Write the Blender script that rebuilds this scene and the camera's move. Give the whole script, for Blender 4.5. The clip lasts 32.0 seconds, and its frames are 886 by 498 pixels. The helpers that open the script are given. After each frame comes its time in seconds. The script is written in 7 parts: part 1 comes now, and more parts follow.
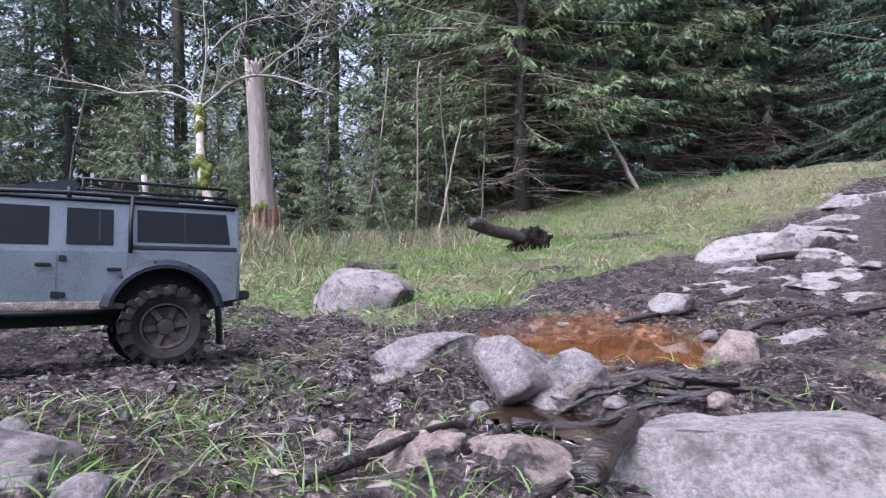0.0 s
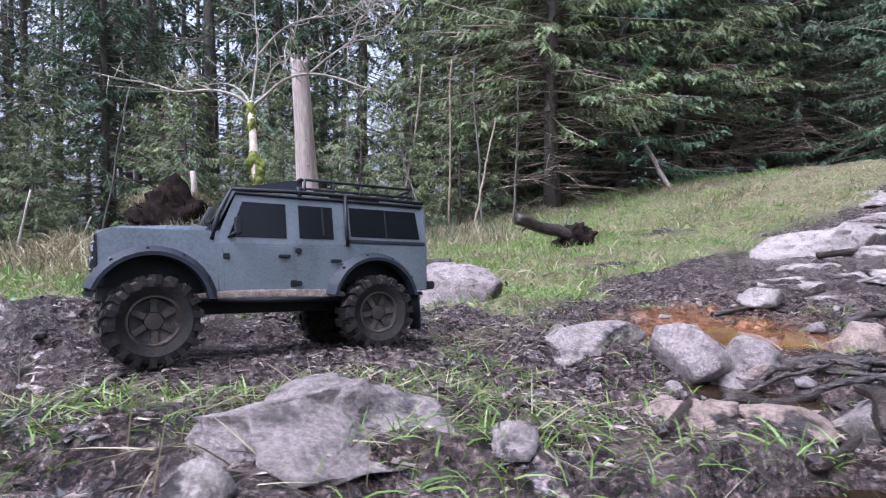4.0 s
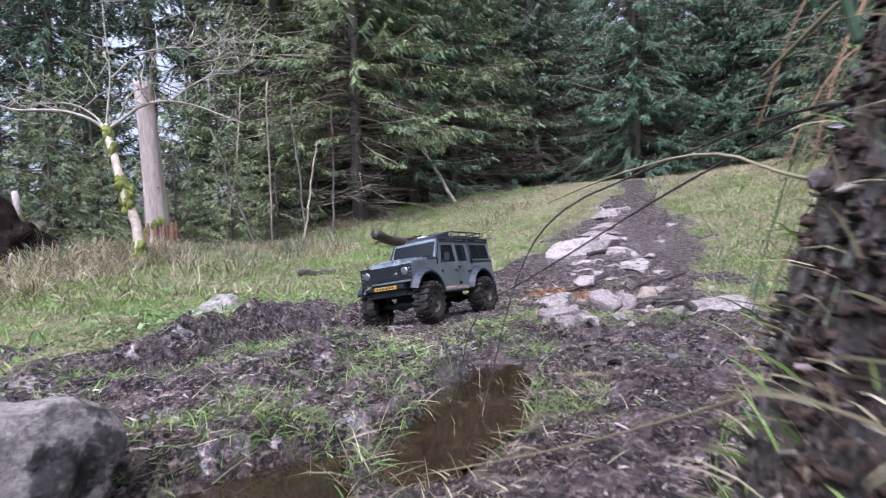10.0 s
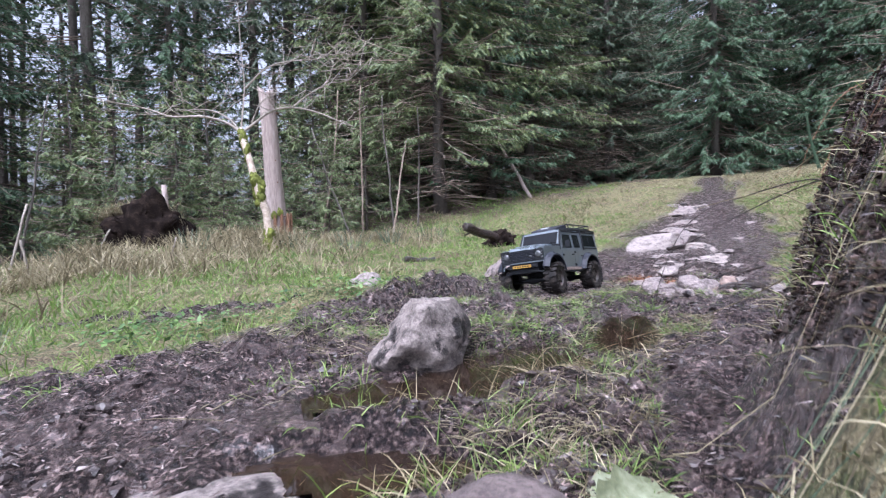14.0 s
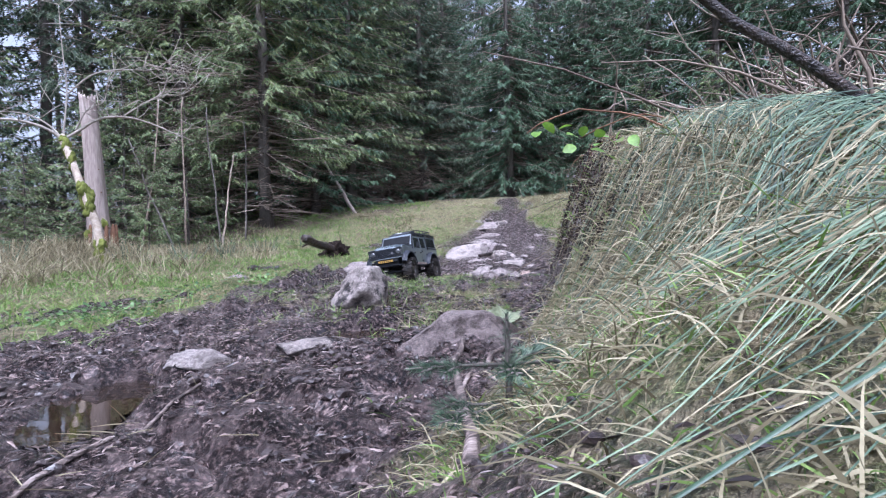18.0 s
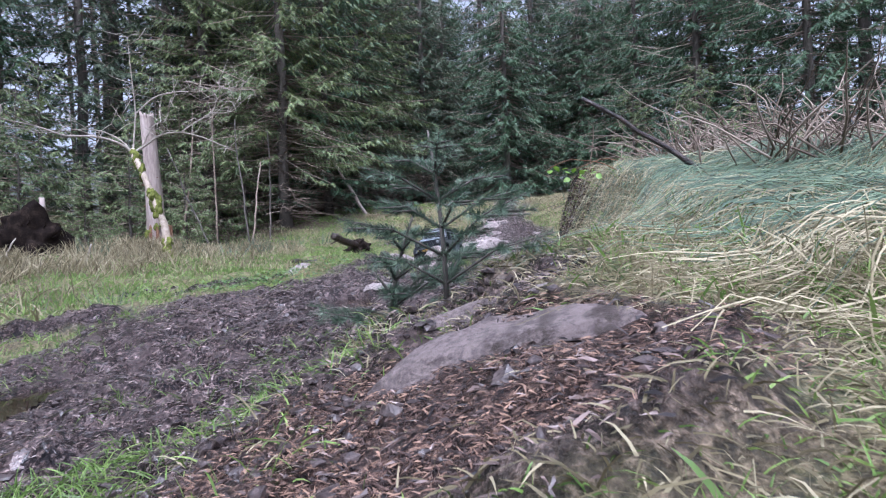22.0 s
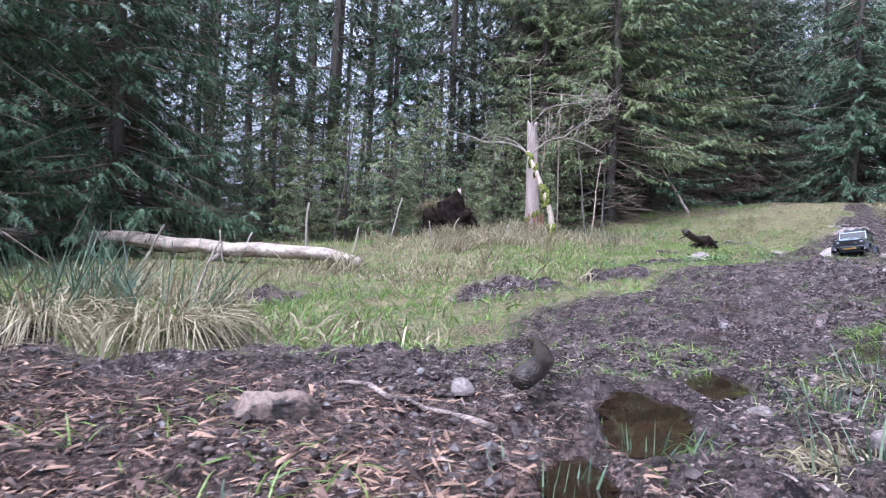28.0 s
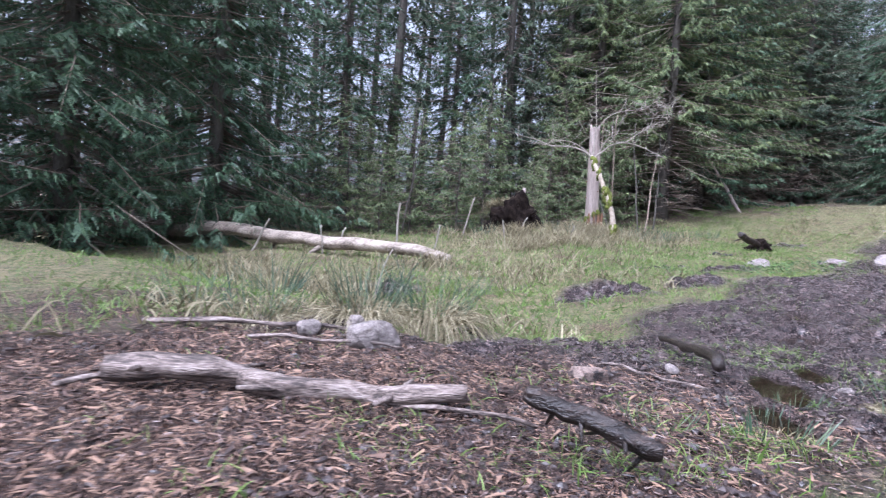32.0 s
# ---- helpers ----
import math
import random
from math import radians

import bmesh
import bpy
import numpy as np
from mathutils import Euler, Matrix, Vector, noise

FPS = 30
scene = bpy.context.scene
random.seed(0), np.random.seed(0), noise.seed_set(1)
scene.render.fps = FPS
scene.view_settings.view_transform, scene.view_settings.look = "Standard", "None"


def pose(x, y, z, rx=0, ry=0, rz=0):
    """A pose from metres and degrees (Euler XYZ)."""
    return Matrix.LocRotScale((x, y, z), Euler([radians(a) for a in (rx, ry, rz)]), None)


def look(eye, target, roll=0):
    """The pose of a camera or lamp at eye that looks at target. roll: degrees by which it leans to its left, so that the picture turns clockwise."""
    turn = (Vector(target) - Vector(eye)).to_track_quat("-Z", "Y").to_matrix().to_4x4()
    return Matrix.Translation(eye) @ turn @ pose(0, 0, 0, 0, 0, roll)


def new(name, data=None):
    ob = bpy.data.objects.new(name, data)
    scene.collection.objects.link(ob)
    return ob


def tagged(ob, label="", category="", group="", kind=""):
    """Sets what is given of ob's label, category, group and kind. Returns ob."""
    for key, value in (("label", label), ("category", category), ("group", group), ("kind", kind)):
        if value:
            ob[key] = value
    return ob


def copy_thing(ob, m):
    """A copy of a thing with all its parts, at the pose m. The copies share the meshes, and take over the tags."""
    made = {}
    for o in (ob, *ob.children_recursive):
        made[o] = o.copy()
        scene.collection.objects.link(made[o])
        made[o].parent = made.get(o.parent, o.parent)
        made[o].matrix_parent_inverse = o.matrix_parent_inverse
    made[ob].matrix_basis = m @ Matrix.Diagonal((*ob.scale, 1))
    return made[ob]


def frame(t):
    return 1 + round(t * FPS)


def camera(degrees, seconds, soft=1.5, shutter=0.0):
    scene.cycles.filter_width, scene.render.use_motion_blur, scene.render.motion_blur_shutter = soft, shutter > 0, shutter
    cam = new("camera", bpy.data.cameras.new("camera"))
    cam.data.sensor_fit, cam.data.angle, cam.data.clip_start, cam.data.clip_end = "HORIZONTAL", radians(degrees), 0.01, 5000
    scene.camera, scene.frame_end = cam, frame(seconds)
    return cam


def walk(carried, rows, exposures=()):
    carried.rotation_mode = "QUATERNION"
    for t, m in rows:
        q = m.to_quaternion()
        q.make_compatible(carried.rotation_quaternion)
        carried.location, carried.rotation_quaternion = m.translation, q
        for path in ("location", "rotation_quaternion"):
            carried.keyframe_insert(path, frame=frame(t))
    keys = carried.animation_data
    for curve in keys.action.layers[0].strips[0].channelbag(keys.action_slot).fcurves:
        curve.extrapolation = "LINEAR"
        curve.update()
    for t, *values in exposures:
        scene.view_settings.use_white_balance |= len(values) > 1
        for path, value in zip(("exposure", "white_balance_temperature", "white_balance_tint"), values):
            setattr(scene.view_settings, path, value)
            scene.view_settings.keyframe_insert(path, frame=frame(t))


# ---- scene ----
cam = camera(77.6, 32.0, 1.15, 0.2)
# seconds, eye, yaw, pitch and lean in degrees
PATH = [
    (0.0, (0.001, -0.087, 0.367), -0.01, -0.17, -0.53),
    (0.5, (-0.009, -0.101, 0.365), 1.03, -0.16, -0.38),
    (1.0, (-0.028, -0.110, 0.359), 2.05, -0.27, -0.32),
    (1.5, (-0.043, -0.114, 0.355), 2.65, -0.30, -0.34),
    (2.0, (-0.053, -0.142, 0.355), 2.68, -0.35, -0.33),
    (2.5, (-0.073, -0.184, 0.358), 2.47, -0.45, -0.36),
    (4.5, (-0.364, -0.168, 0.380), 0.49, -0.63, -0.24),
    (5.0, (-0.444, -0.158, 0.401), -0.16, -0.62, -0.19),
    (5.5, (-0.515, -0.178, 0.413), -0.17, -0.57, -0.06),
    (6.0, (-0.578, -0.233, 0.422), 0.24, -0.64, 0.07),
    (6.5, (-0.644, -0.264, 0.440), 1.09, -0.64, 0.31),
    (7.0, (-0.710, -0.314, 0.459), 3.49, -0.83, 0.80),
    (7.5, (-0.781, -0.399, 0.494), 5.38, -1.35, 0.96),
    (8.0, (-0.910, -0.533, 0.543), 6.58, -1.36, 1.22),
    (8.5, (-1.050, -0.610, 0.506), 4.26, -1.31, 0.88),
    (9.0, (-1.104, -0.622, 0.490), -2.19, -0.61, -0.62),
    (9.5, (-1.153, -0.716, 0.474), -12.07, -0.48, -1.95),
    (10.0, (-1.267, -0.939, 0.432), -23.47, -0.51, -2.54),
    (10.5, (-1.342, -1.018, 0.408), -26.65, 0.23, -1.64),
    (11.0, (-1.360, -1.036, 0.405), -27.16, 0.41, -1.37),
    (11.5, (-1.369, -1.050, 0.397), -26.25, 0.33, -0.89),
    (12.0, (-1.397, -1.050, 0.391), -23.43, 0.05, -0.85),
    (12.5, (-1.445, -1.063, 0.411), -19.14, -0.34, -0.43),
    (13.0, (-1.514, -1.143, 0.471), -13.94, -0.32, -0.52),
    (13.5, (-1.580, -1.232, 0.463), -13.09, -0.76, -0.57),
    (14.0, (-1.684, -1.324, 0.419), -16.96, -0.92, -1.37),
    (14.5, (-1.799, -1.413, 0.390), -23.67, -0.54, -1.71),
    (15.0, (-1.927, -1.518, 0.385), -29.50, -0.03, -1.81),
    (15.5, (-1.990, -1.593, 0.383), -32.44, 0.16, -2.02),
    (17.5, (-2.172, -1.779, 0.351), -37.13, 0.40, -1.95),
    (18.0, (-2.183, -1.794, 0.351), -36.32, 0.28, -1.94),
    (18.5, (-2.212, -1.820, 0.355), -33.67, 0.03, -1.86),
    (19.0, (-2.244, -1.863, 0.380), -30.68, -0.10, -1.77),
    (19.5, (-2.316, -1.955, 0.419), -29.11, 0.63, -0.70),
    (20.0, (-2.482, -2.074, 0.397), -27.90, 0.27, -0.86),
    (20.5, (-2.625, -2.176, 0.377), -27.96, 0.23, -1.10),
    (21.0, (-2.775, -2.285, 0.367), -31.34, 0.48, -1.45),
    (21.5, (-2.878, -2.357, 0.318), -35.20, 0.09, -2.35),
    (22.0, (-2.914, -2.402, 0.291), -36.96, 0.34, -2.32),
    (22.5, (-2.954, -2.467, 0.277), -36.15, 0.34, -1.72),
    (23.0, (-3.002, -2.533, 0.267), -28.68, 0.20, -0.22),
    (23.5, (-3.078, -2.585, 0.262), -20.47, 0.01, 0.96),
    (24.0, (-3.193, -2.591, 0.258), -15.33, 0.17, 1.20),
    (24.5, (-3.342, -2.552, 0.253), -11.55, 0.20, 1.82),
    (25.0, (-3.496, -2.529, 0.242), -9.11, -0.01, 2.03),
    (25.5, (-3.642, -2.552, 0.230), -7.79, -0.22, 2.49),
    (27.5, (-4.272, -2.763, 0.198), -9.60, -0.07, 2.46),
    (28.0, (-4.388, -2.833, 0.191), -10.09, -0.10, 2.39),
    (28.5, (-4.489, -2.917, 0.183), -10.83, -0.05, 2.48),
    (29.0, (-4.573, -2.982, 0.186), -12.52, 0.08, 1.88),
    (29.5, (-4.632, -3.025, 0.188), -14.74, 0.11, 1.61),
    (30.0, (-4.669, -3.050, 0.194), -15.58, 0.24, 1.47),
    (30.5, (-4.722, -3.091, 0.201), -15.55, 0.14, 1.32),
    (31.0, (-4.776, -3.119, 0.209), -15.02, 0.12, 1.23),
    (31.5, (-4.834, -3.171, 0.220), -12.96, -0.28, 1.87),
    (32.0, (-4.980, -3.374, 0.301), -6.73, -1.79, 3.93),
]
EXPOSURES = [(t, stops, kelvin, 20) for t, stops, kelvin in (
    (0.0, 1.56, 5280), (5.0, 1.66, 5380), (9.0, 1.64, 5480), (11.0, 1.7, 5300), (13.0, 1.78, 5480), (15.0, 1.5, 5360), (19.0, 1.52, 5150), (22.0, 1.42, 5260), (25.0, 1.62, 5220), (30.0, 1.66, 5260), (32.0, 1.6, 5260))]
walk(cam, [(t, pose(*eye, 90 + pitch, 0, yaw) @ pose(0, 0, 0, 0, 0, lean)) for t, eye, yaw, pitch, lean in PATH], EXPOSURES)


# ---- sky and light: an overcast day under the trees ----
sky_world = bpy.data.worlds.new("overcast_sky")
scene.world = sky_world
sky_world.use_nodes = True
wn = sky_world.node_tree.nodes
sky = wn.new("ShaderNodeTexSky")
sky.sky_type, sky.sun_disc = "NISHITA", False
sky.sun_elevation, sky.sun_rotation = radians(62), radians(225)
sky.air_density, sky.dust_density, sky.ozone_density = 1.0, 7.0, 0.5
wn["Background"].inputs["Strength"].default_value = 0.12
cloud = wn.new("ShaderNodeHueSaturation")
cloud.inputs["Saturation"].default_value = 0.3
sky_world.node_tree.links.new(sky.outputs["Color"], cloud.inputs["Color"])
sky_world.node_tree.links.new(cloud.outputs["Color"], wn["Background"].inputs["Color"])
sun = new("sun", bpy.data.lights.new("sun", "SUN"))
sun.data.energy, sun.data.angle, sun.data.color = 1.5, radians(50), (1.0, 0.98, 0.96)
sun.matrix_world = look((0, 0, 0), (0.4, 0.36, -1.0))


# ---- materials ----
def mat(name, stops, scale=8.0, rough=0.8, relief=0.3, fine=60.0, stretch=(1, 1, 1), metal=0.0, rough2=None, island=0.0, rnd=0.0,
        spec=0.5, coat=0.0, through_light=0.0, depth=0.01, contrast=0.22):
    """stops: colours from low to high of a two-scale noise; island / rnd: how much single pieces differ."""
    m = bpy.data.materials.new(name)
    m.use_nodes = True
    n, l = m.node_tree.nodes, m.node_tree.links
    bs = n["Principled BSDF"]
    tc, mp = n.new("ShaderNodeTexCoord"), n.new("ShaderNodeMapping")
    mp.inputs["Scale"].default_value = stretch
    l.new(tc.outputs["Object"], mp.inputs["Vector"])
    big, small = n.new("ShaderNodeTexNoise"), n.new("ShaderNodeTexNoise")
    big.inputs["Scale"].default_value, big.inputs["Detail"].default_value = scale, 5
    small.inputs["Scale"].default_value, small.inputs["Detail"].default_value = fine, 4
    for t in (big, small):
        l.new(mp.outputs["Vector"], t.inputs["Vector"])
    mix = n.new("ShaderNodeMath")
    mix.operation = "MULTIPLY_ADD"
    mix.inputs[1].default_value = 0.45
    l.new(small.outputs["Fac"], mix.inputs[0])
    half = n.new("ShaderNodeMath")
    half.operation = "MULTIPLY"
    half.inputs[1].default_value = 0.55
    l.new(big.outputs["Fac"], half.inputs[0])
    l.new(half.outputs[0], mix.inputs[2])
    fac = mix.outputs[0]
    if island or rnd:
        src = n.new("ShaderNodeNewGeometry").outputs["Random Per Island"] if island else n.new("ShaderNodeObjectInfo").outputs["Random"]
        amount = island or rnd
        add = n.new("ShaderNodeMath")
        add.operation = "MULTIPLY_ADD"
        add.inputs[1].default_value = amount
        l.new(src, add.inputs[0])
        sub = n.new("ShaderNodeMath")
        sub.operation = "SUBTRACT"
        sub.inputs[1].default_value = amount / 2
        l.new(fac, sub.inputs[0])
        l.new(sub.outputs[0], add.inputs[2])
        fac = add.outputs[0]
    ramp = n.new("ShaderNodeValToRGB")
    el = ramp.color_ramp.elements
    lo, hi = 0.5 - contrast, 0.5 + contrast
    for i, c in enumerate(stops):
        p = lo + (hi - lo) * i / max(1, len(stops) - 1)
        e = el[i] if i < 2 else el.new(p)
        e.position, e.color = p, (*c, 1)
    l.new(fac, ramp.inputs["Fac"])
    l.new(ramp.outputs["Color"], bs.inputs["Base Color"])
    bs.inputs["Metallic"].default_value = metal
    bs.inputs["Specular IOR Level"].default_value = spec
    bs.inputs["Coat Weight"].default_value = coat
    if rough2 is None:
        bs.inputs["Roughness"].default_value = rough
    else:
        rr = n.new("ShaderNodeMapRange")
        rr.inputs["From Min"].default_value, rr.inputs["From Max"].default_value = 0.35, 0.65
        rr.inputs["To Min"].default_value, rr.inputs["To Max"].default_value = rough, rough2
        l.new(big.outputs["Fac"], rr.inputs["Value"])
        l.new(rr.outputs[0], bs.inputs["Roughness"])
    if relief:
        b = n.new("ShaderNodeBump")
        b.inputs["Strength"].default_value, b.inputs["Distance"].default_value = relief, depth
        l.new(mix.outputs[0], b.inputs["Height"])
        l.new(b.outputs["Normal"], bs.inputs["Normal"])
    if through_light:
        tr, ms = n.new("ShaderNodeBsdfTranslucent"), n.new("ShaderNodeMixShader")
        ms.inputs[0].default_value = through_light
        l.new(ramp.outputs["Color"], tr.inputs["Color"])
        l.new(bs.outputs[0], ms.inputs[1])
        l.new(tr.outputs[0], ms.inputs[2])
        l.new(ms.outputs[0], n["Material Output"].inputs["Surface"])
    return m


def ground_material():
    """Wet peat where nothing grows, green turf and straw where it does; the mask is the 'turf' attribute."""
    m = bpy.data.materials.new("peat_and_turf")
    m.use_nodes = True
    n, l = m.node_tree.nodes, m.node_tree.links
    bs = n["Principled BSDF"]
    tc = n.new("ShaderNodeTexCoord")

    def tex(scale, detail=6, rough=0.6):
        t = n.new("ShaderNodeTexNoise")
        t.inputs["Scale"].default_value, t.inputs["Detail"].default_value, t.inputs["Roughness"].default_value = scale, detail, rough
        l.new(tc.outputs["Object"], t.inputs["Vector"])
        return t.outputs["Fac"]

    def ramp(src, *stops):
        r = n.new("ShaderNodeValToRGB")
        el = r.color_ramp.elements
        for i, (p, c) in enumerate(stops):
            e = el[i] if i < 2 else el.new(p)
            e.position, e.color = p, (*c, 1)
        l.new(src, r.inputs["Fac"])
        return r.outputs["Color"]

    def blend(f, a, b):
        x = n.new("ShaderNodeMix")
        x.data_type = "RGBA"
        l.new(f, x.inputs[0])
        l.new(a, x.inputs[6])
        l.new(b, x.inputs[7])
        return x.outputs[2]

    n1, n2, n3, n4 = tex(3.1), tex(23), tex(140, 5), tex(420, 3)
    peat = ramp(n2, (0.4, (0.007, 0.005, 0.005)), (0.5, (0.042, 0.029, 0.027)), (0.59, (0.13, 0.094, 0.086)))
    fleck = ramp(n3, (0.4, (0.006, 0.005, 0.006)), (0.5, (0.04, 0.028, 0.027)), (0.57, (0.125, 0.09, 0.083)), (0.63, (0.27, 0.205, 0.183)))
    f = n.new("ShaderNodeMath")
    f.operation, f.inputs[0].default_value, f.inputs[1].default_value = "ADD", 0.6, 0.0
    soil = blend(f.outputs[0], peat, fleck)
    turf = ramp(n3, (0.38, (0.028, 0.042, 0.012)), (0.5, (0.085, 0.11, 0.03)), (0.61, (0.2, 0.185, 0.08)))
    straw = ramp(n3, (0.35, (0.12, 0.095, 0.045)), (0.65, (0.34, 0.28, 0.16)))
    dry = ramp(n2, (0.42, (0.1, 0.1, 0.1)), (0.6, (0.9, 0.9, 0.9)))
    dead = ramp(n3, (0.38, (0.03, 0.02, 0.012)), (0.5, (0.1, 0.068, 0.04)), (0.62, (0.24, 0.18, 0.11)))
    grass = blend(ramp(n1, (0.5, (0, 0, 0)), (0.6, (0.75, 0.75, 0.75))), blend(dry, turf, straw), dead)
    mask = n.new("ShaderNodeAttribute")
    mask.attribute_name = "turf"
    needles = n.new("ShaderNodeAttribute")
    needles.attribute_name = "needles"
    chip = ramp(n3, (0.38, (0.012, 0.008, 0.007)), (0.5, (0.05, 0.03, 0.024)), (0.62, (0.17, 0.108, 0.08)))
    col = blend(needles.outputs["Fac"], blend(mask.outputs["Fac"], soil, grass), chip)
    silt = n.new("ShaderNodeAttribute")
    silt.attribute_name = "silt"
    col = blend(silt.outputs["Fac"], col, ramp(n2, (0.35, (0.07, 0.027, 0.012)), (0.6, (0.19, 0.085, 0.038))))
    l.new(col, bs.inputs["Base Color"])
    wet = n.new("ShaderNodeMapRange")
    wet.inputs["From Min"].default_value, wet.inputs["From Max"].default_value = 0.42, 0.62
    wet.inputs["To Min"].default_value, wet.inputs["To Max"].default_value = 0.04, 0.42
    l.new(n2, wet.inputs["Value"])
    dryer = n.new("ShaderNodeMath")
    dryer.operation = "MAXIMUM"
    l.new(wet.outputs[0], dryer.inputs[0])
    l.new(mask.outputs["Fac"], dryer.inputs[1])
    h = n.new("ShaderNodeMath")
    h.operation, h.inputs[1].default_value = "MULTIPLY_ADD", 0.35
    l.new(n4, h.inputs[0])
    h2 = n.new("ShaderNodeMath")
    h2.operation, h2.inputs[1].default_value = "MULTIPLY_ADD", 3.0
    l.new(n2, h2.inputs[0])
    l.new(n3, h2.inputs[2])
    l.new(h2.outputs[0], h.inputs[2])
    b = n.new("ShaderNodeBump")
    b.inputs["Strength"].default_value, b.inputs["Distance"].default_value = 1.0, 0.02
    # a film of water stands in the hollows of the mud, flat and glossy
    film = n.new("ShaderNodeMapRange")
    film.inputs["From Min"].default_value, film.inputs["From Max"].default_value = 0.4, 0.44
    film.inputs["To Min"].default_value, film.inputs["To Max"].default_value = 0.25, 1.0
    l.new(tex(24, 5), film.inputs["Value"])
    firm = n.new("ShaderNodeMath")
    firm.operation = "MAXIMUM"
    l.new(film.outputs[0], firm.inputs[0])
    l.new(mask.outputs["Fac"], firm.inputs[1])
    l.new(firm.outputs[0], b.inputs["Strength"])
    gloss = n.new("ShaderNodeMath")
    gloss.operation = "MULTIPLY"
    l.new(dryer.outputs[0], gloss.inputs[0])
    l.new(firm.outputs[0], gloss.inputs[1])
    l.new(gloss.outputs[0], bs.inputs["Roughness"])
    l.new(h.outputs[0], b.inputs["Height"])
    l.new(b.outputs["Normal"], bs.inputs["Normal"])
    return m


PEAT = ground_material()
BARK = mat("spruce_bark", [(0.03, 0.026, 0.022), (0.075, 0.065, 0.055), (0.16, 0.145, 0.125)], 6, 0.9, 0.6, 70, (1, 1, 0.25))
DEADTWIG = mat("dead_twig", [(0.085, 0.062, 0.045), (0.17, 0.13, 0.098), (0.27, 0.225, 0.18)], 5, 0.9, 0, 40, island=0.4)
# one foliage in tones: edge trees' light, inner wood's shade put into the colour
NEEDLE = mat("spruce_needles", [(0.016, 0.026, 0.016), (0.052, 0.08, 0.046), (0.13, 0.165, 0.09)], 1.1, 0.65, 0, 9, island=0.3, through_light=0.15, contrast=0.2)
NEEDLE_LIT = mat("spruce_needles_fresh_lit", [(0.035, 0.052, 0.024), (0.115, 0.16, 0.066), (0.23, 0.265, 0.105)], 0.9, 0.6, 0, 9, island=0.3, through_light=0.2, contrast=0.2)
NEEDLE_DEEP = mat("spruce_needles_deep_green", [(0.018, 0.042, 0.022), (0.05, 0.1, 0.05), (0.11, 0.165, 0.085)], 0.9, 0.6, 0, 9, island=0.3, through_light=0.18, contrast=0.2)
NEEDLE_BLUE = mat("sapling_needles", [(0.025, 0.05, 0.03), (0.065, 0.11, 0.066), (0.16, 0.215, 0.14)], 9, 0.5, 0, 60, island=0.5, through_light=0.3)


def rock_material(name, base, dark, mud, wet=0.6, muddy=0.5):
    """Weathered stone: mottled mineral grain, dark lichen and stain, and mud smeared over part of it."""
    m = bpy.data.materials.new(name)
    m.use_nodes = True
    n, l = m.node_tree.nodes, m.node_tree.links
    bs = n["Principled BSDF"]
    tc = n.new("ShaderNodeTexCoord")

    def tex(scale, detail, rough=0.65, stretch=(1, 1, 1)):
        mp, t = n.new("ShaderNodeMapping"), n.new("ShaderNodeTexNoise")
        mp.inputs["Scale"].default_value = stretch
        t.inputs["Scale"].default_value, t.inputs["Detail"].default_value, t.inputs["Roughness"].default_value = scale, detail, rough
        l.new(tc.outputs["Object"], mp.inputs["Vector"])
        l.new(mp.outputs["Vector"], t.inputs["Vector"])
        return t.outputs["Fac"]

    def step(src, a, b):
        r = n.new("ShaderNodeMapRange")
        r.interpolation_type = "SMOOTHSTEP"
        r.inputs["From Min"].default_value, r.inputs["From Max"].default_value = a, b
        l.new(src, r.inputs["Value"])
        return r.outputs[0]

    def blend(f, a, b):
        x = n.new("ShaderNodeMix")
        x.data_type = "RGBA"
        l.new(f, x.inputs[0])
        for slot, c in ((6, a), (7, b)):
            if isinstance(c, tuple):
                x.inputs[slot].default_value = (*c, 1)
            else:
                l.new(c, x.inputs[slot])
        return x.outputs[2]

    grain, patch, smear, bed = tex(160, 6, 0.75), tex(26, 8, 0.7), tex(13, 9, 0.72), tex(9, 7, 0.7, (1, 1, 3.2))
    c = blend(step(grain, 0.36, 0.64), tuple(v * 0.62 for v in base), tuple(v * 1.32 for v in base))
    c = blend(step(patch, 0.46, 0.66), c, dark)
    c = blend(step(bed, 0.52, 0.6), c, tuple(v * 1.15 for v in base))
    lo = 0.62 - 0.22 * muddy
    c = blend(step(smear, lo, lo + 0.07), c, mud)
    l.new(c, bs.inputs["Base Color"])
    r = n.new("ShaderNodeMapRange")
    r.inputs["To Min"].default_value, r.inputs["To Max"].default_value = 0.85, wet
    l.new(step(smear, lo, lo + 0.07), r.inputs["Value"])
    l.new(r.outputs[0], bs.inputs["Roughness"])
    last = None
    for src, depth in ((bed, 0.02), (patch, 0.012), (grain, 0.0035)):
        b = n.new("ShaderNodeBump")
        b.inputs["Strength"].default_value, b.inputs["Distance"].default_value = 1.0, depth
        l.new(src, b.inputs["Height"])
        if last:
            l.new(last, b.inputs["Normal"])
        last = b.outputs["Normal"]
    l.new(last, bs.inputs["Normal"])
    return m


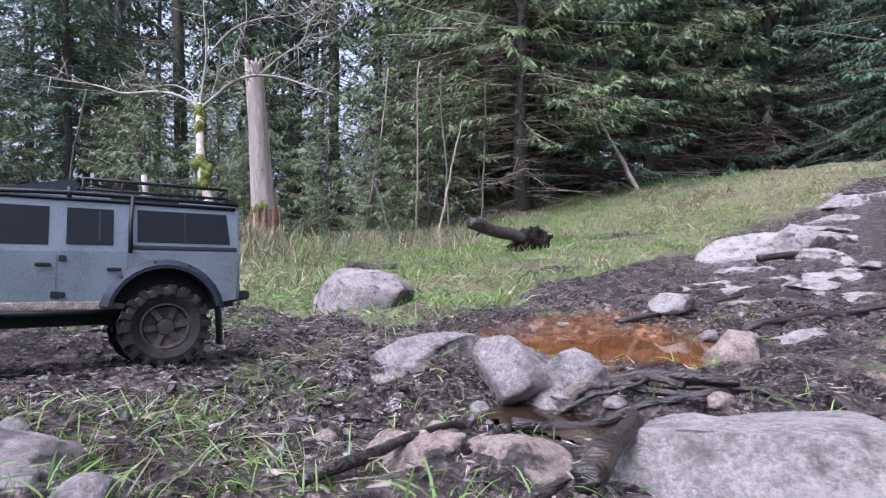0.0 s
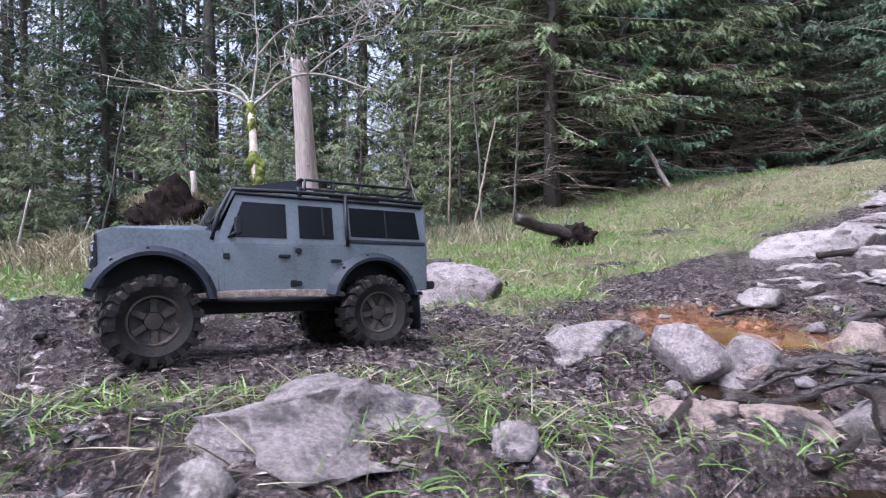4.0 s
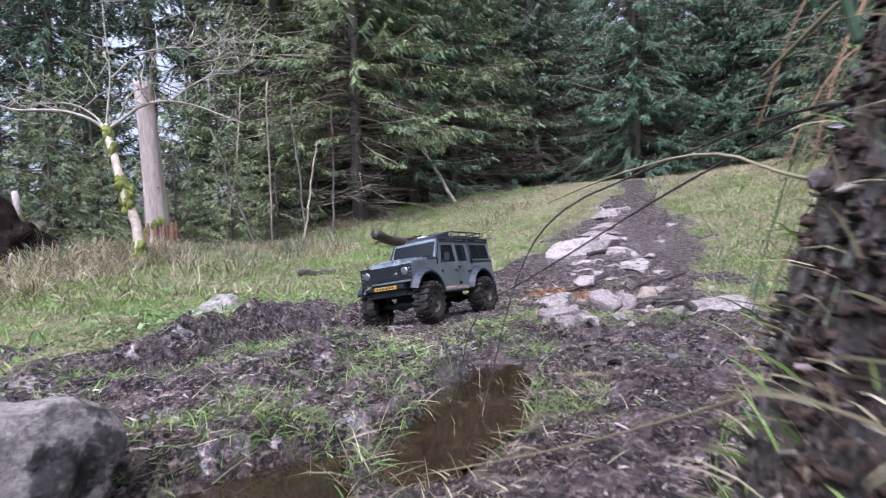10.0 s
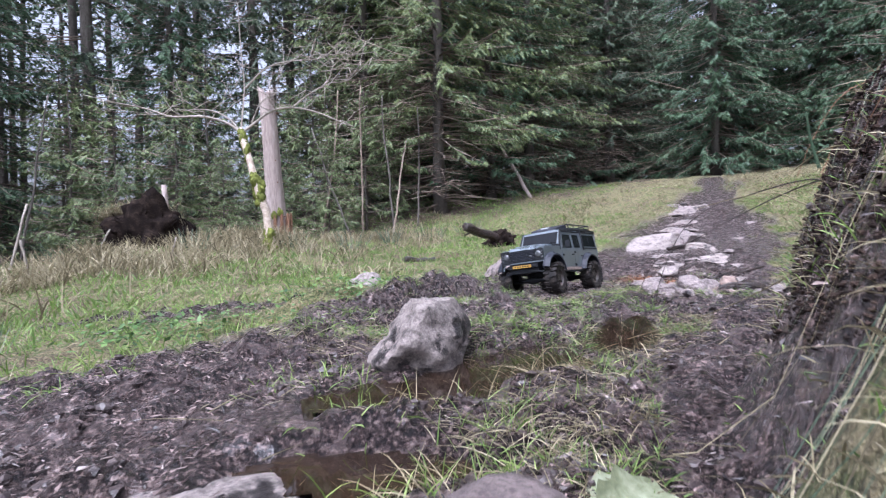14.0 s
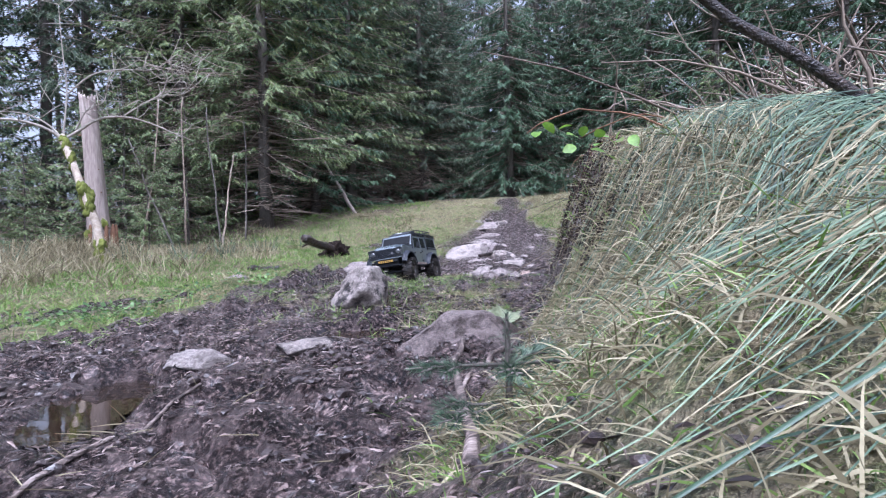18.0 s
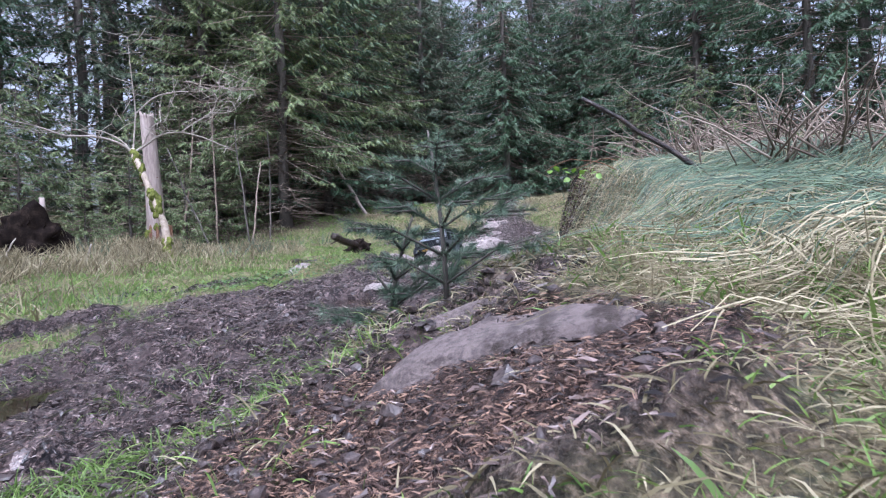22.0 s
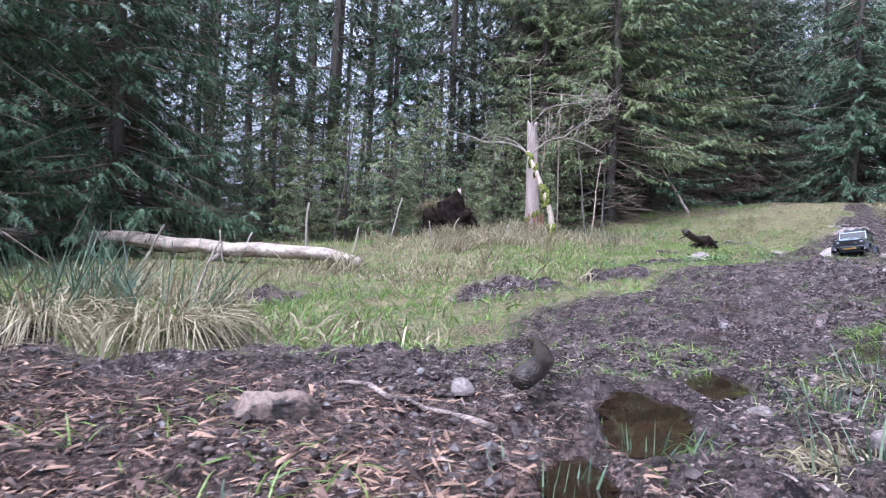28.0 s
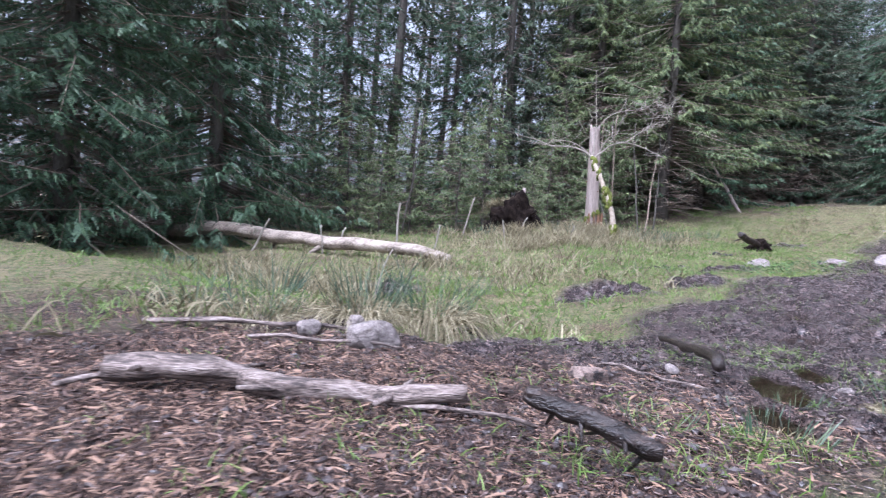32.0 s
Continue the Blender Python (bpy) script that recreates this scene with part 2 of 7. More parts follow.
ROCKM = rock_material("grey_pink_rock", (0.235, 0.195, 0.184), (0.085, 0.07, 0.066), (0.03, 0.022, 0.02), 0.5, 0.25)
SLABROCK = rock_material("smooth_purple_grey_slab", (0.165, 0.13, 0.122), (0.075, 0.058, 0.054), (0.045, 0.03, 0.024), 0.6, 0.3)
PALEROCK = rock_material("pale_boulder", (0.26, 0.222, 0.206), (0.12, 0.098, 0.09), (0.06, 0.046, 0.04), 0.6, 0.12)
MUDROCK = rock_material("mud_smeared_rock", (0.26, 0.22, 0.2), (0.085, 0.068, 0.062), (0.018, 0.013, 0.012), 0.4, 0.5)
RUSTROCK = rock_material("iron_stained_stone", (0.25, 0.185, 0.155), (0.1, 0.058, 0.04), (0.022, 0.016, 0.014), 0.45, 0.4)
SNAGWOOD = mat("weathered_snag_wood", [(0.11, 0.083, 0.072), (0.28, 0.225, 0.2), (0.45, 0.385, 0.355)], 14, 0.85, 0.9, 90, (1, 1, 0.12))
ROTWOOD = mat("rotten_red_wood", [(0.05, 0.025, 0.014), (0.15, 0.075, 0.04), (0.28, 0.17, 0.1)], 14, 0.9, 0.9, 80, (1, 1, 0.3))
WETWOOD = mat("wet_dark_wood", [(0.004, 0.003, 0.003), (0.011, 0.008, 0.007), (0.036, 0.024, 0.019), (0.1, 0.065, 0.05)], 55, 0.35, 1.0, 320, (0.3, 1, 1))
MOSS = mat("yellow_green_moss", [(0.03, 0.038, 0.008), (0.1, 0.115, 0.016), (0.2, 0.215, 0.04)], 30, 0.95, 0.9, 160)
PALEBARK = mat("pale_mottled_bark", [(0.14, 0.105, 0.075), (0.33, 0.27, 0.21), (0.5, 0.44, 0.37)], 18, 0.85, 0.6, 90)
GREYTWIG = mat("grey_bare_twig", [(0.12, 0.1, 0.08), (0.25, 0.22, 0.185), (0.4, 0.365, 0.32)], 10, 0.9, 0.3, 70)
BLADE = mat("grass_blades", [(0.06, 0.11, 0.018), (0.125, 0.21, 0.04), (0.23, 0.31, 0.085)], 1.2, 0.55, 0, 6, island=0.45, through_light=0.3)
STRAW = mat("dead_grass", [(0.085, 0.07, 0.035), (0.21, 0.178, 0.1), (0.38, 0.335, 0.215)], 1.2, 0.7, 0, 6, island=0.5, through_light=0.25)
RUSH = mat("rush_stems", [(0.015, 0.034, 0.018), (0.048, 0.088, 0.048), (0.13, 0.172, 0.1)], 1.5, 0.5, 0, 8, island=0.5)
LITTER = mat("peat_litter", [(0.01, 0.007, 0.007), (0.05, 0.035, 0.032), (0.24, 0.18, 0.16)], 2, 0.35, 0, 12, island=0.6)
CHIPS = mat("brown_needle_chips", [(0.016, 0.008, 0.006), (0.075, 0.042, 0.031), (0.25, 0.155, 0.105)], 2, 0.75, 0, 12, island=0.6)
LEAF = mat("bramble_leaf", [(0.07, 0.15, 0.015), (0.15, 0.28, 0.03), (0.27, 0.42, 0.07)], 20, 0.45, 0.2, 120, through_light=0.35)
LEAFDRY = mat("dead_broad_leaf", [(0.06, 0.07, 0.035), (0.16, 0.18, 0.1), (0.3, 0.32, 0.22)], 30, 0.6, 0.5, 150, through_light=0.2)
HERB = mat("low_herb_leaf", [(0.025, 0.06, 0.015), (0.06, 0.125, 0.03), (0.13, 0.22, 0.06)], 5, 0.5, 0, 20, island=0.5, through_light=0.25)


# root soil taken near black, with the dark of the root cavity in its colour
ROOTSOIL = mat("shaded_root_soil", [(0.003, 0.002, 0.002), (0.009, 0.006, 0.005), (0.04, 0.028, 0.02)], 16, 0.95, 1.0, 90, spec=0.1)
PALELOG = mat("pale_fallen_trunk", [(0.09, 0.07, 0.055), (0.25, 0.205, 0.165), (0.42, 0.365, 0.305)], 7, 0.85, 0.9, 60, (0.15, 1, 1), contrast=0.14)
DARKLOG = mat("weathered_brown_log", [(0.016, 0.011, 0.01), (0.06, 0.043, 0.036), (0.19, 0.145, 0.125), (0.3, 0.25, 0.225)], 50, 0.7, 1.0, 300, (0.2, 1, 1), contrast=0.13)
CLOD = mat("wet_peat_clod", [(0.01, 0.007, 0.007), (0.036, 0.026, 0.024), (0.1, 0.075, 0.069)], 60, 0.18, 0.9, 260, rough2=0.6, depth=0.003, spec=0.5)


PEATFACE = mat("fibrous_brown_peat", [(0.006, 0.004, 0.003), (0.02, 0.013, 0.01), (0.075, 0.05, 0.038)], 50, 0.95, 1.0, 240, spec=0.15, island=0.3)


def water_material(name, tint):
    m = mat(name, tint, 3, 0.03, 0.12, 14, depth=0.004, spec=0.6)
    return m


WATER = water_material("peaty_puddle_water", [(0.006, 0.0035, 0.002), (0.017, 0.01, 0.006), (0.035, 0.021, 0.012)])
RUSTWATER = water_material("rust_coloured_water", [(0.045, 0.016, 0.006), (0.11, 0.042, 0.015), (0.19, 0.085, 0.034)])


# ---- building helpers ----
def raw_mesh(name, v, f, material, smooth=False):
    me = bpy.data.meshes.new(name)
    v = np.asarray(v, np.float32).reshape(-1, 3)
    f = np.asarray(f, np.int32)
    k = f.shape[1]
    me.vertices.add(len(v))
    me.vertices.foreach_set("co", v.ravel())
    me.loops.add(f.size)
    me.loops.foreach_set("vertex_index", f.ravel())
    me.polygons.add(len(f))
    me.polygons.foreach_set("loop_start", np.arange(0, f.size, k, dtype=np.int32))
    me.polygons.foreach_set("use_smooth", np.full(len(f), smooth, dtype=bool))
    me.materials.append(material)
    me.update(calc_edges=True)
    return me


def part(name, bm, material, parent, label=""):
    """Links a bmesh, or a ready mesh, as one mesh object under a thing or a part."""
    if isinstance(bm, bmesh.types.BMesh):
        me = bpy.data.meshes.new(name)
        bm.to_mesh(me)
        bm.free()
        me.materials.append(material)
    else:
        me = bm
    ob = new(name, me)
    ob.parent = parent
    return tagged(ob, label)


def thing(name, data, m, label, category, group="", kind=""):
    ob = new(name, data)
    ob.matrix_basis = m
    return tagged(ob, label, category, group, kind)


def tubes(lines, sides=6):
    """Round tapered tubes along lines of (point, radius); one mesh's vertices and quads."""
    vs, fs, base = [], [], 0
    for line in lines:
        pts = np.array([p for p, _ in line], float)
        rad = np.array([r for _, r in line], float)
        t = np.gradient(pts, axis=0)
        t /= np.linalg.norm(t, axis=1)[:, None] + 1e-9
        ref = np.array([0.0, 0.0, 1.0]) if abs(t[:, 2]).mean() < 0.8 else np.array([1.0, 0.0, 0.0])
        a = np.cross(t, ref)
        a /= np.linalg.norm(a, axis=1)[:, None] + 1e-9
        b = np.cross(t, a)
        ang = np.arange(sides) * 2 * math.pi / sides
        ring = pts[:, None] + rad[:, None, None] * (np.cos(ang)[None, :, None] * a[:, None] + np.sin(ang)[None, :, None] * b[:, None])
        vs.append(ring.reshape(-1, 3))
        k = len(pts)
        i, j = np.meshgrid(np.arange(k - 1), np.arange(sides), indexing="ij")
        j2 = (j + 1) % sides
        q = np.stack([i * sides + j, i * sides + j2, (i + 1) * sides + j2, (i + 1) * sides + j], -1).reshape(-1, 4) + base
        fs.append(q)
        base += k * sides
        for end, row in ((0, 0), (1, k - 1)):
            c = base
            vs.append(pts[row][None] if rad[row] < 1e-4 else pts[row][None])
            r = np.arange(sides) + base - k * sides + row * sides if end == 0 else np.arange(sides) + base - 1 - k * sides + row * sides
            r2 = np.roll(r, -1)
            fs.append(np.stack([r, r2, np.full(sides, c), np.full(sides, c)], -1)[:, [1, 0, 2, 3]] if end == 0 else np.stack([r, r2, np.full(sides, c), np.full(sides, c)], -1))
            base += 1
    return np.concatenate(vs), np.concatenate(fs)


def quad_mesh(name, v, f, material, smooth=True):
    """Quads, in which a doubled last corner makes a triangle."""
    me = bpy.data.meshes.new(name)
    faces = [tuple(q[:3]) if q[2] == q[3] else tuple(q) for q in f.tolist()]
    me.from_pydata(v.tolist(), [], faces)
    me.polygons.foreach_set("use_smooth", np.full(len(me.polygons), smooth, dtype=bool))
    me.materials.append(material)
    return me


def tube_mesh(name, lines, material, sides=6, wobble=0.0, seed=0):
    v, f = tubes(lines, sides)
    if wobble:
        g = np.random.default_rng(seed)
        v = v + g.normal(0, wobble, v.shape)
    return quad_mesh(name, v, f, material)


def bent(p, q, n, sag=0.0, wander=0.0, r0=0.01, r1=0.004, seed=0):
    """A line from p to q of n steps with sag and random wander, and its radii."""
    g = np.random.default_rng(seed)
    p, q = np.array(p, float), np.array(q, float)
    out, off = [], np.zeros(3)
    for i in range(n + 1):
        u = i / n
        w = p + (q - p) * u
        w[2] -= sag * 4 * u * (1 - u)
        off = off + g.normal(0, wander, 3)
        out.append((w + off * math.sin(math.pi * min(1, u * 1.0)) ** 0.5, r0 + (r1 - r0) * u))
    return out


# ---- the lie of the land ----
# s runs down the trail, v across it to the bank side
R2 = math.sqrt(0.5)


def hash2(ix, iy, k):
    n = (ix.astype(np.int64) * 374761393 + iy.astype(np.int64) * 668265263 + k * 974634777) & 0x7FFFFFFF
    n = ((n ^ (n >> 13)) * 1274126177) & 0x7FFFFFFF
    return ((n ^ (n >> 16)) & 0xFFFF) / 65535.0


def vnoise(x, y, k=0):
    x, y = np.asarray(x, float), np.asarray(y, float)
    ix, iy = np.floor(x), np.floor(y)
    fx, fy = x - ix, y - iy
    fx, fy = fx * fx * (3 - 2 * fx), fy * fy * (3 - 2 * fy)
    a, b = hash2(ix, iy, k), hash2(ix + 1, iy, k)
    c, d = hash2(ix, iy + 1, k), hash2(ix + 1, iy + 1, k)
    return (a + (b - a) * fx) * (1 - fy) + (c + (d - c) * fx) * fy - 0.5


def fbm(x, y, f, octaves=3, k=0):
    r, a = 0.0, 1.0
    for o in range(octaves):
        r = r + a * vnoise(np.asarray(x) * f + 17.3 * o, np.asarray(y) * f - 9.1 * o, k + o)
        f, a = f * 2.03, a * 0.5
    return r


def sstep(a, b, x):
    u = np.clip((np.asarray(x, float) - a) / (b - a), 0, 1)
    return u * u * (3 - 2 * u)


def bump(x, y, cx, cy, rx, ry, turn=0.0):
    c, q = math.cos(radians(turn)), math.sin(radians(turn))
    dx, dy = np.asarray(x) - cx, np.asarray(y) - cy
    return np.exp(-(((dx * c + dy * q) / rx) ** 2 + ((-dx * q + dy * c) / ry) ** 2))


def sv(x, y):
    x, y = np.asarray(x, float), np.asarray(y, float)
    return -(x + y) * R2, (x - y) * R2


def trail_z(s):
    return sum(np.interp(s + o, (-40, -14, -9, -7.5, -4.8, -3, -1.5, -0.5, 0, 0.7, 1.3, 2.0, 2.8, 3.5, 4.5, 6, 14),
                         (3.2, 2.0, 1.42, 1.14, 0.46, 0.26, 0.14, 0.16, 0.19, 0.22, 0.22, 0.175, 0.055, -0.03, -0.02, 0.0, -0.1)) for o in (-0.4, -0.2, 0, 0.2, 0.4)) / 5


def broad_z(x, y):
    """The land without its small roughness: trail, bank, hillside and the mound under the snag."""
    s, v = sv(x, y)
    z = trail_z(s)
    hb = np.interp(s, (0.2, 0.9, 1.25, 1.9, 2.5, 3.1, 4.0, 5.0, 6.0), (0.0, 0.2, 0.4, 0.33, 0.25, 0.25, 0.2, 0.1, 0.05))
    v0 = np.interp(s, (0.8, 1.05, 1.3, 1.9, 2.2, 2.6, 3.0, 3.8, 5), (0.14, -0.1, -0.185, -0.16, -0.16, -0.32, -0.6, -0.52, -0.6))
    w = np.interp(s, (1.0, 1.2, 1.9, 2.3, 3.0), (0.1, 0.07, 0.14, 0.3, 0.34))
    z = z + hb * sstep(-1, 1, (v - v0) / w)
    z = z + 0.1 * np.clip(v - 0.2, 0, 14)
    z = z - 0.085 * np.clip(-v - 0.9, 0, 2.8) * sstep(-0.5, 1.5, s) * (1 - sstep(3.4, 4.7, s))
    z = z + 0.27 * bump(x, y, -2.2, 4.8, 1.5, 1.5)
    return z


# puddle hollows: centre, half length, half width, turn, depth, water level below the brim
POOLS = [
    (0.40, 1.15, 0.40, 0.26, -30, 0.035, 0.012),
    (-1.28, -0.46, 0.42, 0.13, 23, 0.03, 0.01), (-0.92, -0.23, 0.3, 0.085, 50, 0.03, 0.01),
    (-1.6, -0.76, 0.17, 0.08, -20, 0.03, 0.01), (-2.1, -0.82, 0.2, 0.09, 68, 0.03, 0.012),
    (-3.12, -1.76, 0.3, 0.15, 50, 0.035, 0.012), (-3.24, -1.33, 0.2, 0.11, 35, 0.03, 0.01),
    (-3.66, -1.86, 0.17, 0.07, 40, 0.03, 0.01), (-2.95, -0.95, 0.26, 0.07, 60, 0.03, 0.01),
    (0.0, 0.2, 0.17, 0.08, 20, 0.03, 0.01), (0.15, 0.58, 0.13, 0.07, -35, 0.03, 0.01),
    (-3.96, -2.11, 0.22, 0.07, 60, 0.03, 0.01), (-4.18, -2.40, 0.16, 0.05, 70, 0.03, 0.01),
]


def turf_mask(x, y):
    """1 where grass grows, 0 on bare peat: the mud lies between two wandering edges."""
    s, v = sv(x, y)
    n = fbm(x, y, 1.7, 4, 5)
    m = fbm(x, y, 4.3, 3, 6)
    left = np.interp(s, (-9, -5, -2.5, -1, 0, 0.7, 1.2, 1.8, 2.4, 3, 4, 5, 6.5), (-0.7, -1.3, -1.35, -1.3, -1.42, -1.32, -1.42, -1.6, -1.7, -1.95, -2.1, -2.4, -3.0))
    right = np.interp(s, (-9, -5, -2.5, -0.8, 0, 0.9, 1.1, 1.65, 1.8, 2.6, 3.2, 4, 5, 6.5), (-0.5, 0.1, 0.12, 0.0, 0.06, 0.0, 0.05, 0.0, -0.26, -0.36, -0.48, -0.85, -1.2, -1.2))
    t = np.maximum(sstep(-0.08, 0.12, left - v + 0.45 * n), sstep(-0.05, 0.09, v - right + (0.22 + 0.3 * sstep(-0.6, -1.6, s)) * m))
    for cx, cy, a, b, turn in SCARS:
        t = t * (1 - sstep(0.3, 0.6, bump(x, y, cx, cy, a, b, turn) + 0.35 * m))
    return np.clip(t, 0, 1)


# bare peat scars in the grass
SCARS = [(-2.4, 1.4, 0.25, 0.09, 10), (-1.5, 1.2, 0.22, 0.08, 15), (-2.56, -1.9, 0.26, 0.1, -32), (-2.74, -2.06, 0.3, 0.15, -43), (-4.93, 0.75, 0.4, 0.16, 8), (-3.5, -0.02, 0.5, 0.13, 5), (-2.85, 0.1, 0.3, 0.12, 15), (-3.9, 0.5, 0.25, 0.1, 0), (-2.0, 1.05, 0.4, 0.12, 20), (1.6, 4.9, 0.4, 0.2, 10), (0.6, 3.0, 0.3, 0.12, 30)]


def needle_mask(x, y):
    s, v = sv(x, y)
    n = fbm(x, y, 2.1, 3, 9)
    a = sstep(4.55, 5.1, s + n * 0.6) * sstep(-3.6, -2.7, v + n) * sstep(-0.9, -1.4, v - n * 0.5)
    woods = sstep(6.4, 7.4, y + n - 0.25 * np.maximum(0, x)) * sstep(9, 5, x)
    ledge = 0.9 * sstep(0.3, 0.6, bump(x, y, -2.72, -2.06, 0.3, 0.15, -43) + 0.3 * n)
    return np.clip(np.maximum(np.maximum(a, 0.8 * woods), ledge), 0, 1)


def silt_mask(x, y):
    return sstep(0.35, 0.75, bump(x, y, 0.38, 1.25, 0.3, 0.55, -25) + 0.25 * fbm(x, y, 5, 3, 3))


def pool_mask(x, y, cx, cy, a, b, turn):
    k = bump(x, y, cx, cy, a, b, turn)
    return k + 0.2 * fbm(x, y, 6, 3, 61) * sstep(0.02, 0.2, k)


def pool_level(cx, cy, deep):
    return float(broad_z(cx, cy)) - deep * 0.4


def ground_z(x, y):
    z = broad_z(x, y)
    s, v = sv(x, y)
    t = turf_mask(x, y)
    near = sstep(9, 4, np.hypot(np.asarray(x) + 2, np.asarray(y)))
    mud = 0.034 * fbm(x, y, 3.4, 4, 20) + 0.07 * np.abs(fbm(x, y, 7.5, 4, 31)) - 0.018
    mud = mud + 0.028 * np.abs(fbm(x, y, 19, 3, 41)) * near
    tuss = 0.075 * fbm(x, y, 2.2, 3, 50) + 0.022 * fbm(x, y, 9, 2, 55)
    mud = 0.04 * np.tanh(mud / 0.04) * (1 - 0.65 * needle_mask(x, y))
    z = z + mud * (1 - t) + tuss * t
    for cx, cy, a, b, turn, deep, _ in POOLS:
        k = pool_mask(x, y, cx, cy, a, b, turn)
        level = pool_level(cx, cy, deep)
        rim = sstep(0.08, 0.3, k) * (1 - sstep(0.34, 0.46, k))
        z = z * (1 - rim) + np.maximum(z, level + 0.004) * rim
        k = sstep(0.36, 0.75, k)
        z = z * (1 - k) + k * (level - 0.022)
    for cx, cy, a, b, turn, up in LUMPS:
        z = z + up * bump(x, y, cx, cy, a, b, turn) * (1 + 0.8 * fbm(x, y, 8, 3, 71))
    # the trodden stand of the car
    k = 0.85 * sstep(0.35, 0.75, bump(x, y, -0.594, 0.7, 0.36, 0.24, 34))
    stand = 0.199 + 0.0395 * (np.asarray(x) + 0.405) - 0.1238 * (np.asarray(y) - 0.712)
    return z * (1 - k) + stand * k


# clods and churned ridges: centre, half length, half width, turn, height
LUMPS = [
    (-1.14, 0.43, 0.4, 0.03, 40, -0.03), (-1.2, 0.5, 0.42, 0.05, 40, 0.045), (-0.92, 0.86, 0.2, 0.05, 25, 0.035), (-0.82, 0.62, 0.12, 0.05, 20, -0.04), (-0.85, 0.7, 0.16, 0.05, 20, 0.04),
    (-1.19, 0.44, 0.33, 0.035, 33, -0.055), (-1.23, 0.51, 0.34, 0.045, 33, 0.05),
    (-5.0, -1.5, 0.5, 0.14, 12, 0.03),
    (-4.93, 0.9, 0.34, 0.07, 8, 0.09), (-3.5, 0.1, 0.42, 0.06, 5, 0.07), (-2.85, 0.2, 0.26, 0.06, 15, 0.06), (-1.15, 0.95, 0.5, 0.05, 28, 0.05), (-1.6, 0.72, 0.35, 0.05, 30, 0.05),
    (-0.75, 1.05, 0.45, 0.07, 20, 0.05), (-1.05, 0.75, 0.3, 0.06, 35, 0.05), (-0.5, 1.25, 0.3, 0.08, 5, 0.035),
    (-1.35, 0.55, 0.35, 0.06, 40, 0.05), (-1.0, 0.2, 0.3, 0.05, 45, 0.035), (-1.7, -0.1, 0.3, 0.07, 35, 0.03),
    (-3.6, 0.45, 0.25, 0.09, 10, 0.07), (-3.0, 0.3, 0.2, 0.08, 20, 0.05), (-4.2, 0.2, 0.25, 0.1, 0, 0.07),
    (-3.3, -2.1, 0.25, 0.12, 40, 0.05), (-2.9, -2.0, 0.2, 0.12, 30, 0.05), (-0.7, 0.45, 0.2, 0.08, 50, -0.03), (-0.2, 0.55, 0.15, 0.1, 0, -0.02),
]


def height_at(x, y):
    return float(ground_z(np.array([x]), np.array([y]))[0])


# ---- spruces ----
def fronds(p, d, length, width, k, g):
    """Feathery needle sprays: k pairs of needle tufts along each of many short twigs."""
    n = len(p)
    d = d / (np.linalg.norm(d, axis=1)[:, None] + 1e-9)
    up = np.tile(np.array([0.0, 0.0, 0.7]), (n, 1)) + g.normal(0, 0.8, (n, 3))
    side = np.cross(d, up)
    side /= np.linalg.norm(side, axis=1)[:, None] + 1e-9
    t = (np.arange(k) / k)[None, :]
    at = p[:, None] + d[:, None] * (length[:, None] * t)[..., None]
    at[..., 2] -= (0.35 * length[:, None] * t ** 2)
    w = width[:, None] * (1 - 0.55 * t) * g.uniform(0.7, 1.25, (n, k))
    step = (length / k * 1.25)[:, None, None] * d[:, None]
    tip = step * 0.9
    va, vb = at, at + step
    vl = at + tip + side[:, None] * w[..., None] + g.normal(0, 0.12, (n, k, 3)) * w[..., None]
    vr = at + tip - side[:, None] * w[..., None] + g.normal(0, 0.12, (n, k, 3)) * w[..., None]
    v = np.stack([va, vb, vl, va, vb, vr], 2).reshape(-1, 3)
    return v


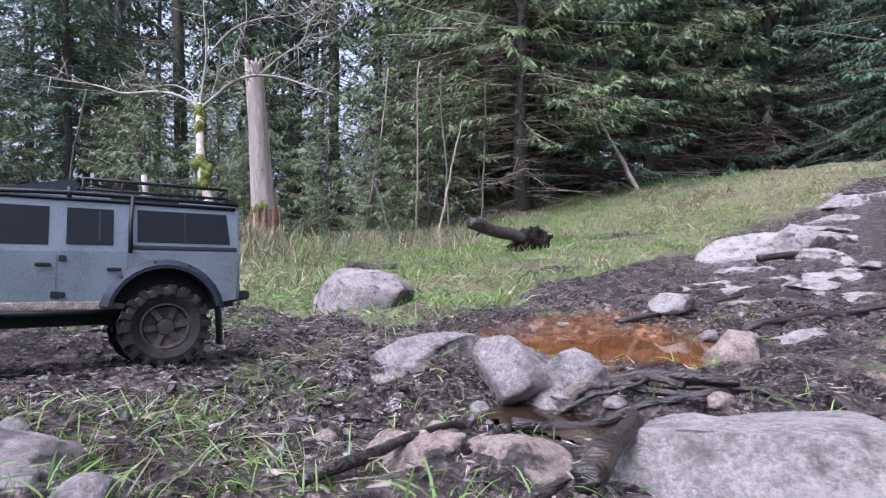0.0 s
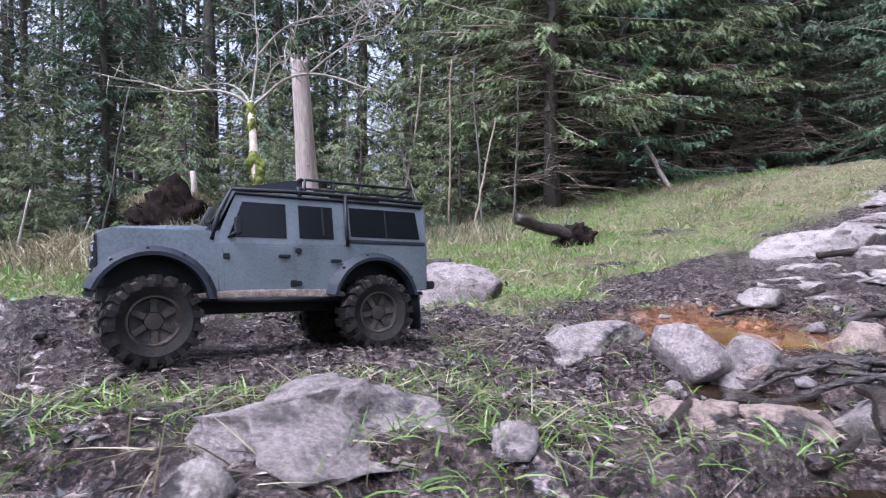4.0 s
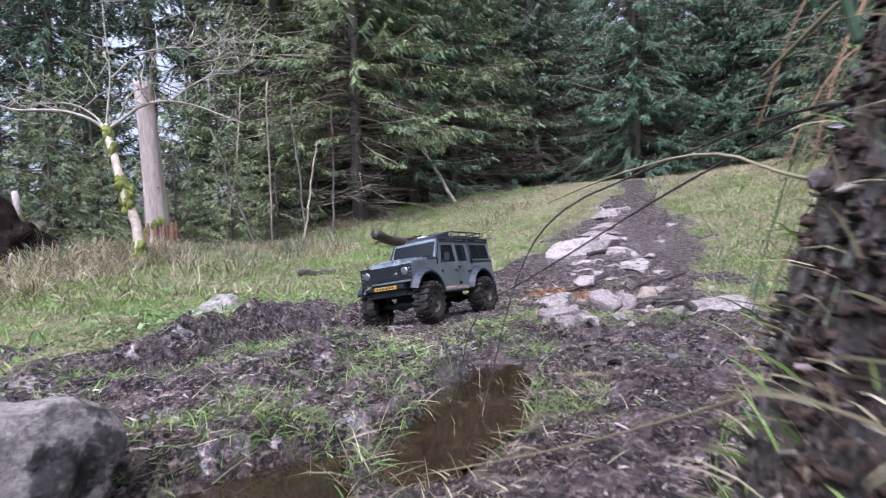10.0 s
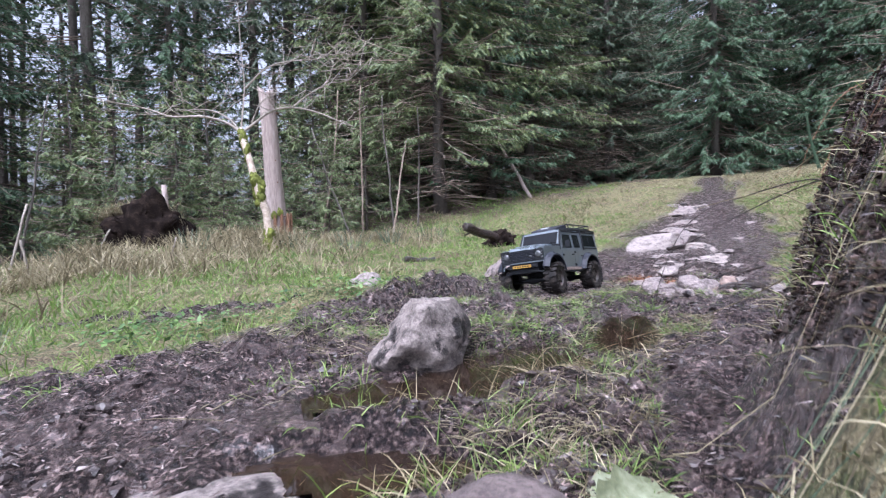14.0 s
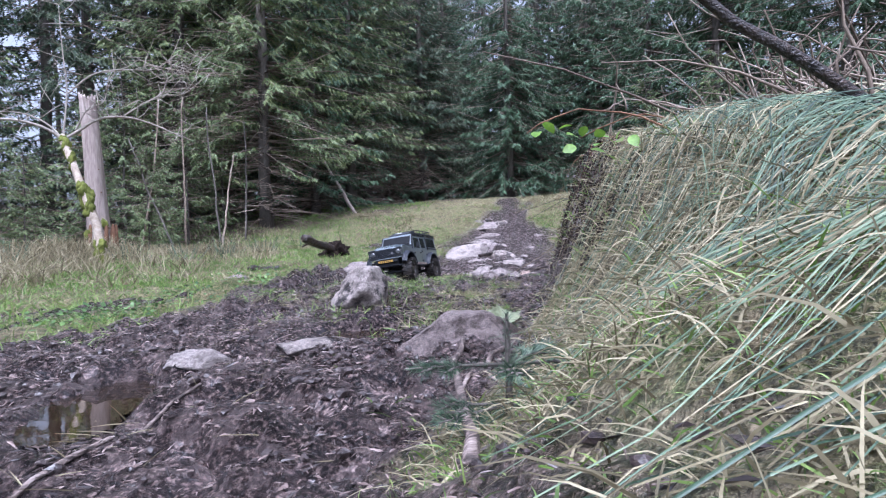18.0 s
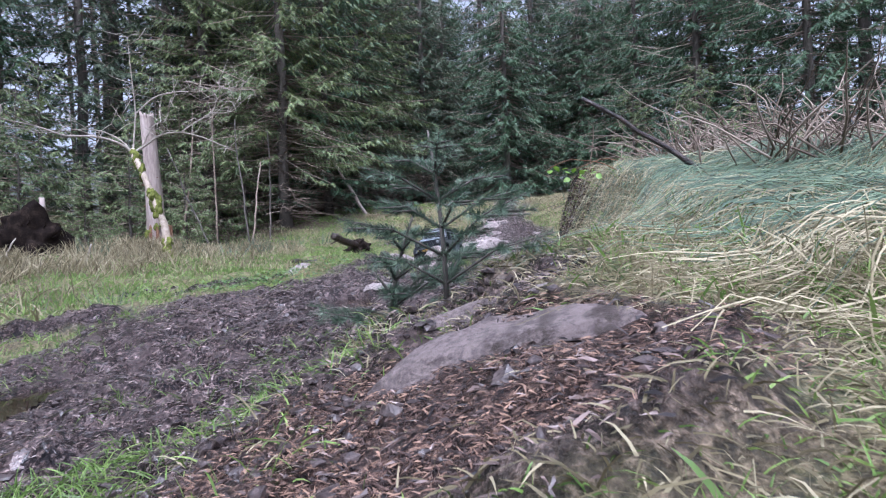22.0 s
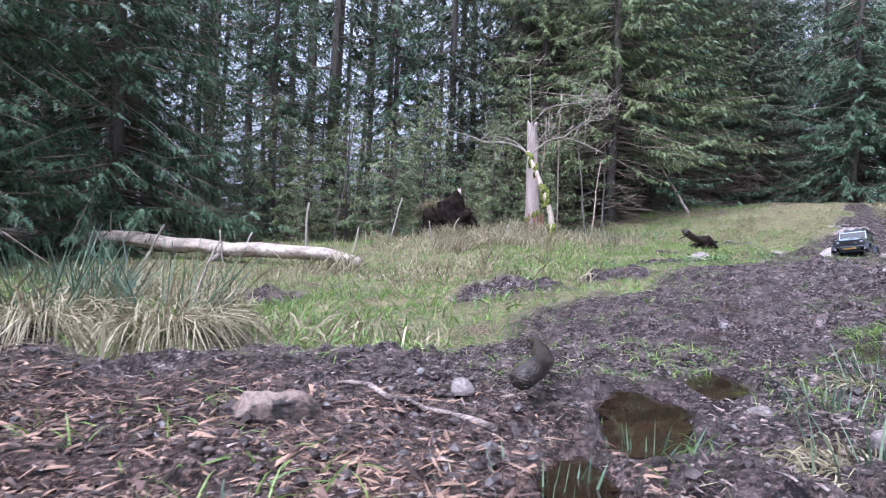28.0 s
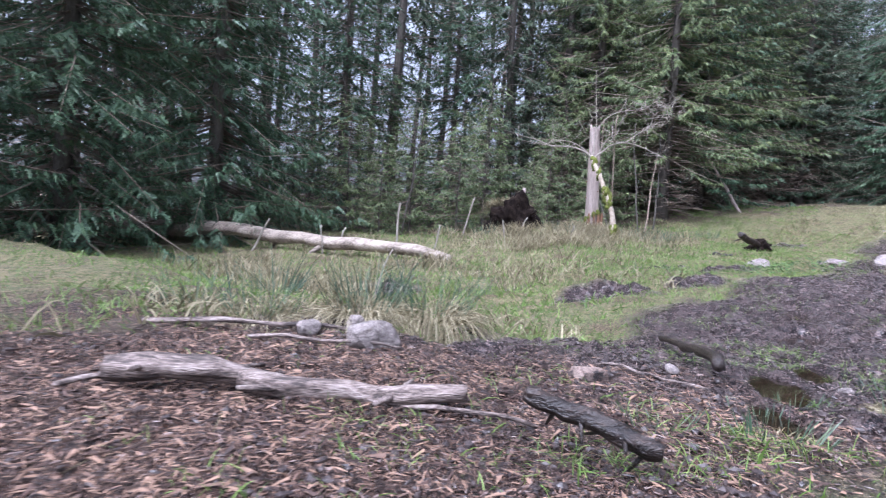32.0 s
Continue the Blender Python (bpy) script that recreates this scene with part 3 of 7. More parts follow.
def spruce_arrays(height, bare, reach, whorl, per, gap, size, k, seed, droop=0.35, top=None):
    """Needle triangles and limb lines of a spruce: bare trunk below, then whorls of drooping boughs."""
    g = np.random.default_rng(seed)
    ps, ds, ls, ws, limbs = [], [], [], [], []
    z = bare
    top = top or height
    while z < top - 0.15:
        u = (z - bare) / (height - bare)
        for b in range(per):
            az = g.uniform(0, 2 * math.pi)
            ln = reach * (1 - u) ** 0.75 * g.uniform(0.55, 1.15) + 0.15
            zz = z + g.uniform(-0.5, 0.5) * whorl
            m = max(5, int(ln / gap))
            tt = np.linspace(0.0, 1, m)
            rise = g.uniform(-0.1, 0.25)
            sag, hook = droop * g.uniform(0.6, 1.5), g.uniform(0.05, 0.3)
            bow = g.normal(0, 0.14) * ln * tt ** 2
            curve = np.stack([math.cos(az) * ln * tt - math.sin(az) * bow, math.sin(az) * ln * tt + math.cos(az) * bow, zz + ln * (rise * tt - sag * tt ** 1.5 + hook * tt ** 5)], 1)
            limbs.append([(curve[i], 0.004 + 0.012 * (1 - i / (m - 1)) * (ln / 1.8)) for i in (0, m // 2, m - 1)])
            sel = tt > g.uniform(0.12, 0.4)
            c = curve[sel]
            out = np.array([math.cos(az), math.sin(az), 0.0])
            lat = np.array([-math.sin(az), math.cos(az), 0.0])
            for sgn in (1, -1):
                q = len(c)
                ps.append(c)
                ds.append(out * g.uniform(0.4, 0.9, (q, 1)) + sgn * lat * g.uniform(0.5, 1.0, (q, 1)) + np.array([0, 0, -1]) * g.uniform(0.05, 1.25, (q, 1)))
                ls.append(size * g.uniform(0.6, 1.3, q) * (1.15 - 0.6 * tt[sel]) * (0.5 + 0.5 * min(1, ln)))
                ws.append(size * 0.2 * g.uniform(0.6, 1.3, q))
            ps.append(c[-1:]), ds.append(out[None] + np.array([[0, 0, -0.3]])), ls.append(np.array([size * 0.9])), ws.append(np.array([size * 0.25]))
        z += whorl * g.uniform(0.75, 1.25)
    v = fronds(np.concatenate(ps), np.concatenate(ds), np.concatenate(ls), np.concatenate(ws), k, g)
    return v, limbs


def dead_limbs(z0, z1, n, reach, g, trunk_r, twigs=3):
    """Bare dead boughs on a lower trunk, with side twigs."""
    lines = []
    for i in range(n):
        z, az = g.uniform(z0, z1), g.uniform(0, 2 * math.pi)
        ln = reach * g.uniform(0.35, 1.0)
        o, lat = np.array([math.cos(az), math.sin(az), 0]), np.array([-math.sin(az), math.cos(az), 0])
        drop = g.uniform(-0.1, 0.45)
        pts = [np.array([0, 0, z]) + o * (trunk_r + ln * u) + np.array([0, 0, -drop * ln * u ** 1.6]) for u in (0, 0.35, 0.7, 1.0)]
        lines.append([(p, 0.011 * (1 - 0.8 * j / 3)) for j, p in enumerate(pts)])
        for t in range(twigs):
            j = g.integers(1, 4)
            e = pts[j] + (o * g.uniform(0.2, 0.7) + lat * g.choice([-1, 1]) * g.uniform(0.4, 1) + np.array([0, 0, g.uniform(-0.5, 0.2)])) * ln * 0.28
            lines.append([(pts[j], 0.004), (e, 0.0015)])
    return lines


def spruce(kind_name, height, bare, reach, whorl, per, gap, size, k, trunk_r, seed, dead, needle, label, droop=0.35, top=None, twigs=3, dead_reach=1.3, dead_top=None):
    g = np.random.default_rng(seed + 500)
    tree = tagged(new("spruce_tree"), label, "tree", "spruces of the forest")
    line = []
    zt = min(height, (top or height) + 0.6)
    for i in range(9):
        z = zt * i / 8
        line.append((np.array([g.normal(0, 0.012), g.normal(0, 0.012), z - (0.25 if i == 0 else 0)]), trunk_r * (1.25 if i == 0 else 1.0) * (1 - 0.92 * z / height)))
    part("trunk", tube_mesh("trunk", line and [line], BARK, 9, 0.004, seed), BARK, tree)
    v, limbs = spruce_arrays(height, bare, reach, whorl, per, gap, size, k, seed, droop, top)
    part("crown", raw_mesh("crown", v, np.arange(len(v)).reshape(-1, 3), needle), needle, tree)
    lines = limbs + dead_limbs(0.15, dead_top or max(bare, 0.6), dead, dead_reach, g, trunk_r * 0.9, twigs)
    tagged(part("deadwood", tube_mesh("deadwood", lines, DEADTWIG, 3), DEADTWIG, tree), kind="stuff")
    return tree


FAR = -400.0
KINDS = {
    "edge_a": spruce("a", 11, 0.3, 1.8, 0.19, 9, 0.07, 0.165, 8, 0.1, 11, 40, NEEDLE_DEEP, "spruce with green drooping boughs down to the grass edge", 0.34, 6.6),
    "edge_b": spruce("b", 12, 1.3, 1.75, 0.19, 9, 0.07, 0.16, 8, 0.11, 12, 150, NEEDLE_LIT, "spruce with brown dead lower limbs and green boughs above", 0.4, 6.8, 6, 1.45, 2.5),
    "side": spruce("i", 10, 0.1, 2.2, 0.17, 9, 0.07, 0.19, 8, 0.12, 21, 30, NEEDLE_DEEP, "big dark green spruce with dense hanging boughs", 0.5, 6.2),
    "edge_c": spruce("j", 12, 0.8, 1.7, 0.19, 9, 0.07, 0.16, 8, 0.11, 31, 140, NEEDLE, "dark spruce with brown dead lower limbs beside the clearing", 0.42, 6.8, 6, 1.4, 2.0),
    "mid_a": spruce("c", 15, 2.4, 1.35, 0.42, 5, 0.14, 0.28, 6, 0.1, 13, 60, NEEDLE, "tall dark spruce with bare lower trunk", 0.34, 8.5, 2),
    "mid_b": spruce("d", 16, 3.2, 1.25, 0.5, 5, 0.14, 0.28, 6, 0.085, 14, 70, NEEDLE, "slim plantation spruce with dead lower branches", 0.34, 9.5, 2),
    "mid_c": spruce("e", 15, 0.9, 1.8, 0.3, 7, 0.12, 0.26, 7, 0.12, 15, 46, NEEDLE, "dark spruce with boughs starting low", 0.42, 8.5, 2),
    "far_a": spruce("f", 17, 6.6, 1.2, 0.9, 4, 0.33, 0.55, 3, 0.11, 16, 60, NEEDLE, "far spruce trunk in the shade of the plantation", 0.3, None, 1),
    "far_b": spruce("g", 18, 7.4, 1.1, 0.95, 4, 0.33, 0.55, 3, 0.09, 17, 60, NEEDLE, "far thin spruce in the shade of the plantation", 0.3, None, 1),
    "young": spruce("h", 3.2, 0.1, 0.85, 0.15, 6, 0.05, 0.13, 7, 0.03, 18, 0, NEEDLE_LIT, "young spruce growing at the forest edge", 0.15),
}
for ob in list(KINDS.values()):
    ob.matrix_basis = pose(0, FAR, 0)
used_kinds = set()


def plant(kind_name, x, y, turn=0.0, scale=1.0, lean=(0, 0), dz=0.0):
    src = KINDS[kind_name]
    m = pose(x, y, height_at(x, y) - 0.05 + dz, lean[0], lean[1], turn) @ Matrix.Scale(scale, 4)
    if kind_name not in used_kinds:
        used_kinds.add(kind_name)
        src.matrix_basis = m
        return src
    return copy_thing(src, m)


def in_forest(x, y):
    """The wood lies beyond its edge, to both sides of the trail and over the brow."""
    s, v = -(x + y) * R2, (x - y) * R2
    edge = 7.9 + 0.25 * max(0.0, x - 1.0) - 0.54 * max(0.0, -4.5 - x)
    if 7.0 < x < 9.2 and 6.0 < y < 9.4:
        return False
    if s < -10.5:
        return True
    if v < -2.4:
        return y > edge
    return v > 1.6 and (s < -6.5 or x > 8.0)


g_rand = np.random.default_rng(77)
placed = []


def scatter(n, kinds, x0, x1, y0, y1, apart, tries=4000, back=0.0):
    c = 0
    for _ in range(tries):
        if c >= n:
            return
        x, y = g_rand.uniform(x0, x1), g_rand.uniform(y0, y1)
        if not in_forest(x, y - back) or any((x - a) ** 2 + (y - b) ** 2 < apart ** 2 for a, b in placed):
            continue
        placed.append((x, y))
        plant(kinds[g_rand.integers(len(kinds))], x, y, g_rand.uniform(0, 360), g_rand.uniform(0.85, 1.15), (g_rand.normal(0, 1.2), g_rand.normal(0, 1.2)))
        c += 1


# ---- rocks ----
def rock_mesh(name, size, seed, material, cuts=12, rough=0.09, level=4, box_p=2.8):
    """A boulder: a rounded block cut by planes into facets, then roughened."""
    g = np.random.default_rng(seed)
    bm = bmesh.new()
    bmesh.ops.create_icosphere(bm, subdivisions=level, radius=1.0)
    v = np.array([p.co for p in bm.verts])
    v /= ((np.abs(v) ** box_p).sum(1) ** (1 / box_p))[:, None]
    for _ in range(cuts):
        nrm = g.normal(0, 1, 3)
        nrm /= np.linalg.norm(nrm)
        d = g.uniform(0.55, 0.95)
        over = np.maximum(0, v @ nrm - d)
        v -= over[:, None] * nrm * 0.96
    v[:, :2] *= (1.0 + 0.22 * np.clip(-v[:, 2:3], -0.6, 1.0))
    sx, sy, sz = size
    v = v * np.array([sx, sy, sz]) * 0.6
    o = g.uniform(-50, 50, 3)
    m = max(size)
    for p, c in zip(bm.verts, v):
        q = Vector(c) * (3.0 / m) + Vector(o)
        ridge = abs(noise.noise(q * 1.7 + Vector((3, 1, 7))))
        h = noise.fractal(q, 1.0, 2.0, 4) * rough * m * 0.5 + noise.noise(q * 7) * rough * m * 0.2 - max(0, 0.09 - ridge) * rough * m * 2.2
        c = Vector(c)
        p.co = c + c.normalized() * h
    me = bpy.data.meshes.new(name)
    bm.to_mesh(me)
    bm.free()
    me.polygons.foreach_set("use_smooth", np.full(len(me.polygons), True))
    me.materials.append(material)
    return me


def rock(x, y, sx, sy, sz, turn, seed, material, label, sink=0.35, name="rock", tilt=(0, 0), cuts=12, rough=0.09, group="rocks of the trail", z=None, level=4, box_p=2.8):
    me = rock_mesh(name, (sx, sy, sz), seed, material, cuts, rough, level, box_p)
    zz = height_at(x, y) + sz * (0.5 - sink) if z is None else z
    return thing(name, me, pose(x, y, zz, tilt[0], tilt[1], turn), label, "rock", group)


# ---- the model off-road car ----
CARPAINT = mat("silver_grey_paint", [(0.065, 0.077, 0.085), (0.115, 0.133, 0.147), (0.15, 0.17, 0.187)], 14, 0.28, 0.03, 300, metal=0.3, rough2=0.4, coat=0.6)
# up-facing panels: the sky's reflection is put into this paler colour
SKYLITPAINT = mat("silver_blue_skylit", [(0.09, 0.11, 0.128), (0.2, 0.235, 0.262), (0.28, 0.315, 0.345)], 10, 0.22, 0.03, 300, metal=0.3, rough2=0.34, coat=0.8)
BLACKPLASTIC = mat("black_plastic", [(0.004, 0.005, 0.006), (0.008, 0.009, 0.011), (0.016, 0.018, 0.022)], 30, 0.5, 0.1, 400, rough2=0.65, spec=0.3)
FLARE = mat("satin_black_flare", [(0.012, 0.014, 0.02), (0.018, 0.02, 0.027), (0.03, 0.034, 0.042)], 30, 0.5, 0.08, 300, spec=0.25)
CARGLASS = mat("tinted_window", [(0.004, 0.005, 0.006), (0.006, 0.007, 0.009)], 10, 0.12, 0, 50, spec=0.25)
RUBBER = mat("muddy_tyre_rubber", [(0.005, 0.0045, 0.0045), (0.012, 0.01, 0.009), (0.05, 0.038, 0.03)], 40, 0.45, 0.5, 250, rough2=0.85, depth=0.002, spec=0.25)
RIM = mat("mud_caked_rim", [(0.008, 0.007, 0.006), (0.022, 0.017, 0.014), (0.11, 0.082, 0.065)], 50, 0.4, 0.6, 300, rough2=0.8, depth=0.002)
LENSM = mat("headlight_lens", [(0.03, 0.032, 0.035), (0.09, 0.095, 0.1)], 60, 0.1, 0.1, 300, coat=1.0)
YELLOW = mat("yellow_plate", [(0.16, 0.09, 0.012), (0.36, 0.21, 0.025)], 60, 0.6, 0.1, 300)
WHITEP = mat("white_sticker", [(0.5, 0.52, 0.55), (0.7, 0.72, 0.74)], 60, 0.5, 0, 300)
MUDDY = mat("mud_splash", [(0.04, 0.03, 0.025), (0.12, 0.09, 0.075), (0.32, 0.26, 0.22)], 90, 0.8, 0.9, 500, depth=0.003)


def box(bm, x0, x1, y0, y1, z0, z1, bevel=0.0, taper=0.0):
    r = bmesh.ops.create_cube(bm, size=1.0)
    for v in r["verts"]:
        hi = v.co.z > 0
        k = 1 - (taper if hi else 0)
        v.co = Vector(((x0 + x1) / 2 + v.co.x * (x1 - x0), (y0 + y1) / 2 + v.co.y * (y1 - y0) * k, (z0 + z1) / 2 + v.co.z * (z1 - z0)))
    if bevel:
        es = {e for v in r["verts"] for e in v.link_edges}
        bmesh.ops.bevel(bm, geom=list(es), offset=bevel, segments=2, affect="EDGES")
    return bm


def boxed(*a, bevel=0.0, taper=0.0):
    return box(bmesh.new(), *a, bevel, taper)


def prism(outline, y0, y1, inset=None, bevel=0.0):
    """The outline, in x and z, drawn out from y0 to y1; inset gives each corner its own y for the far side."""
    bm = bmesh.new()
    a = [bm.verts.new((x, y0, z)) for x, z in outline]
    b = [bm.verts.new((x, y1, z)) for x, z in outline]
    bm.faces.new(a)
    bm.faces.new(b[::-1])
    for i in range(len(a)):
        j = (i + 1) % len(a)
        bm.faces.new((a[j], a[i], b[i], b[j]))
    bmesh.ops.recalc_face_normals(bm, faces=bm.faces)
    if bevel:
        bmesh.ops.bevel(bm, geom=[e for e in bm.edges if abs(e.verts[0].co.y - e.verts[1].co.y) < 1e-6], offset=bevel, segments=2, affect="EDGES")
    return bm


def arc(cx, cz, r, a0, a1, n):
    return [(cx + r * math.cos(radians(a0 + (a1 - a0) * i / n)), cz + r * math.sin(radians(a0 + (a1 - a0) * i / n))) for i in range(n + 1)]


def half_width(z):
    """Body half width, drawn in above the belt."""
    return 0.092 if z < 0.168 else 0.092 - (z - 0.168) * 0.14


def shear(bm):
    for v in bm.verts:
        s = 1 if v.co.y > 0 else -1
        w = half_width(v.co.z)
        v.co.y = s * (abs(v.co.y) - 0.092 + w)
    return bm


def wheel(car, x, y, steer=0.0, roll=0.0):
    """One wheel: lugged tyre, rim with spokes and nuts."""
    bm = bmesh.new()
    prof = [(0.034, -0.019), (0.045, -0.0235), (0.054, -0.022), (0.0565, -0.017), (0.0565, 0.017), (0.054, 0.022), (0.045, 0.0235), (0.034, 0.019)]
    n = 40
    rows = [[bm.verts.new((r * math.cos(2 * math.pi * i / n), w, r * math.sin(2 * math.pi * i / n))) for r, w in prof] for i in range(n)]
    for i in range(n):
        a, b = rows[i], rows[(i + 1) % n]
        for j in range(len(prof) - 1):
            bm.faces.new((a[j], a[j + 1], b[j + 1], b[j]))
        bm.faces.new((a[-1], a[0], b[0], b[-1]))
    lugs = 18
    for i in range(lugs):
        for sgn in (1, -1):
            a = 2 * math.pi * (i + (0.5 if sgn < 0 else 0)) / lugs
            for (r0, r1, w0, w1, da) in ((0.0555, 0.0605, 0.004, 0.0225, 0.1), (0.047, 0.0585, 0.0195, 0.0255, 0.085)):
                r = bmesh.ops.create_cube(bm, size=1.0)
                for v in r["verts"]:
                    rr = (r0 + r1) / 2 + v.co.z * (r1 - r0)
                    ww = sgn * ((w0 + w1) / 2 + v.co.y * (w1 - w0))
                    aa = a + v.co.x * 2 * da * (0.85 if v.co.z > 0 else 1.0) + abs(ww) * 3.0
                    v.co = Vector((rr * math.cos(aa), ww, rr * math.sin(aa)))
    bmesh.ops.recalc_face_normals(bm, faces=bm.faces)
    tyre = part("tyre", bm, RUBBER, None)
    hub = new("wheel")
    hub.parent = car
    hub.matrix_basis = pose(x, y, 0.0605, 0, roll, steer)
    tyre.parent = hub
    bm = bmesh.new()
    prof = [(0.0345, -0.018), (0.0355, 0.0), (0.0345, 0.018), (0.031, 0.0185), (0.028, 0.010), (0.012, 0.007), (0.011, 0.013), (0.0, 0.013)]
    n = 28
    out = 1 if y < 0 else -1
    rows = [[bm.verts.new((r * math.cos(2 * math.pi * i / n), -out * w, r * math.sin(2 * math.pi * i / n))) for r, w in prof[:-1]] for i in range(n)]
    c = bm.verts.new((0, -out * 0.013, 0))
    for i in range(n):
        a, b = rows[i], rows[(i + 1) % n]
        for j in range(len(prof) - 2):
            bm.faces.new((a[j], a[j + 1], b[j + 1], b[j]))
        bm.faces.new((a[-1], c, b[-1]))
    for i in range(6):
        a = 2 * math.pi * i / 6
        r = bmesh.ops.create_cube(bm, size=1.0)
        for v in r["verts"]:
            rr, tt = 0.021 + v.co.x * 0.018, v.co.z * 0.008
            v.co = Vector((rr * math.cos(a) - tt * math.sin(a), -out * (0.011 + v.co.y * 0.005), rr * math.sin(a) + tt * math.cos(a)))
    bmesh.ops.recalc_face_normals(bm, faces=bm.faces)
    rim = part("rim", bm, RIM, hub, "mud-caked beadlock rim")
    return hub


def model_car():
    car = tagged(new("model_off_road_car"), "silver-grey radio-controlled off-road car with black roof rack and muddy tyres", "toy car")
    WB = 0.324
    for x, y, st in ((0, -0.095, 0), (0, 0.095, 0), (WB, -0.097, 6), (WB, 0.097, 6)):
        wheel(car, x, y, st, (x * 1000 + y * 700) % 60)
    for s in (1, -1):
        y0, y1 = s * 0.086, s * 0.092
        lower = [(-0.102, 0.098), *arc(0, 0.075, 0.072, 165, 15, 10), (0.078, 0.09), (0.238, 0.09), (0.245, 0.168), (-0.108, 0.172)]
        part("side_panel", prism(lower, y0, y1), CARPAINT, car)
        wing = [(0.2385, 0.092), (0.252, 0.095), *arc(WB, 0.078, 0.071, 165, 22, 10), (0.385, 0.12), (0.388, 0.176), (0.375, 0.184), (0.239, 0.186)]
        part("front_wing", prism(wing, s * 0.082, s * 0.0915, bevel=0.002), CARPAINT, car)
        # door skins stand a little proud, with their seams between
        fd = part("front_door", prism([(0.132, 0.094), (0.232, 0.094), (0.236, 0.164), (0.132, 0.166)], s * 0.092, s * 0.0935, bevel=0.0006), CARPAINT, car)
        part("handle", boxed(0.138, 0.156, s * 0.0935, s * 0.0985, 0.148, 0.1525, bevel=0.001), BLACKPLASTIC, fd)
        part("hinge", boxed(0.226, 0.235, s * 0.0935, s * 0.0975, 0.145, 0.153, bevel=0.001), BLACKPLASTIC, fd)
        rd = part("rear_door", prism([(0.075, 0.094), (0.129, 0.094), (0.129, 0.166), (0.048, 0.1665), (0.048, 0.146), *arc(0, 0.075, 0.083, 52, 18, 4)], s * 0.092, s * 0.0935, bevel=0.0006), CARPAINT, car)
        part("handle", boxed(0.056, 0.074, s * 0.0935, s * 0.0985, 0.142, 0.1465, bevel=0.001), BLACKPLASTIC, rd)
        part("hinge", boxed(0.121, 0.130, s * 0.0935, s * 0.0975, 0.155, 0.163, bevel=0.001), BLACKPLASTIC, rd)
        part("hinge", boxed(0.121, 0.130, s * 0.0935, s * 0.0975, 0.105, 0.113, bevel=0.001), BLACKPLASTIC, rd)
        # upper side with its three windows
        up = [(-0.108, 0.172), (0.246, 0.168), (0.214, 0.246), (-0.105, 0.246)]
        part("upper_side", shear(prism(up, s * 0.087, s * 0.092)), CARPAINT, car)
        for nm, o in (("front_window", [(0.142, 0.178), (0.227, 0.178), (0.206, 0.232), (0.142, 0.232)]),
                      ("rear_window", [(0.066, 0.179), (0.122, 0.179), (0.122, 0.232), (0.066, 0.232)]),
                      ("side_window", [(-0.094, 0.185), (0.036, 0.185), (0.036, 0.234), (-0.09, 0.234)])):
            w = part(nm, shear(prism(o, s * 0.092, s * 0.0932, bevel=0.0005)), CARGLASS, car)
            if nm != "front_window":
                xm = 0.082 if nm == "rear_window" else -0.03
                part("divider", shear(boxed(xm, xm + 0.0025, s * 0.0931, s * 0.0938, 0.181 + 0.004, 0.232)), BLACKPLASTIC, w)
        # black trim round the side window and along the belt and gutter
        part("window_trim", shear(boxed(-0.104, 0.044, s * 0.092, s * 0.0938, 0.174, 0.180, bevel=0.0008)), BLACKPLASTIC, car)
        part("gutter", tube_mesh("gutter", [[((-0.104, s * 0.083, 0.244), 0.0028), ((0.03, s * 0.083, 0.245), 0.0028), ((0.217, s * 0.083, 0.245), 0.0028)]], BLACKPLASTIC, 6), BLACKPLASTIC, car)
        # flares with bolts
        for cx, r0, a0, a1, cz in ((0, 0.07, 170, 12, 0.075), (WB, 0.069, 172, 20, 0.078)):
            bm = bmesh.new()
            n = 14
            inner, outer = arc(cx, cz, r0, a0, a1, n), arc(cx, cz, r0 + 0.0145, a0, a1, n)
            vs = []
            for (xi, zi), (xo, zo) in zip(inner, outer):
                vs.append([bm.verts.new(p) for p in ((xi, s * 0.090, zi), (xi, s * 0.112, zi), (xi + (xo - xi) * 0.35, s * 0.1125, zi + (zo - zi) * 0.35), (xo, s * 0.096, zo), (xo, s * 0.090, zo))])
            for a, b in zip(vs, vs[1:]):
                for j in range(5):
                    bm.faces.new((a[j], a[(j + 1) % 5], b[(j + 1) % 5], b[j]))
            bm.faces.new(vs[0]), bm.faces.new(vs[-1])
            bmesh.ops.recalc_face_normals(bm, faces=bm.faces)
            fl = part("wheel_arch_flare", bm, FLARE, car, "satin black wheel arch flare")
            for i in range(2, n, 3):
                x, z = arc(cx, cz, r0 + 0.0095, a0, a1, n)[i]
                part("bolt", boxed(x - 0.002, x + 0.002, s * 0.1, s * 0.1062, z - 0.002, z + 0.002, bevel=0.0006), BLACKPLASTIC, fl)
        # rock slider and its splashed mud
        part("sill", tube_mesh("sill", [[((0.06, s * 0.092, 0.086), 0.005), ((0.16, s * 0.094, 0.085), 0.005), ((0.262, s * 0.092, 0.088), 0.005)]], BLACKPLASTIC, 7), BLACKPLASTIC, car)
        part("mud_line", rock_mesh("mud_line", (0.2, 0.008, 0.012), 40 + s, MUDDY, 3, 0.02, 3), MUDDY, car).matrix_basis = pose(0.16, s * 0.0935, 0.0935)
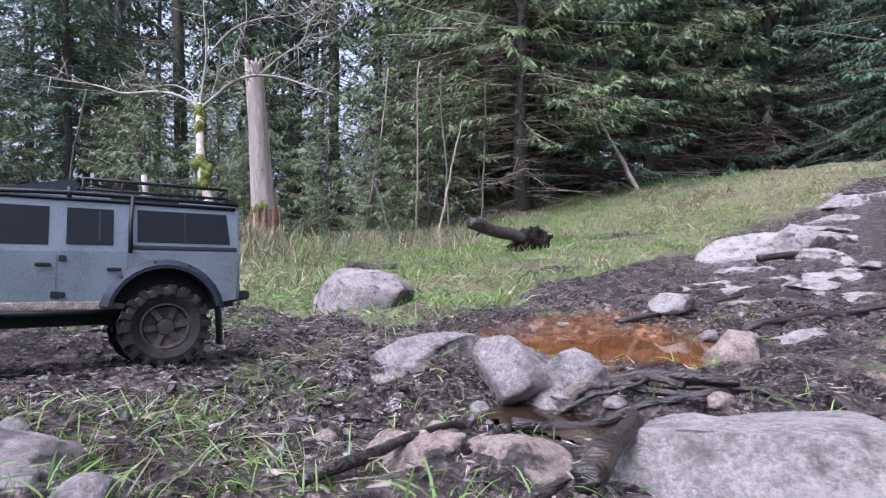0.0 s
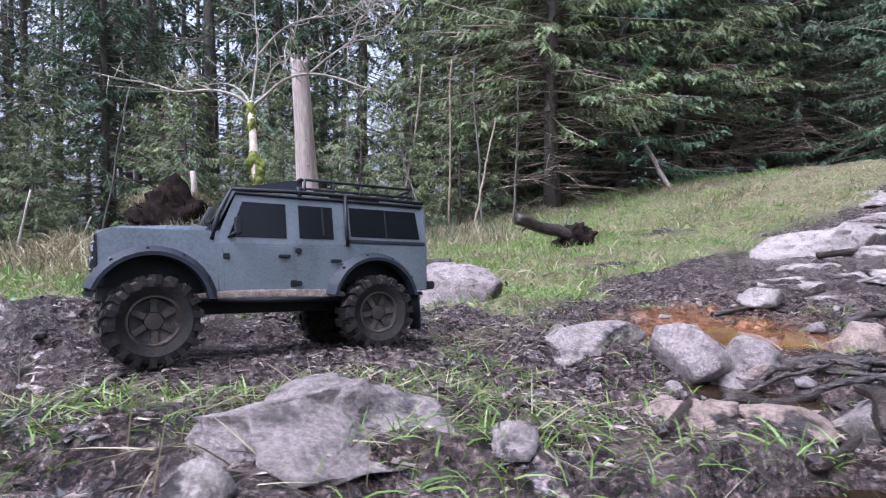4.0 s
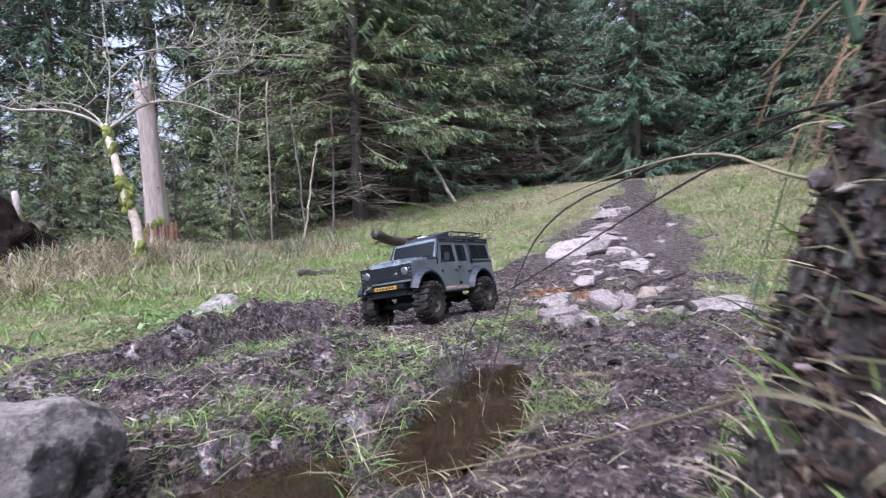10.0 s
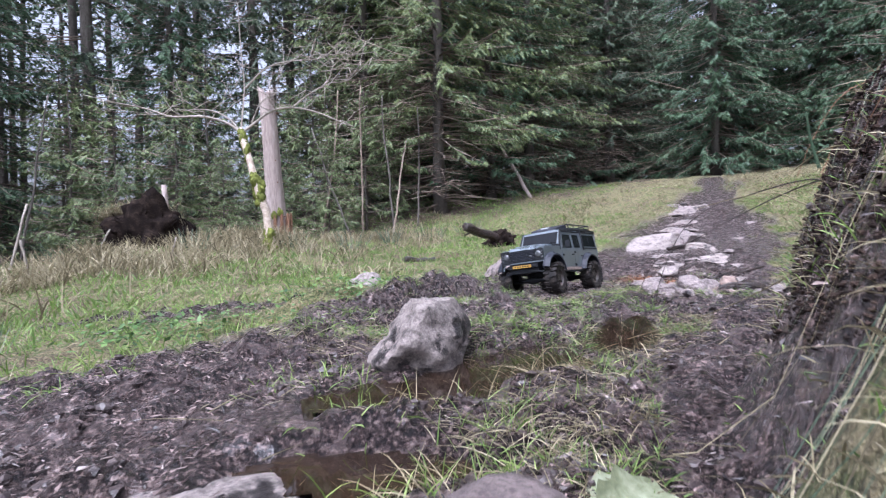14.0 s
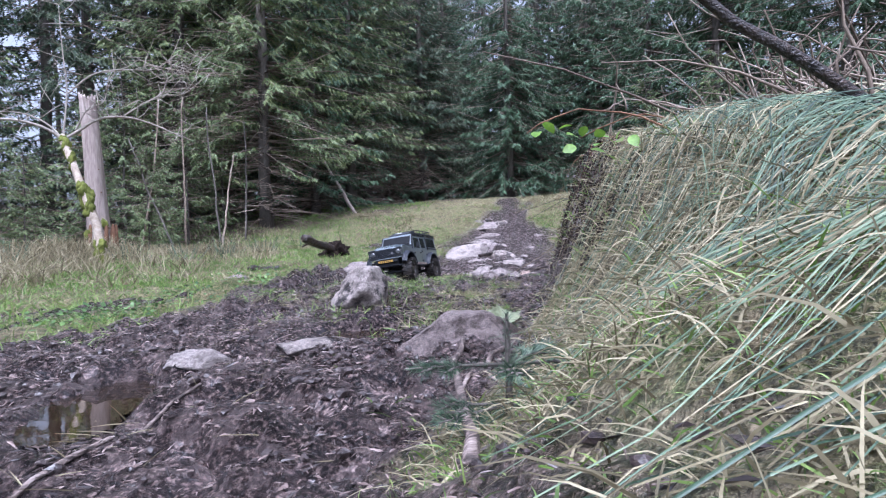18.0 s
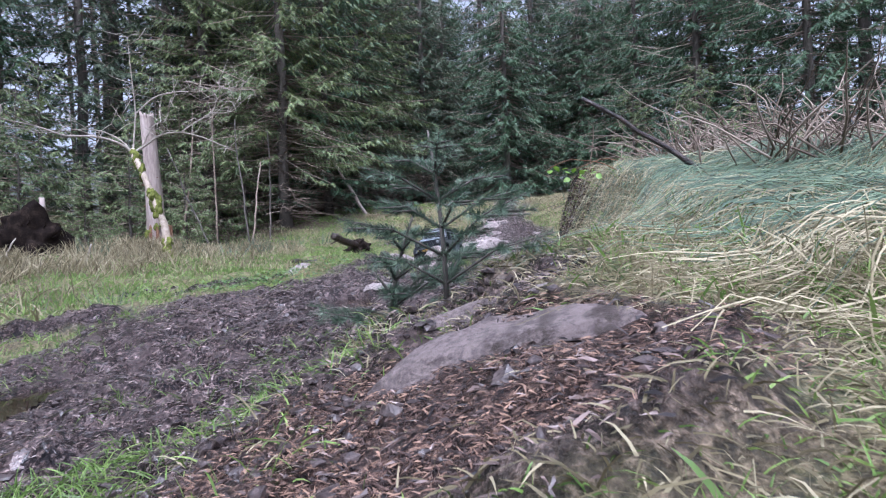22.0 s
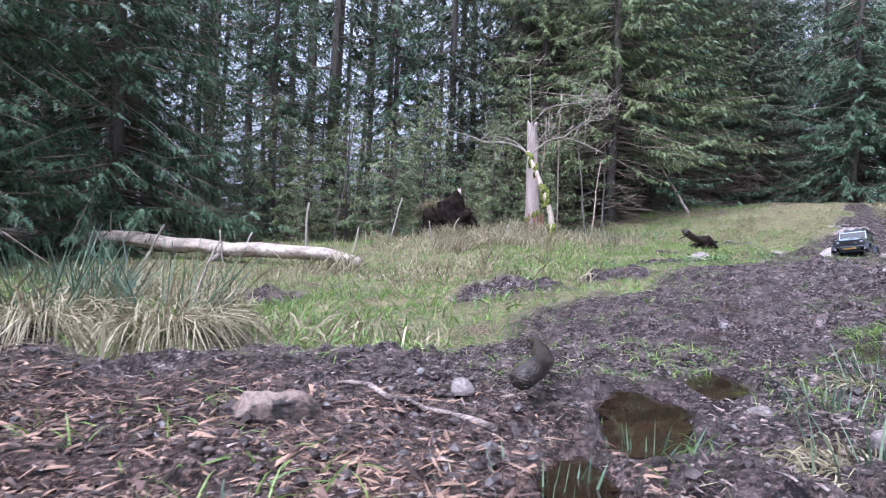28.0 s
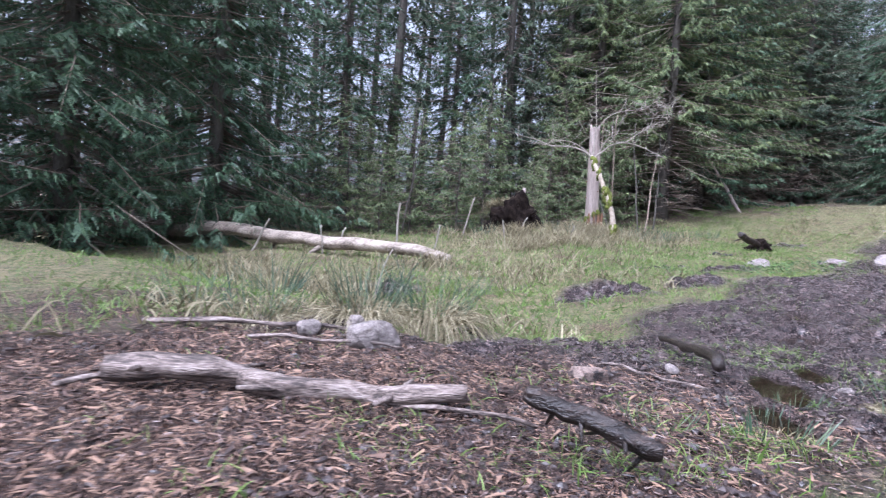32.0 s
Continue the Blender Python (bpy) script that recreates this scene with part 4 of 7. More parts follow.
        part("fuel_flap" if s > 0 else "side_badge", boxed(0.128, 0.138, s * 0.0936, s * 0.0955, 0.104, 0.114, bevel=0.001), BLACKPLASTIC, car)
        # mirror on its arm
        mir = part("mirror", boxed(0.214, 0.222, s * 0.101, s * 0.119, 0.178, 0.205, bevel=0.002), BLACKPLASTIC, car)
        part("arm", tube_mesh("arm", [[((0.228, s * 0.088, 0.176), 0.002), ((0.22, s * 0.1035, 0.183), 0.002)]], BLACKPLASTIC, 6), BLACKPLASTIC, mir)
        # tube cage along the windscreen and over the roof
        part("roll_cage", tube_mesh("roll_cage", [[((0.25, s * 0.09, 0.172), 0.0036), ((0.2405, s * 0.087, 0.21), 0.0036), ((0.2215, s * 0.083, 0.2495), 0.0036), ((0.12, s * 0.082, 0.2535), 0.0036), ((0.03, s * 0.082, 0.2535), 0.0036), ((-0.108, s * 0.082, 0.2515), 0.0036)],
                                               [((0.045, s * 0.097, 0.168), 0.003), ((0.045, s * 0.092, 0.21), 0.003), ((0.042, s * 0.083, 0.255), 0.003)],
                                               [((0.12, s * 0.084, 0.246), 0.003), ((0.12, s * 0.08, 0.262), 0.003)]], BLACKPLASTIC, 7), BLACKPLASTIC, car)
        # headlight surround, lamp, indicators
        sur = part("headlight_panel", boxed(0.386, 0.391, s * 0.056, s * 0.091, 0.131, 0.176, bevel=0.002), BLACKPLASTIC, car)
        bm = bmesh.new()
        bmesh.ops.create_uvsphere(bm, u_segments=20, v_segments=10, radius=0.0125)
        for v in bm.verts:
            v.co = Vector((v.co.x * 0.35, v.co.y, v.co.z))
        lamp = part("headlight", bm, LENSM, car, "round clear headlight")
        lamp.matrix_basis = pose(0.3915, s * 0.0695, 0.156)
        for zz in (0.143, 0.153, 0.163):
            bm = bmesh.new()
            bmesh.ops.create_uvsphere(bm, u_segments=10, v_segments=6, radius=0.0032)
            part("indicator", bm, LENSM, car).matrix_basis = pose(0.391, s * 0.086, zz)
        part("hood_latch", boxed(0.262, 0.270, s * 0.06, s * 0.066, 0.1985, 0.203, bevel=0.001), BLACKPLASTIC, car)
    # floor, hood, grille, screen, roof, back
    part("floor_pan", boxed(-0.1, 0.38, -0.084, 0.084, 0.088, 0.094), BLACKPLASTIC, car)
    part("inner_arch", boxed(-0.075, 0.075, -0.06, 0.06, 0.09, 0.15), BLACKPLASTIC, car)
    part("engine_bay", boxed(0.24, 0.385, -0.062, 0.062, 0.09, 0.178), BLACKPLASTIC, car)
    hood = [(0.241, 0.19), (0.244, 0.1965), (0.30, 0.196), (0.37, 0.19), (0.388, 0.184), (0.389, 0.176), (0.3, 0.178)]
    part("wing_top", prism([(0.24, 0.1835), (0.30, 0.1835), (0.372, 0.182), (0.386, 0.177), (0.24, 0.177)], -0.0905, 0.0905, bevel=0.0025), SKYLITPAINT, car)
    part("hood", prism(hood, -0.058, 0.058, bevel=0.002), SKYLITPAINT, car, "silver bonnet with raised centre")
    part("hood_rib", prism([(0.246, 0.1968), (0.25, 0.2005), (0.36, 0.1945), (0.37, 0.1905)], -0.04, 0.04, bevel=0.0015), SKYLITPAINT, car)
    part("cowl", boxed(0.236, 0.252, -0.086, 0.086, 0.168, 0.1945, bevel=0.002), BLACKPLASTIC, car)
    part("sticker", boxed(0.254, 0.268, -0.03, 0.02, 0.2006, 0.2013), WHITEP, car, "white strip sticker below the windscreen")
    gr = part("grille", boxed(0.384, 0.3895, -0.055, 0.055, 0.131, 0.176, bevel=0.001), BLACKPLASTIC, car)
    for i in range(7):
        z = 0.136 + i * 0.0056
        part("slat", boxed(0.389, 0.3915, -0.051, 0.051, z, z + 0.0026, bevel=0.0005), FLARE, gr)
    bm = bmesh.new()
    bmesh.ops.create_uvsphere(bm, u_segments=14, v_segments=8, radius=0.005)
    for v in bm.verts:
        v.co = Vector((v.co.x * 0.3, v.co.y * 1.5, v.co.z))
    part("oval_badge", bm, LENSM, car, "small plain oval badge").matrix_basis = pose(0.3918, 0.036, 0.15)
    part("lower_grille_bar", boxed(0.384, 0.391, -0.09, 0.09, 0.126, 0.1315, bevel=0.001), CARPAINT, car)
    bump_bar = part("front_bumper", boxed(0.376, 0.398, -0.066, 0.066, 0.108, 0.121, bevel=0.002), BLACKPLASTIC, car)
    part("plate", boxed(0.398, 0.3995, -0.04, 0.04, 0.109, 0.1195), YELLOW, bump_bar, "yellow plate with dark bars")
    for i in range(6):
        part("plate_bar", boxed(0.3994, 0.3999, -0.032 + i * 0.011, -0.026 + i * 0.011, 0.1115, 0.1165), BLACKPLASTIC, bump_bar)
    # windscreen, leaning back, in a pale frame
    part("windscreen_frame", prism([(0.2435, 0.19), (0.2495, 0.19), (0.2215, 0.2475), (0.2155, 0.2475)], -0.086, 0.086, bevel=0.001), CARPAINT, car)
    part("windscreen", prism([(0.2465, 0.1965), (0.2488, 0.1965), (0.2248, 0.2435), (0.2225, 0.2435)], -0.077, 0.077, bevel=0.0006), CARGLASS, car, "black tinted windscreen")
    part("wiper", tube_mesh("wiper", [[((0.2545, -0.02, 0.1965), 0.0013), ((0.246, 0.03, 0.2035), 0.001)], [((0.2545, 0.03, 0.1965), 0.0013), ((0.246, 0.07, 0.2035), 0.001)]], BLACKPLASTIC, 5), BLACKPLASTIC, car)
    roof = bmesh.new()
    box(roof, -0.107, 0.218, -0.083, 0.083, 0.244, 0.2525, 0.003)
    part("roof", roof, SKYLITPAINT, car)
    for s in (1, -1):
        part("alpine_window", boxed(-0.02, 0.07, s * 0.0815, s * 0.0838, 0.2465, 0.2505, bevel=0.0005), CARGLASS, car)
    part("back_panel", boxed(-0.110, -0.103, -0.086, 0.086, 0.098, 0.244, bevel=0.002), CARPAINT, car)
    part("rear_bumper", boxed(-0.124, -0.108, -0.088, 0.088, 0.098, 0.112, bevel=0.002), BLACKPLASTIC, car)
    # roof rack: a tray of tubes with a light pod ahead of it
    rails = []
    for z, g in ((0.264, 0.0022), (0.279, 0.0025)):
        rails += [[((-0.095, s * 0.066, z), g), ((0.1, s * 0.066, z), g), ((0.112, s * 0.058, z), g)] for s in (1, -1)]
        rails += [[((x, -0.066, z), g), ((x, 0.066, z), g)] for x in (-0.095, 0.11)]
    for x in (-0.094, -0.045, 0.005, 0.055, 0.104):
        rails += [[((x, s * 0.066, 0.253), 0.002), ((x, s * 0.066, 0.279), 0.002)] for s in (1, -1)]
    rack = part("roof_rack", tube_mesh("roof_rack", rails, BLACKPLASTIC, 6), BLACKPLASTIC, car, "black tubular roof rack")
    for i in range(9):
        x = -0.085 + i * 0.023
        part("rack_slat", boxed(x, x + 0.006, -0.065, 0.065, 0.2625, 0.2655), BLACKPLASTIC, rack)
    part("roof_pod", prism([(0.105, 0.2535), (0.2, 0.2535), (0.194, 0.262), (0.122, 0.278), (0.105, 0.278)], -0.058, 0.058, bevel=0.002), FLARE, car, "dark wedge-shaped roof pod")
    part("pod_sticker", boxed(0.13, 0.16, -0.03, 0.0, 0.2705, 0.2745), WHITEP, car)
    # axles, links and skid plate below
    for x in (0, WB):
        ax = part("axle", tube_mesh("axle", [[((x, -0.085, 0.06), 0.008), ((x, -0.03, 0.06), 0.009), ((x, 0.0, 0.06), 0.017), ((x, 0.03, 0.06), 0.009), ((x, 0.085, 0.06), 0.008)]], BLACKPLASTIC, 8), BLACKPLASTIC, car)
    part("chassis", boxed(0.02, 0.31, -0.034, 0.034, 0.068, 0.089, bevel=0.003), BLACKPLASTIC, car)
    for s in (1, -1):
        for x, d in ((0, -0.02), (WB, 0.02)):
            part("shock", tube_mesh("shock", [[((x, s * 0.055, 0.068), 0.006), ((x + d, s * 0.05, 0.135), 0.007)]], BLACKPLASTIC, 7), BLACKPLASTIC, car)
    # mud flaps behind the rear wheels
    for s in (1, -1):
        part("mud_flap", prism([(-0.078, 0.03), (-0.0755, 0.03), (-0.073, 0.092), (-0.0755, 0.092)], s * 0.078, s * 0.114, bevel=0.0006), BLACKPLASTIC, car)
    return car


# ---- ground: one sheet, fine along the trail, coarser towards the horizon ----
def spaced(lo, hi, step, far, grow=1.13):
    mid = list(np.arange(lo, hi + 1e-6, step))
    a, d, p = [], step, lo
    while p > -far:
        d *= grow
        p -= d
        a.append(p)
    b, d, p = [], step, hi
    while p < far:
        d *= grow
        p += d
        b.append(p)
    return np.array(a[::-1] + mid + b)


S, V = spaced(-2.2, 6.1, 0.0165, 220), spaced(-3.2, 0.7, 0.0165, 220)
gs, gv = np.meshgrid(S, V, indexing="ij")
gx, gy = (-gs + gv) * R2, (-gs - gv) * R2
gz = ground_z(gx, gy)
ns, nv = gs.shape
ii, jj = np.meshgrid(np.arange(ns - 1), np.arange(nv - 1), indexing="ij")
quads = np.stack([ii * nv + jj, (ii + 1) * nv + jj, (ii + 1) * nv + jj + 1, ii * nv + jj + 1], -1).reshape(-1, 4)
gm = raw_mesh("ground", np.stack([gx, gy, gz], -1).reshape(-1, 3), quads, PEAT, True)
for nm, fn in (("turf", turf_mask), ("needles", needle_mask), ("silt", silt_mask)):
    gm.attributes.new(nm, "FLOAT", "POINT").data.foreach_set("value", np.asarray(fn(gx, gy), np.float32).ravel())
tagged(new("ground", gm), "churned wet peat trail between rough grass and forest floor", "ground", kind="structure")


# ---- standing water ----
def pool(cx, cy, a, b, turn, deep, below, material, label):
    """A level sheet of water over the hollow's own outline."""
    z = pool_level(cx, cy, deep)
    r = max(a, b) * 1.3
    n = int(2 * r / 0.012)
    u = np.linspace(-r, r, n)
    px, py = np.meshgrid(u + cx, u + cy, indexing="ij")
    inside = (pool_mask(px, py, cx, cy, a, b, turn) > 0.33) & (bump(px, py, cx, cy, a, b, turn) > 0.12)
    inside &= ground_z(px, py) < z + 0.002
    cell = inside[:-1, :-1] & inside[1:, :-1] & inside[1:, 1:] & inside[:-1, 1:]
    i, j = np.nonzero(cell)
    q = np.stack([i * n + j, (i + 1) * n + j, (i + 1) * n + j + 1, i * n + j + 1], -1)
    keep, inv = np.unique(q, return_inverse=True)
    v = np.stack([px.ravel() - cx, py.ravel() - cy, np.zeros(n * n)], -1)[keep]
    me = raw_mesh("puddle", v, inv.reshape(-1, 4), material, True)
    return thing("puddle", me, pose(cx, cy, z), label, "puddle", "puddles on the trail", "structure")


for i, p in enumerate(POOLS):
    pool(*p, RUSTWATER if i == 0 else WATER, "shallow rust-orange water over silt" if i == 0 else "brown peaty water standing in a rut")


# ---- the forest ----
for kd, x, y, tn, sc in (
        ("edge_b", 1.2, 8.2, 30, 1.05), ("edge_a", 2.5, 9.0, 80, 0.95), ("edge_b", 0.1, 9.6, 200, 1.0), ("edge_b", 3.7, 9.7, 150, 1.0), ("edge_c", 4.7, 10.8, 310, 1.0), ("edge_a", 5.6, 11.2, 15, 1.0),
        ("edge_c", 6.6, 11.9, 95, 1.05), ("edge_b", 3.0, 11.0, 10, 1.0), ("edge_a", 7.9, 11.6, 170, 1.0), ("edge_c", 8.9, 10.8, 60, 1.05), ("edge_c", 9.9, 9.6, 240, 1.05), ("side", 8.0, 8.9, 40, 0.9), ("side", 10.4, 8.2, 140, 1.0), ("edge_c", 6.2, 10.4, 200, 0.95), ("edge_a", -3.4, 9.6, 20, 0.9),
        ("side", -8.9, 4.0, 60, 1.1), ("side", -7.5, 5.3, 250, 1.0), ("side", -10.2, 2.2, 10, 1.1), ("edge_a", 10.6, 7.4, 110, 1.0), ("edge_a", 9.4, 5.6, 200, 0.9), ("edge_a", 9.6, 3.0, 20, 1.0),
        ("young", -3.6, 6.6, 0, 0.75), ("young", -2.3, 6.3, 90, 0.6), ("young", -5.0, 5.9, 40, 0.7), ("young", -0.9, 7.0, 200, 0.7), ("young", -1.6, 7.6, 20, 1.0), ("young", -4.4, 7.6, 70, 1.1),
        ("young", 7.2, 4.3, 130, 0.9), ("young", 6.6, 2.6, 300, 1.0), ("young", 5.4, 1.2, 220, 0.8)):
    placed.append((x, y))
    plant(kd, x, y, tn, sc)
for kd, x, y, tn, sc in (("young", -3.0, 7.3, 10, 1.1), ("young", -0.2, 7.9, 120, 1.0), ("young", -5.6, 6.9, 230, 1.1), ("young", -2.7, 8.6, 300, 1.4), ("young", -1.0, 8.7, 75, 1.3), ("young", -6.6, 7.0, 160, 1.2), ("young", 0.6, 8.8, 20, 1.2), ("young", -4.9, 8.9, 270, 1.5),
                        ("mid_c", -0.4, 10.6, 40, 1.0), ("mid_c", -2.0, 10.2, 190, 0.9), ("mid_c", 1.6, 10.6, 320, 1.0), ("edge_a", -5.9, 8.6, 95, 0.9),
                        ("edge_a", 7.6, 1.2, 30, 0.95), ("edge_a", 8.4, 3.5, 140, 1.0), ("mid_c", 9.8, 1.0, 220, 1.0), ("edge_a", 7.9, -0.9, 300, 0.9), ("mid_c", 10.8, 4.4, 70, 1.05), ("edge_a", 8.8, -2.6, 10, 1.0), ("mid_c", 11.0, -1.2, 110, 1.0)):
    placed.append((x, y))
    plant(kd, x, y, tn, sc)
scatter(9, ["mid_c", "edge_a"], 0, 9, 10.5, 14, 1.2, back=1.2)
scatter(14, ["mid_c", "mid_a", "mid_c"], 2, 14, 8, 18, 1.3, back=2.5)
scatter(66, ["far_a", "far_b", "mid_b", "mid_a"], -20, 1, 5, 22, 1.0, 9000)
scatter(30, ["far_a", "mid_a"], 0, 20, 3, 22, 1.5, back=3.5)
scatter(8, ["mid_a", "mid_c"], 8, 16, -6, 6, 2.0)
# low young growth at the far side of the wood
for i in range(34):
    a = radians(-62 + 118 * i / 33 + g_rand.normal(0, 1.5))
    r = g_rand.uniform(17, 27)
    plant("young", r * math.sin(a) - 1, r * math.cos(a) - 1, g_rand.uniform(0, 360), g_rand.uniform(0.9, 1.7))
# ---- the model car on the trail ----
car = model_car()
car.matrix_basis = pose(-0.46, 0.791, 0.183, 7.1, -2.1, -145.6)


# ---- snag, mossy tree, root plate, leaning poles ----
def snag():
    bm = bmesh.new()
    n, rows = 26, 34
    g = np.random.default_rng(5)
    jag = g.uniform(-0.09, 0.03, n)
    jag[3:8] += 0.05
    lines = []
    for r in range(rows + 1):
        u = r / rows
        row = []
        for i in range(n):
            t = 2 * math.pi * i / n
            rad = 0.108 - 0.034 * u + 0.05 * math.exp(-u * 14)
            rad *= 1 + 0.05 * math.sin(5 * t + 3 * u) + 0.035 * math.sin(11 * t - 5 * u) + 0.1 * noise.noise(Vector((math.cos(t) * 1.5, math.sin(t) * 1.5, u * 2.2)))
            z = u * 1.66 + (jag[i] if r == rows else 0) - 0.12 * (r == 0)
            row.append(bm.verts.new((rad * math.cos(t) - 0.09 * u, rad * math.sin(t) - 0.03 * u, z)))
        lines.append(row)
    for a, b in zip(lines, lines[1:]):
        for i in range(n):
            bm.faces.new((a[i], a[(i + 1) % n], b[(i + 1) % n], b[i]))
    c = bm.verts.new((-0.09, -0.03, 1.57))
    for i in range(n):
        bm.faces.new((lines[-1][i], lines[-1][(i + 1) % n], c))
    for f in bm.faces:
        f.smooth = True
    ob = tagged(new("snag"), "tall broken grey standing dead trunk with rotten red base", "dead tree")
    ob.matrix_basis = pose(-1.64, 5.03, height_at(-1.64, 5.03) - 0.02)
    part("trunk", bm, SNAGWOOD, ob)
    for k in range(12):
        t, z = g.uniform(0, 6.28), g.uniform(0.25, 1.5)
        rad = 0.1 - 0.03 * z / 1.66
        p = np.array([rad * math.cos(t) - 0.09 * z / 1.66, rad * math.sin(t), z])
        part("branch_stub", tube_mesh("branch_stub", [[(p * (0.9, 0.9, 1), 0.011), (p + np.array([math.cos(t), math.sin(t), -0.15]) * 0.035, 0.006)]], ROTWOOD, 6), ROTWOOD, ob)
    for k in range(5):
        t = -2.4 + 0.55 * k
        me = rock_mesh("rotten_flake", (0.05, 0.04, 0.36), 300 + k, ROTWOOD, 5, 0.1, 3)
        part("rotten_flake", me, ROTWOOD, ob).matrix_basis = pose(0.135 * math.cos(t), 0.135 * math.sin(t), 0.1, 0, 0, math.degrees(t))
    for k in range(4):
        t = -2.9 + 0.5 * k
        part("moss_tuft", rock_mesh("moss_tuft", (0.05, 0.03, 0.08), 320 + k, MOSS, 3, 0.3, 3), MOSS, ob).matrix_basis = pose(0.13 * math.cos(t), 0.13 * math.sin(t), 0.2 + 0.04 * k)
    return ob


snag()


def mossy_tree():
    z0 = height_at(-1.73, 4.0)
    ob = tagged(new("bare_tree"), "small bare leaning tree with pale bark and bright yellow-green moss", "tree")
    ob.matrix_basis = pose(-1.73, 4.0, z0)
    k = 1.51 - z0
    fork = np.array([-0.24, 0.4, k])
    stem = [((0, 0, -0.08), 0.05), ((0.01, 0.02, 0.12), 0.042), ((-0.02, 0.06, 0.32 * k), 0.036), ((-0.1, 0.1, 0.52 * k), 0.036), ((-0.17, 0.24, 0.78 * k), 0.031), (tuple(fork), 0.034), (tuple(fork + (0, 0.02, 0.05)), 0.02)]
    part("trunk", tube_mesh("trunk", [[(np.array(p), r) for p, r in stem]], PALEBARK, 10, 0.002, 3), PALEBARK, ob)
    f = fork

    def limb(*pts, r=0.016, twigs=5, seed=0):
        r, twigs = r * 0.85, twigs * 2
        g = np.random.default_rng(seed)
        P = [f + np.array(p) for p in pts]
        # smooth the limb by halving
        for _ in range(2):
            Q = [P[0]]
            for a, b in zip(P, P[1:]):
                Q += [a * 0.75 + b * 0.25, a * 0.25 + b * 0.75]
            P = Q + [P[-1]]
        n = len(P)
        lines = [[(p, r * (1 - 0.75 * i / n)) for i, p in enumerate(P)]]
        for t in range(twigs):
            i = g.integers(n // 3, n)
            d = g.normal(0, 1, 3)
            d[2] = abs(d[2]) * 0.6
            d /= np.linalg.norm(d)
            L = g.uniform(0.12, 0.38)
            m = P[i] + d * L * 0.5 + g.normal(0, 0.03, 3)
            e = P[i] + d * L + g.normal(0, 0.06, 3)
            lines.append([(P[i], 0.0048), (m, 0.0036), (e, 0.0016)])
            e2 = m + g.normal(0, 0.12, 3)
            lines.append([(m, 0.004), (e2, 0.0015)])
        part("limb", tube_mesh("limb", lines, GREYTWIG, 6), GREYTWIG, ob)

    limb((0, 0, 0), (-0.12, 0, 0.1), (-0.35, 0.02, 0.16), (-0.62, 0.0, 0.12), (-0.8, 0, 0.2), (-1.15, -0.05, 0.24), r=0.02, seed=1)
    limb((0, 0, 0), (-0.1, 0.1, 0.16), (-0.3, 0.2, 0.27), (-0.55, 0.25, 0.25), r=0.014, twigs=3, seed=2)
    limb((0, 0, 0), (0.12, 0, 0.09), (0.26, 0, 0.22), (0.45, 0.0, 0.28), (0.7, 0, 0.25), (0.95, -0.05, 0.14), (1.1, 0, 0.1), r=0.02, twigs=7, seed=3)
    limb((0, 0, 0), (0.02, 0.02, 0.2), (0.05, 0.05, 0.5), (0.02, 0.05, 0.8), (0.0, 0.1, 1.3), r=0.013, twigs=4, seed=4)
    limb((0.05, 0.05, 0.45), (0.25, 0.05, 0.68), (0.5, 0.05, 0.76), (0.8, 0.1, 0.8), (0.95, 0.1, 0.95), r=0.012, twigs=8, seed=5)
    limb((0.5, 0, 0.28), (0.66, 0.0, 0.42), (0.86, 0, 0.54), (0.9, 0.02, 0.75), (1.15, 0.0, 0.85), r=0.011, twigs=10, seed=6)
    limb((0.86, 0, 0.54), (1.05, 0, 0.56), (1.2, 0.05, 0.72), r=0.008, twigs=4, seed=8)
    limb((0.1, 0, 0.1), (0.2, -0.05, 0.33), (0.33, -0.05, 0.36), (0.36, -0.05, 0.5), r=0.011, twigs=3, seed=7)
    for j, (u, w, h) in enumerate(((0.04, 0.1, 0.16), (0.14, 0.085, 0.12), (0.47, 0.085, 0.16), (0.54, 0.1, 0.2), (0.6, 0.07, 0.1), (0.8, 0.06, 0.16), (0.93, 0.075, 0.16), (1.0, 0.07, 0.06))):
        zz = u * k
        i = min(range(len(stem)), key=lambda q: abs(stem[q][0][2] - zz))
        a, b = (stem[i], stem[i + 1]) if stem[i][0][2] < zz and i + 1 < len(stem) else (stem[i - 1], stem[i])
        t = (zz - a[0][2]) / (b[0][2] - a[0][2] + 1e-9)
        p = [a[0][q] + (b[0][q] - a[0][q]) * t for q in range(3)]
        part("moss", rock_mesh("moss", (w * 0.95, w * 0.95, h * 1.1), 340 + j, MOSS, 4, 0.3, 4), MOSS, ob, "yellow-green moss cushion").matrix_basis = pose(p[0], p[1], p[2], 0, 0, 40 * j)
    return ob


mossy_tree()


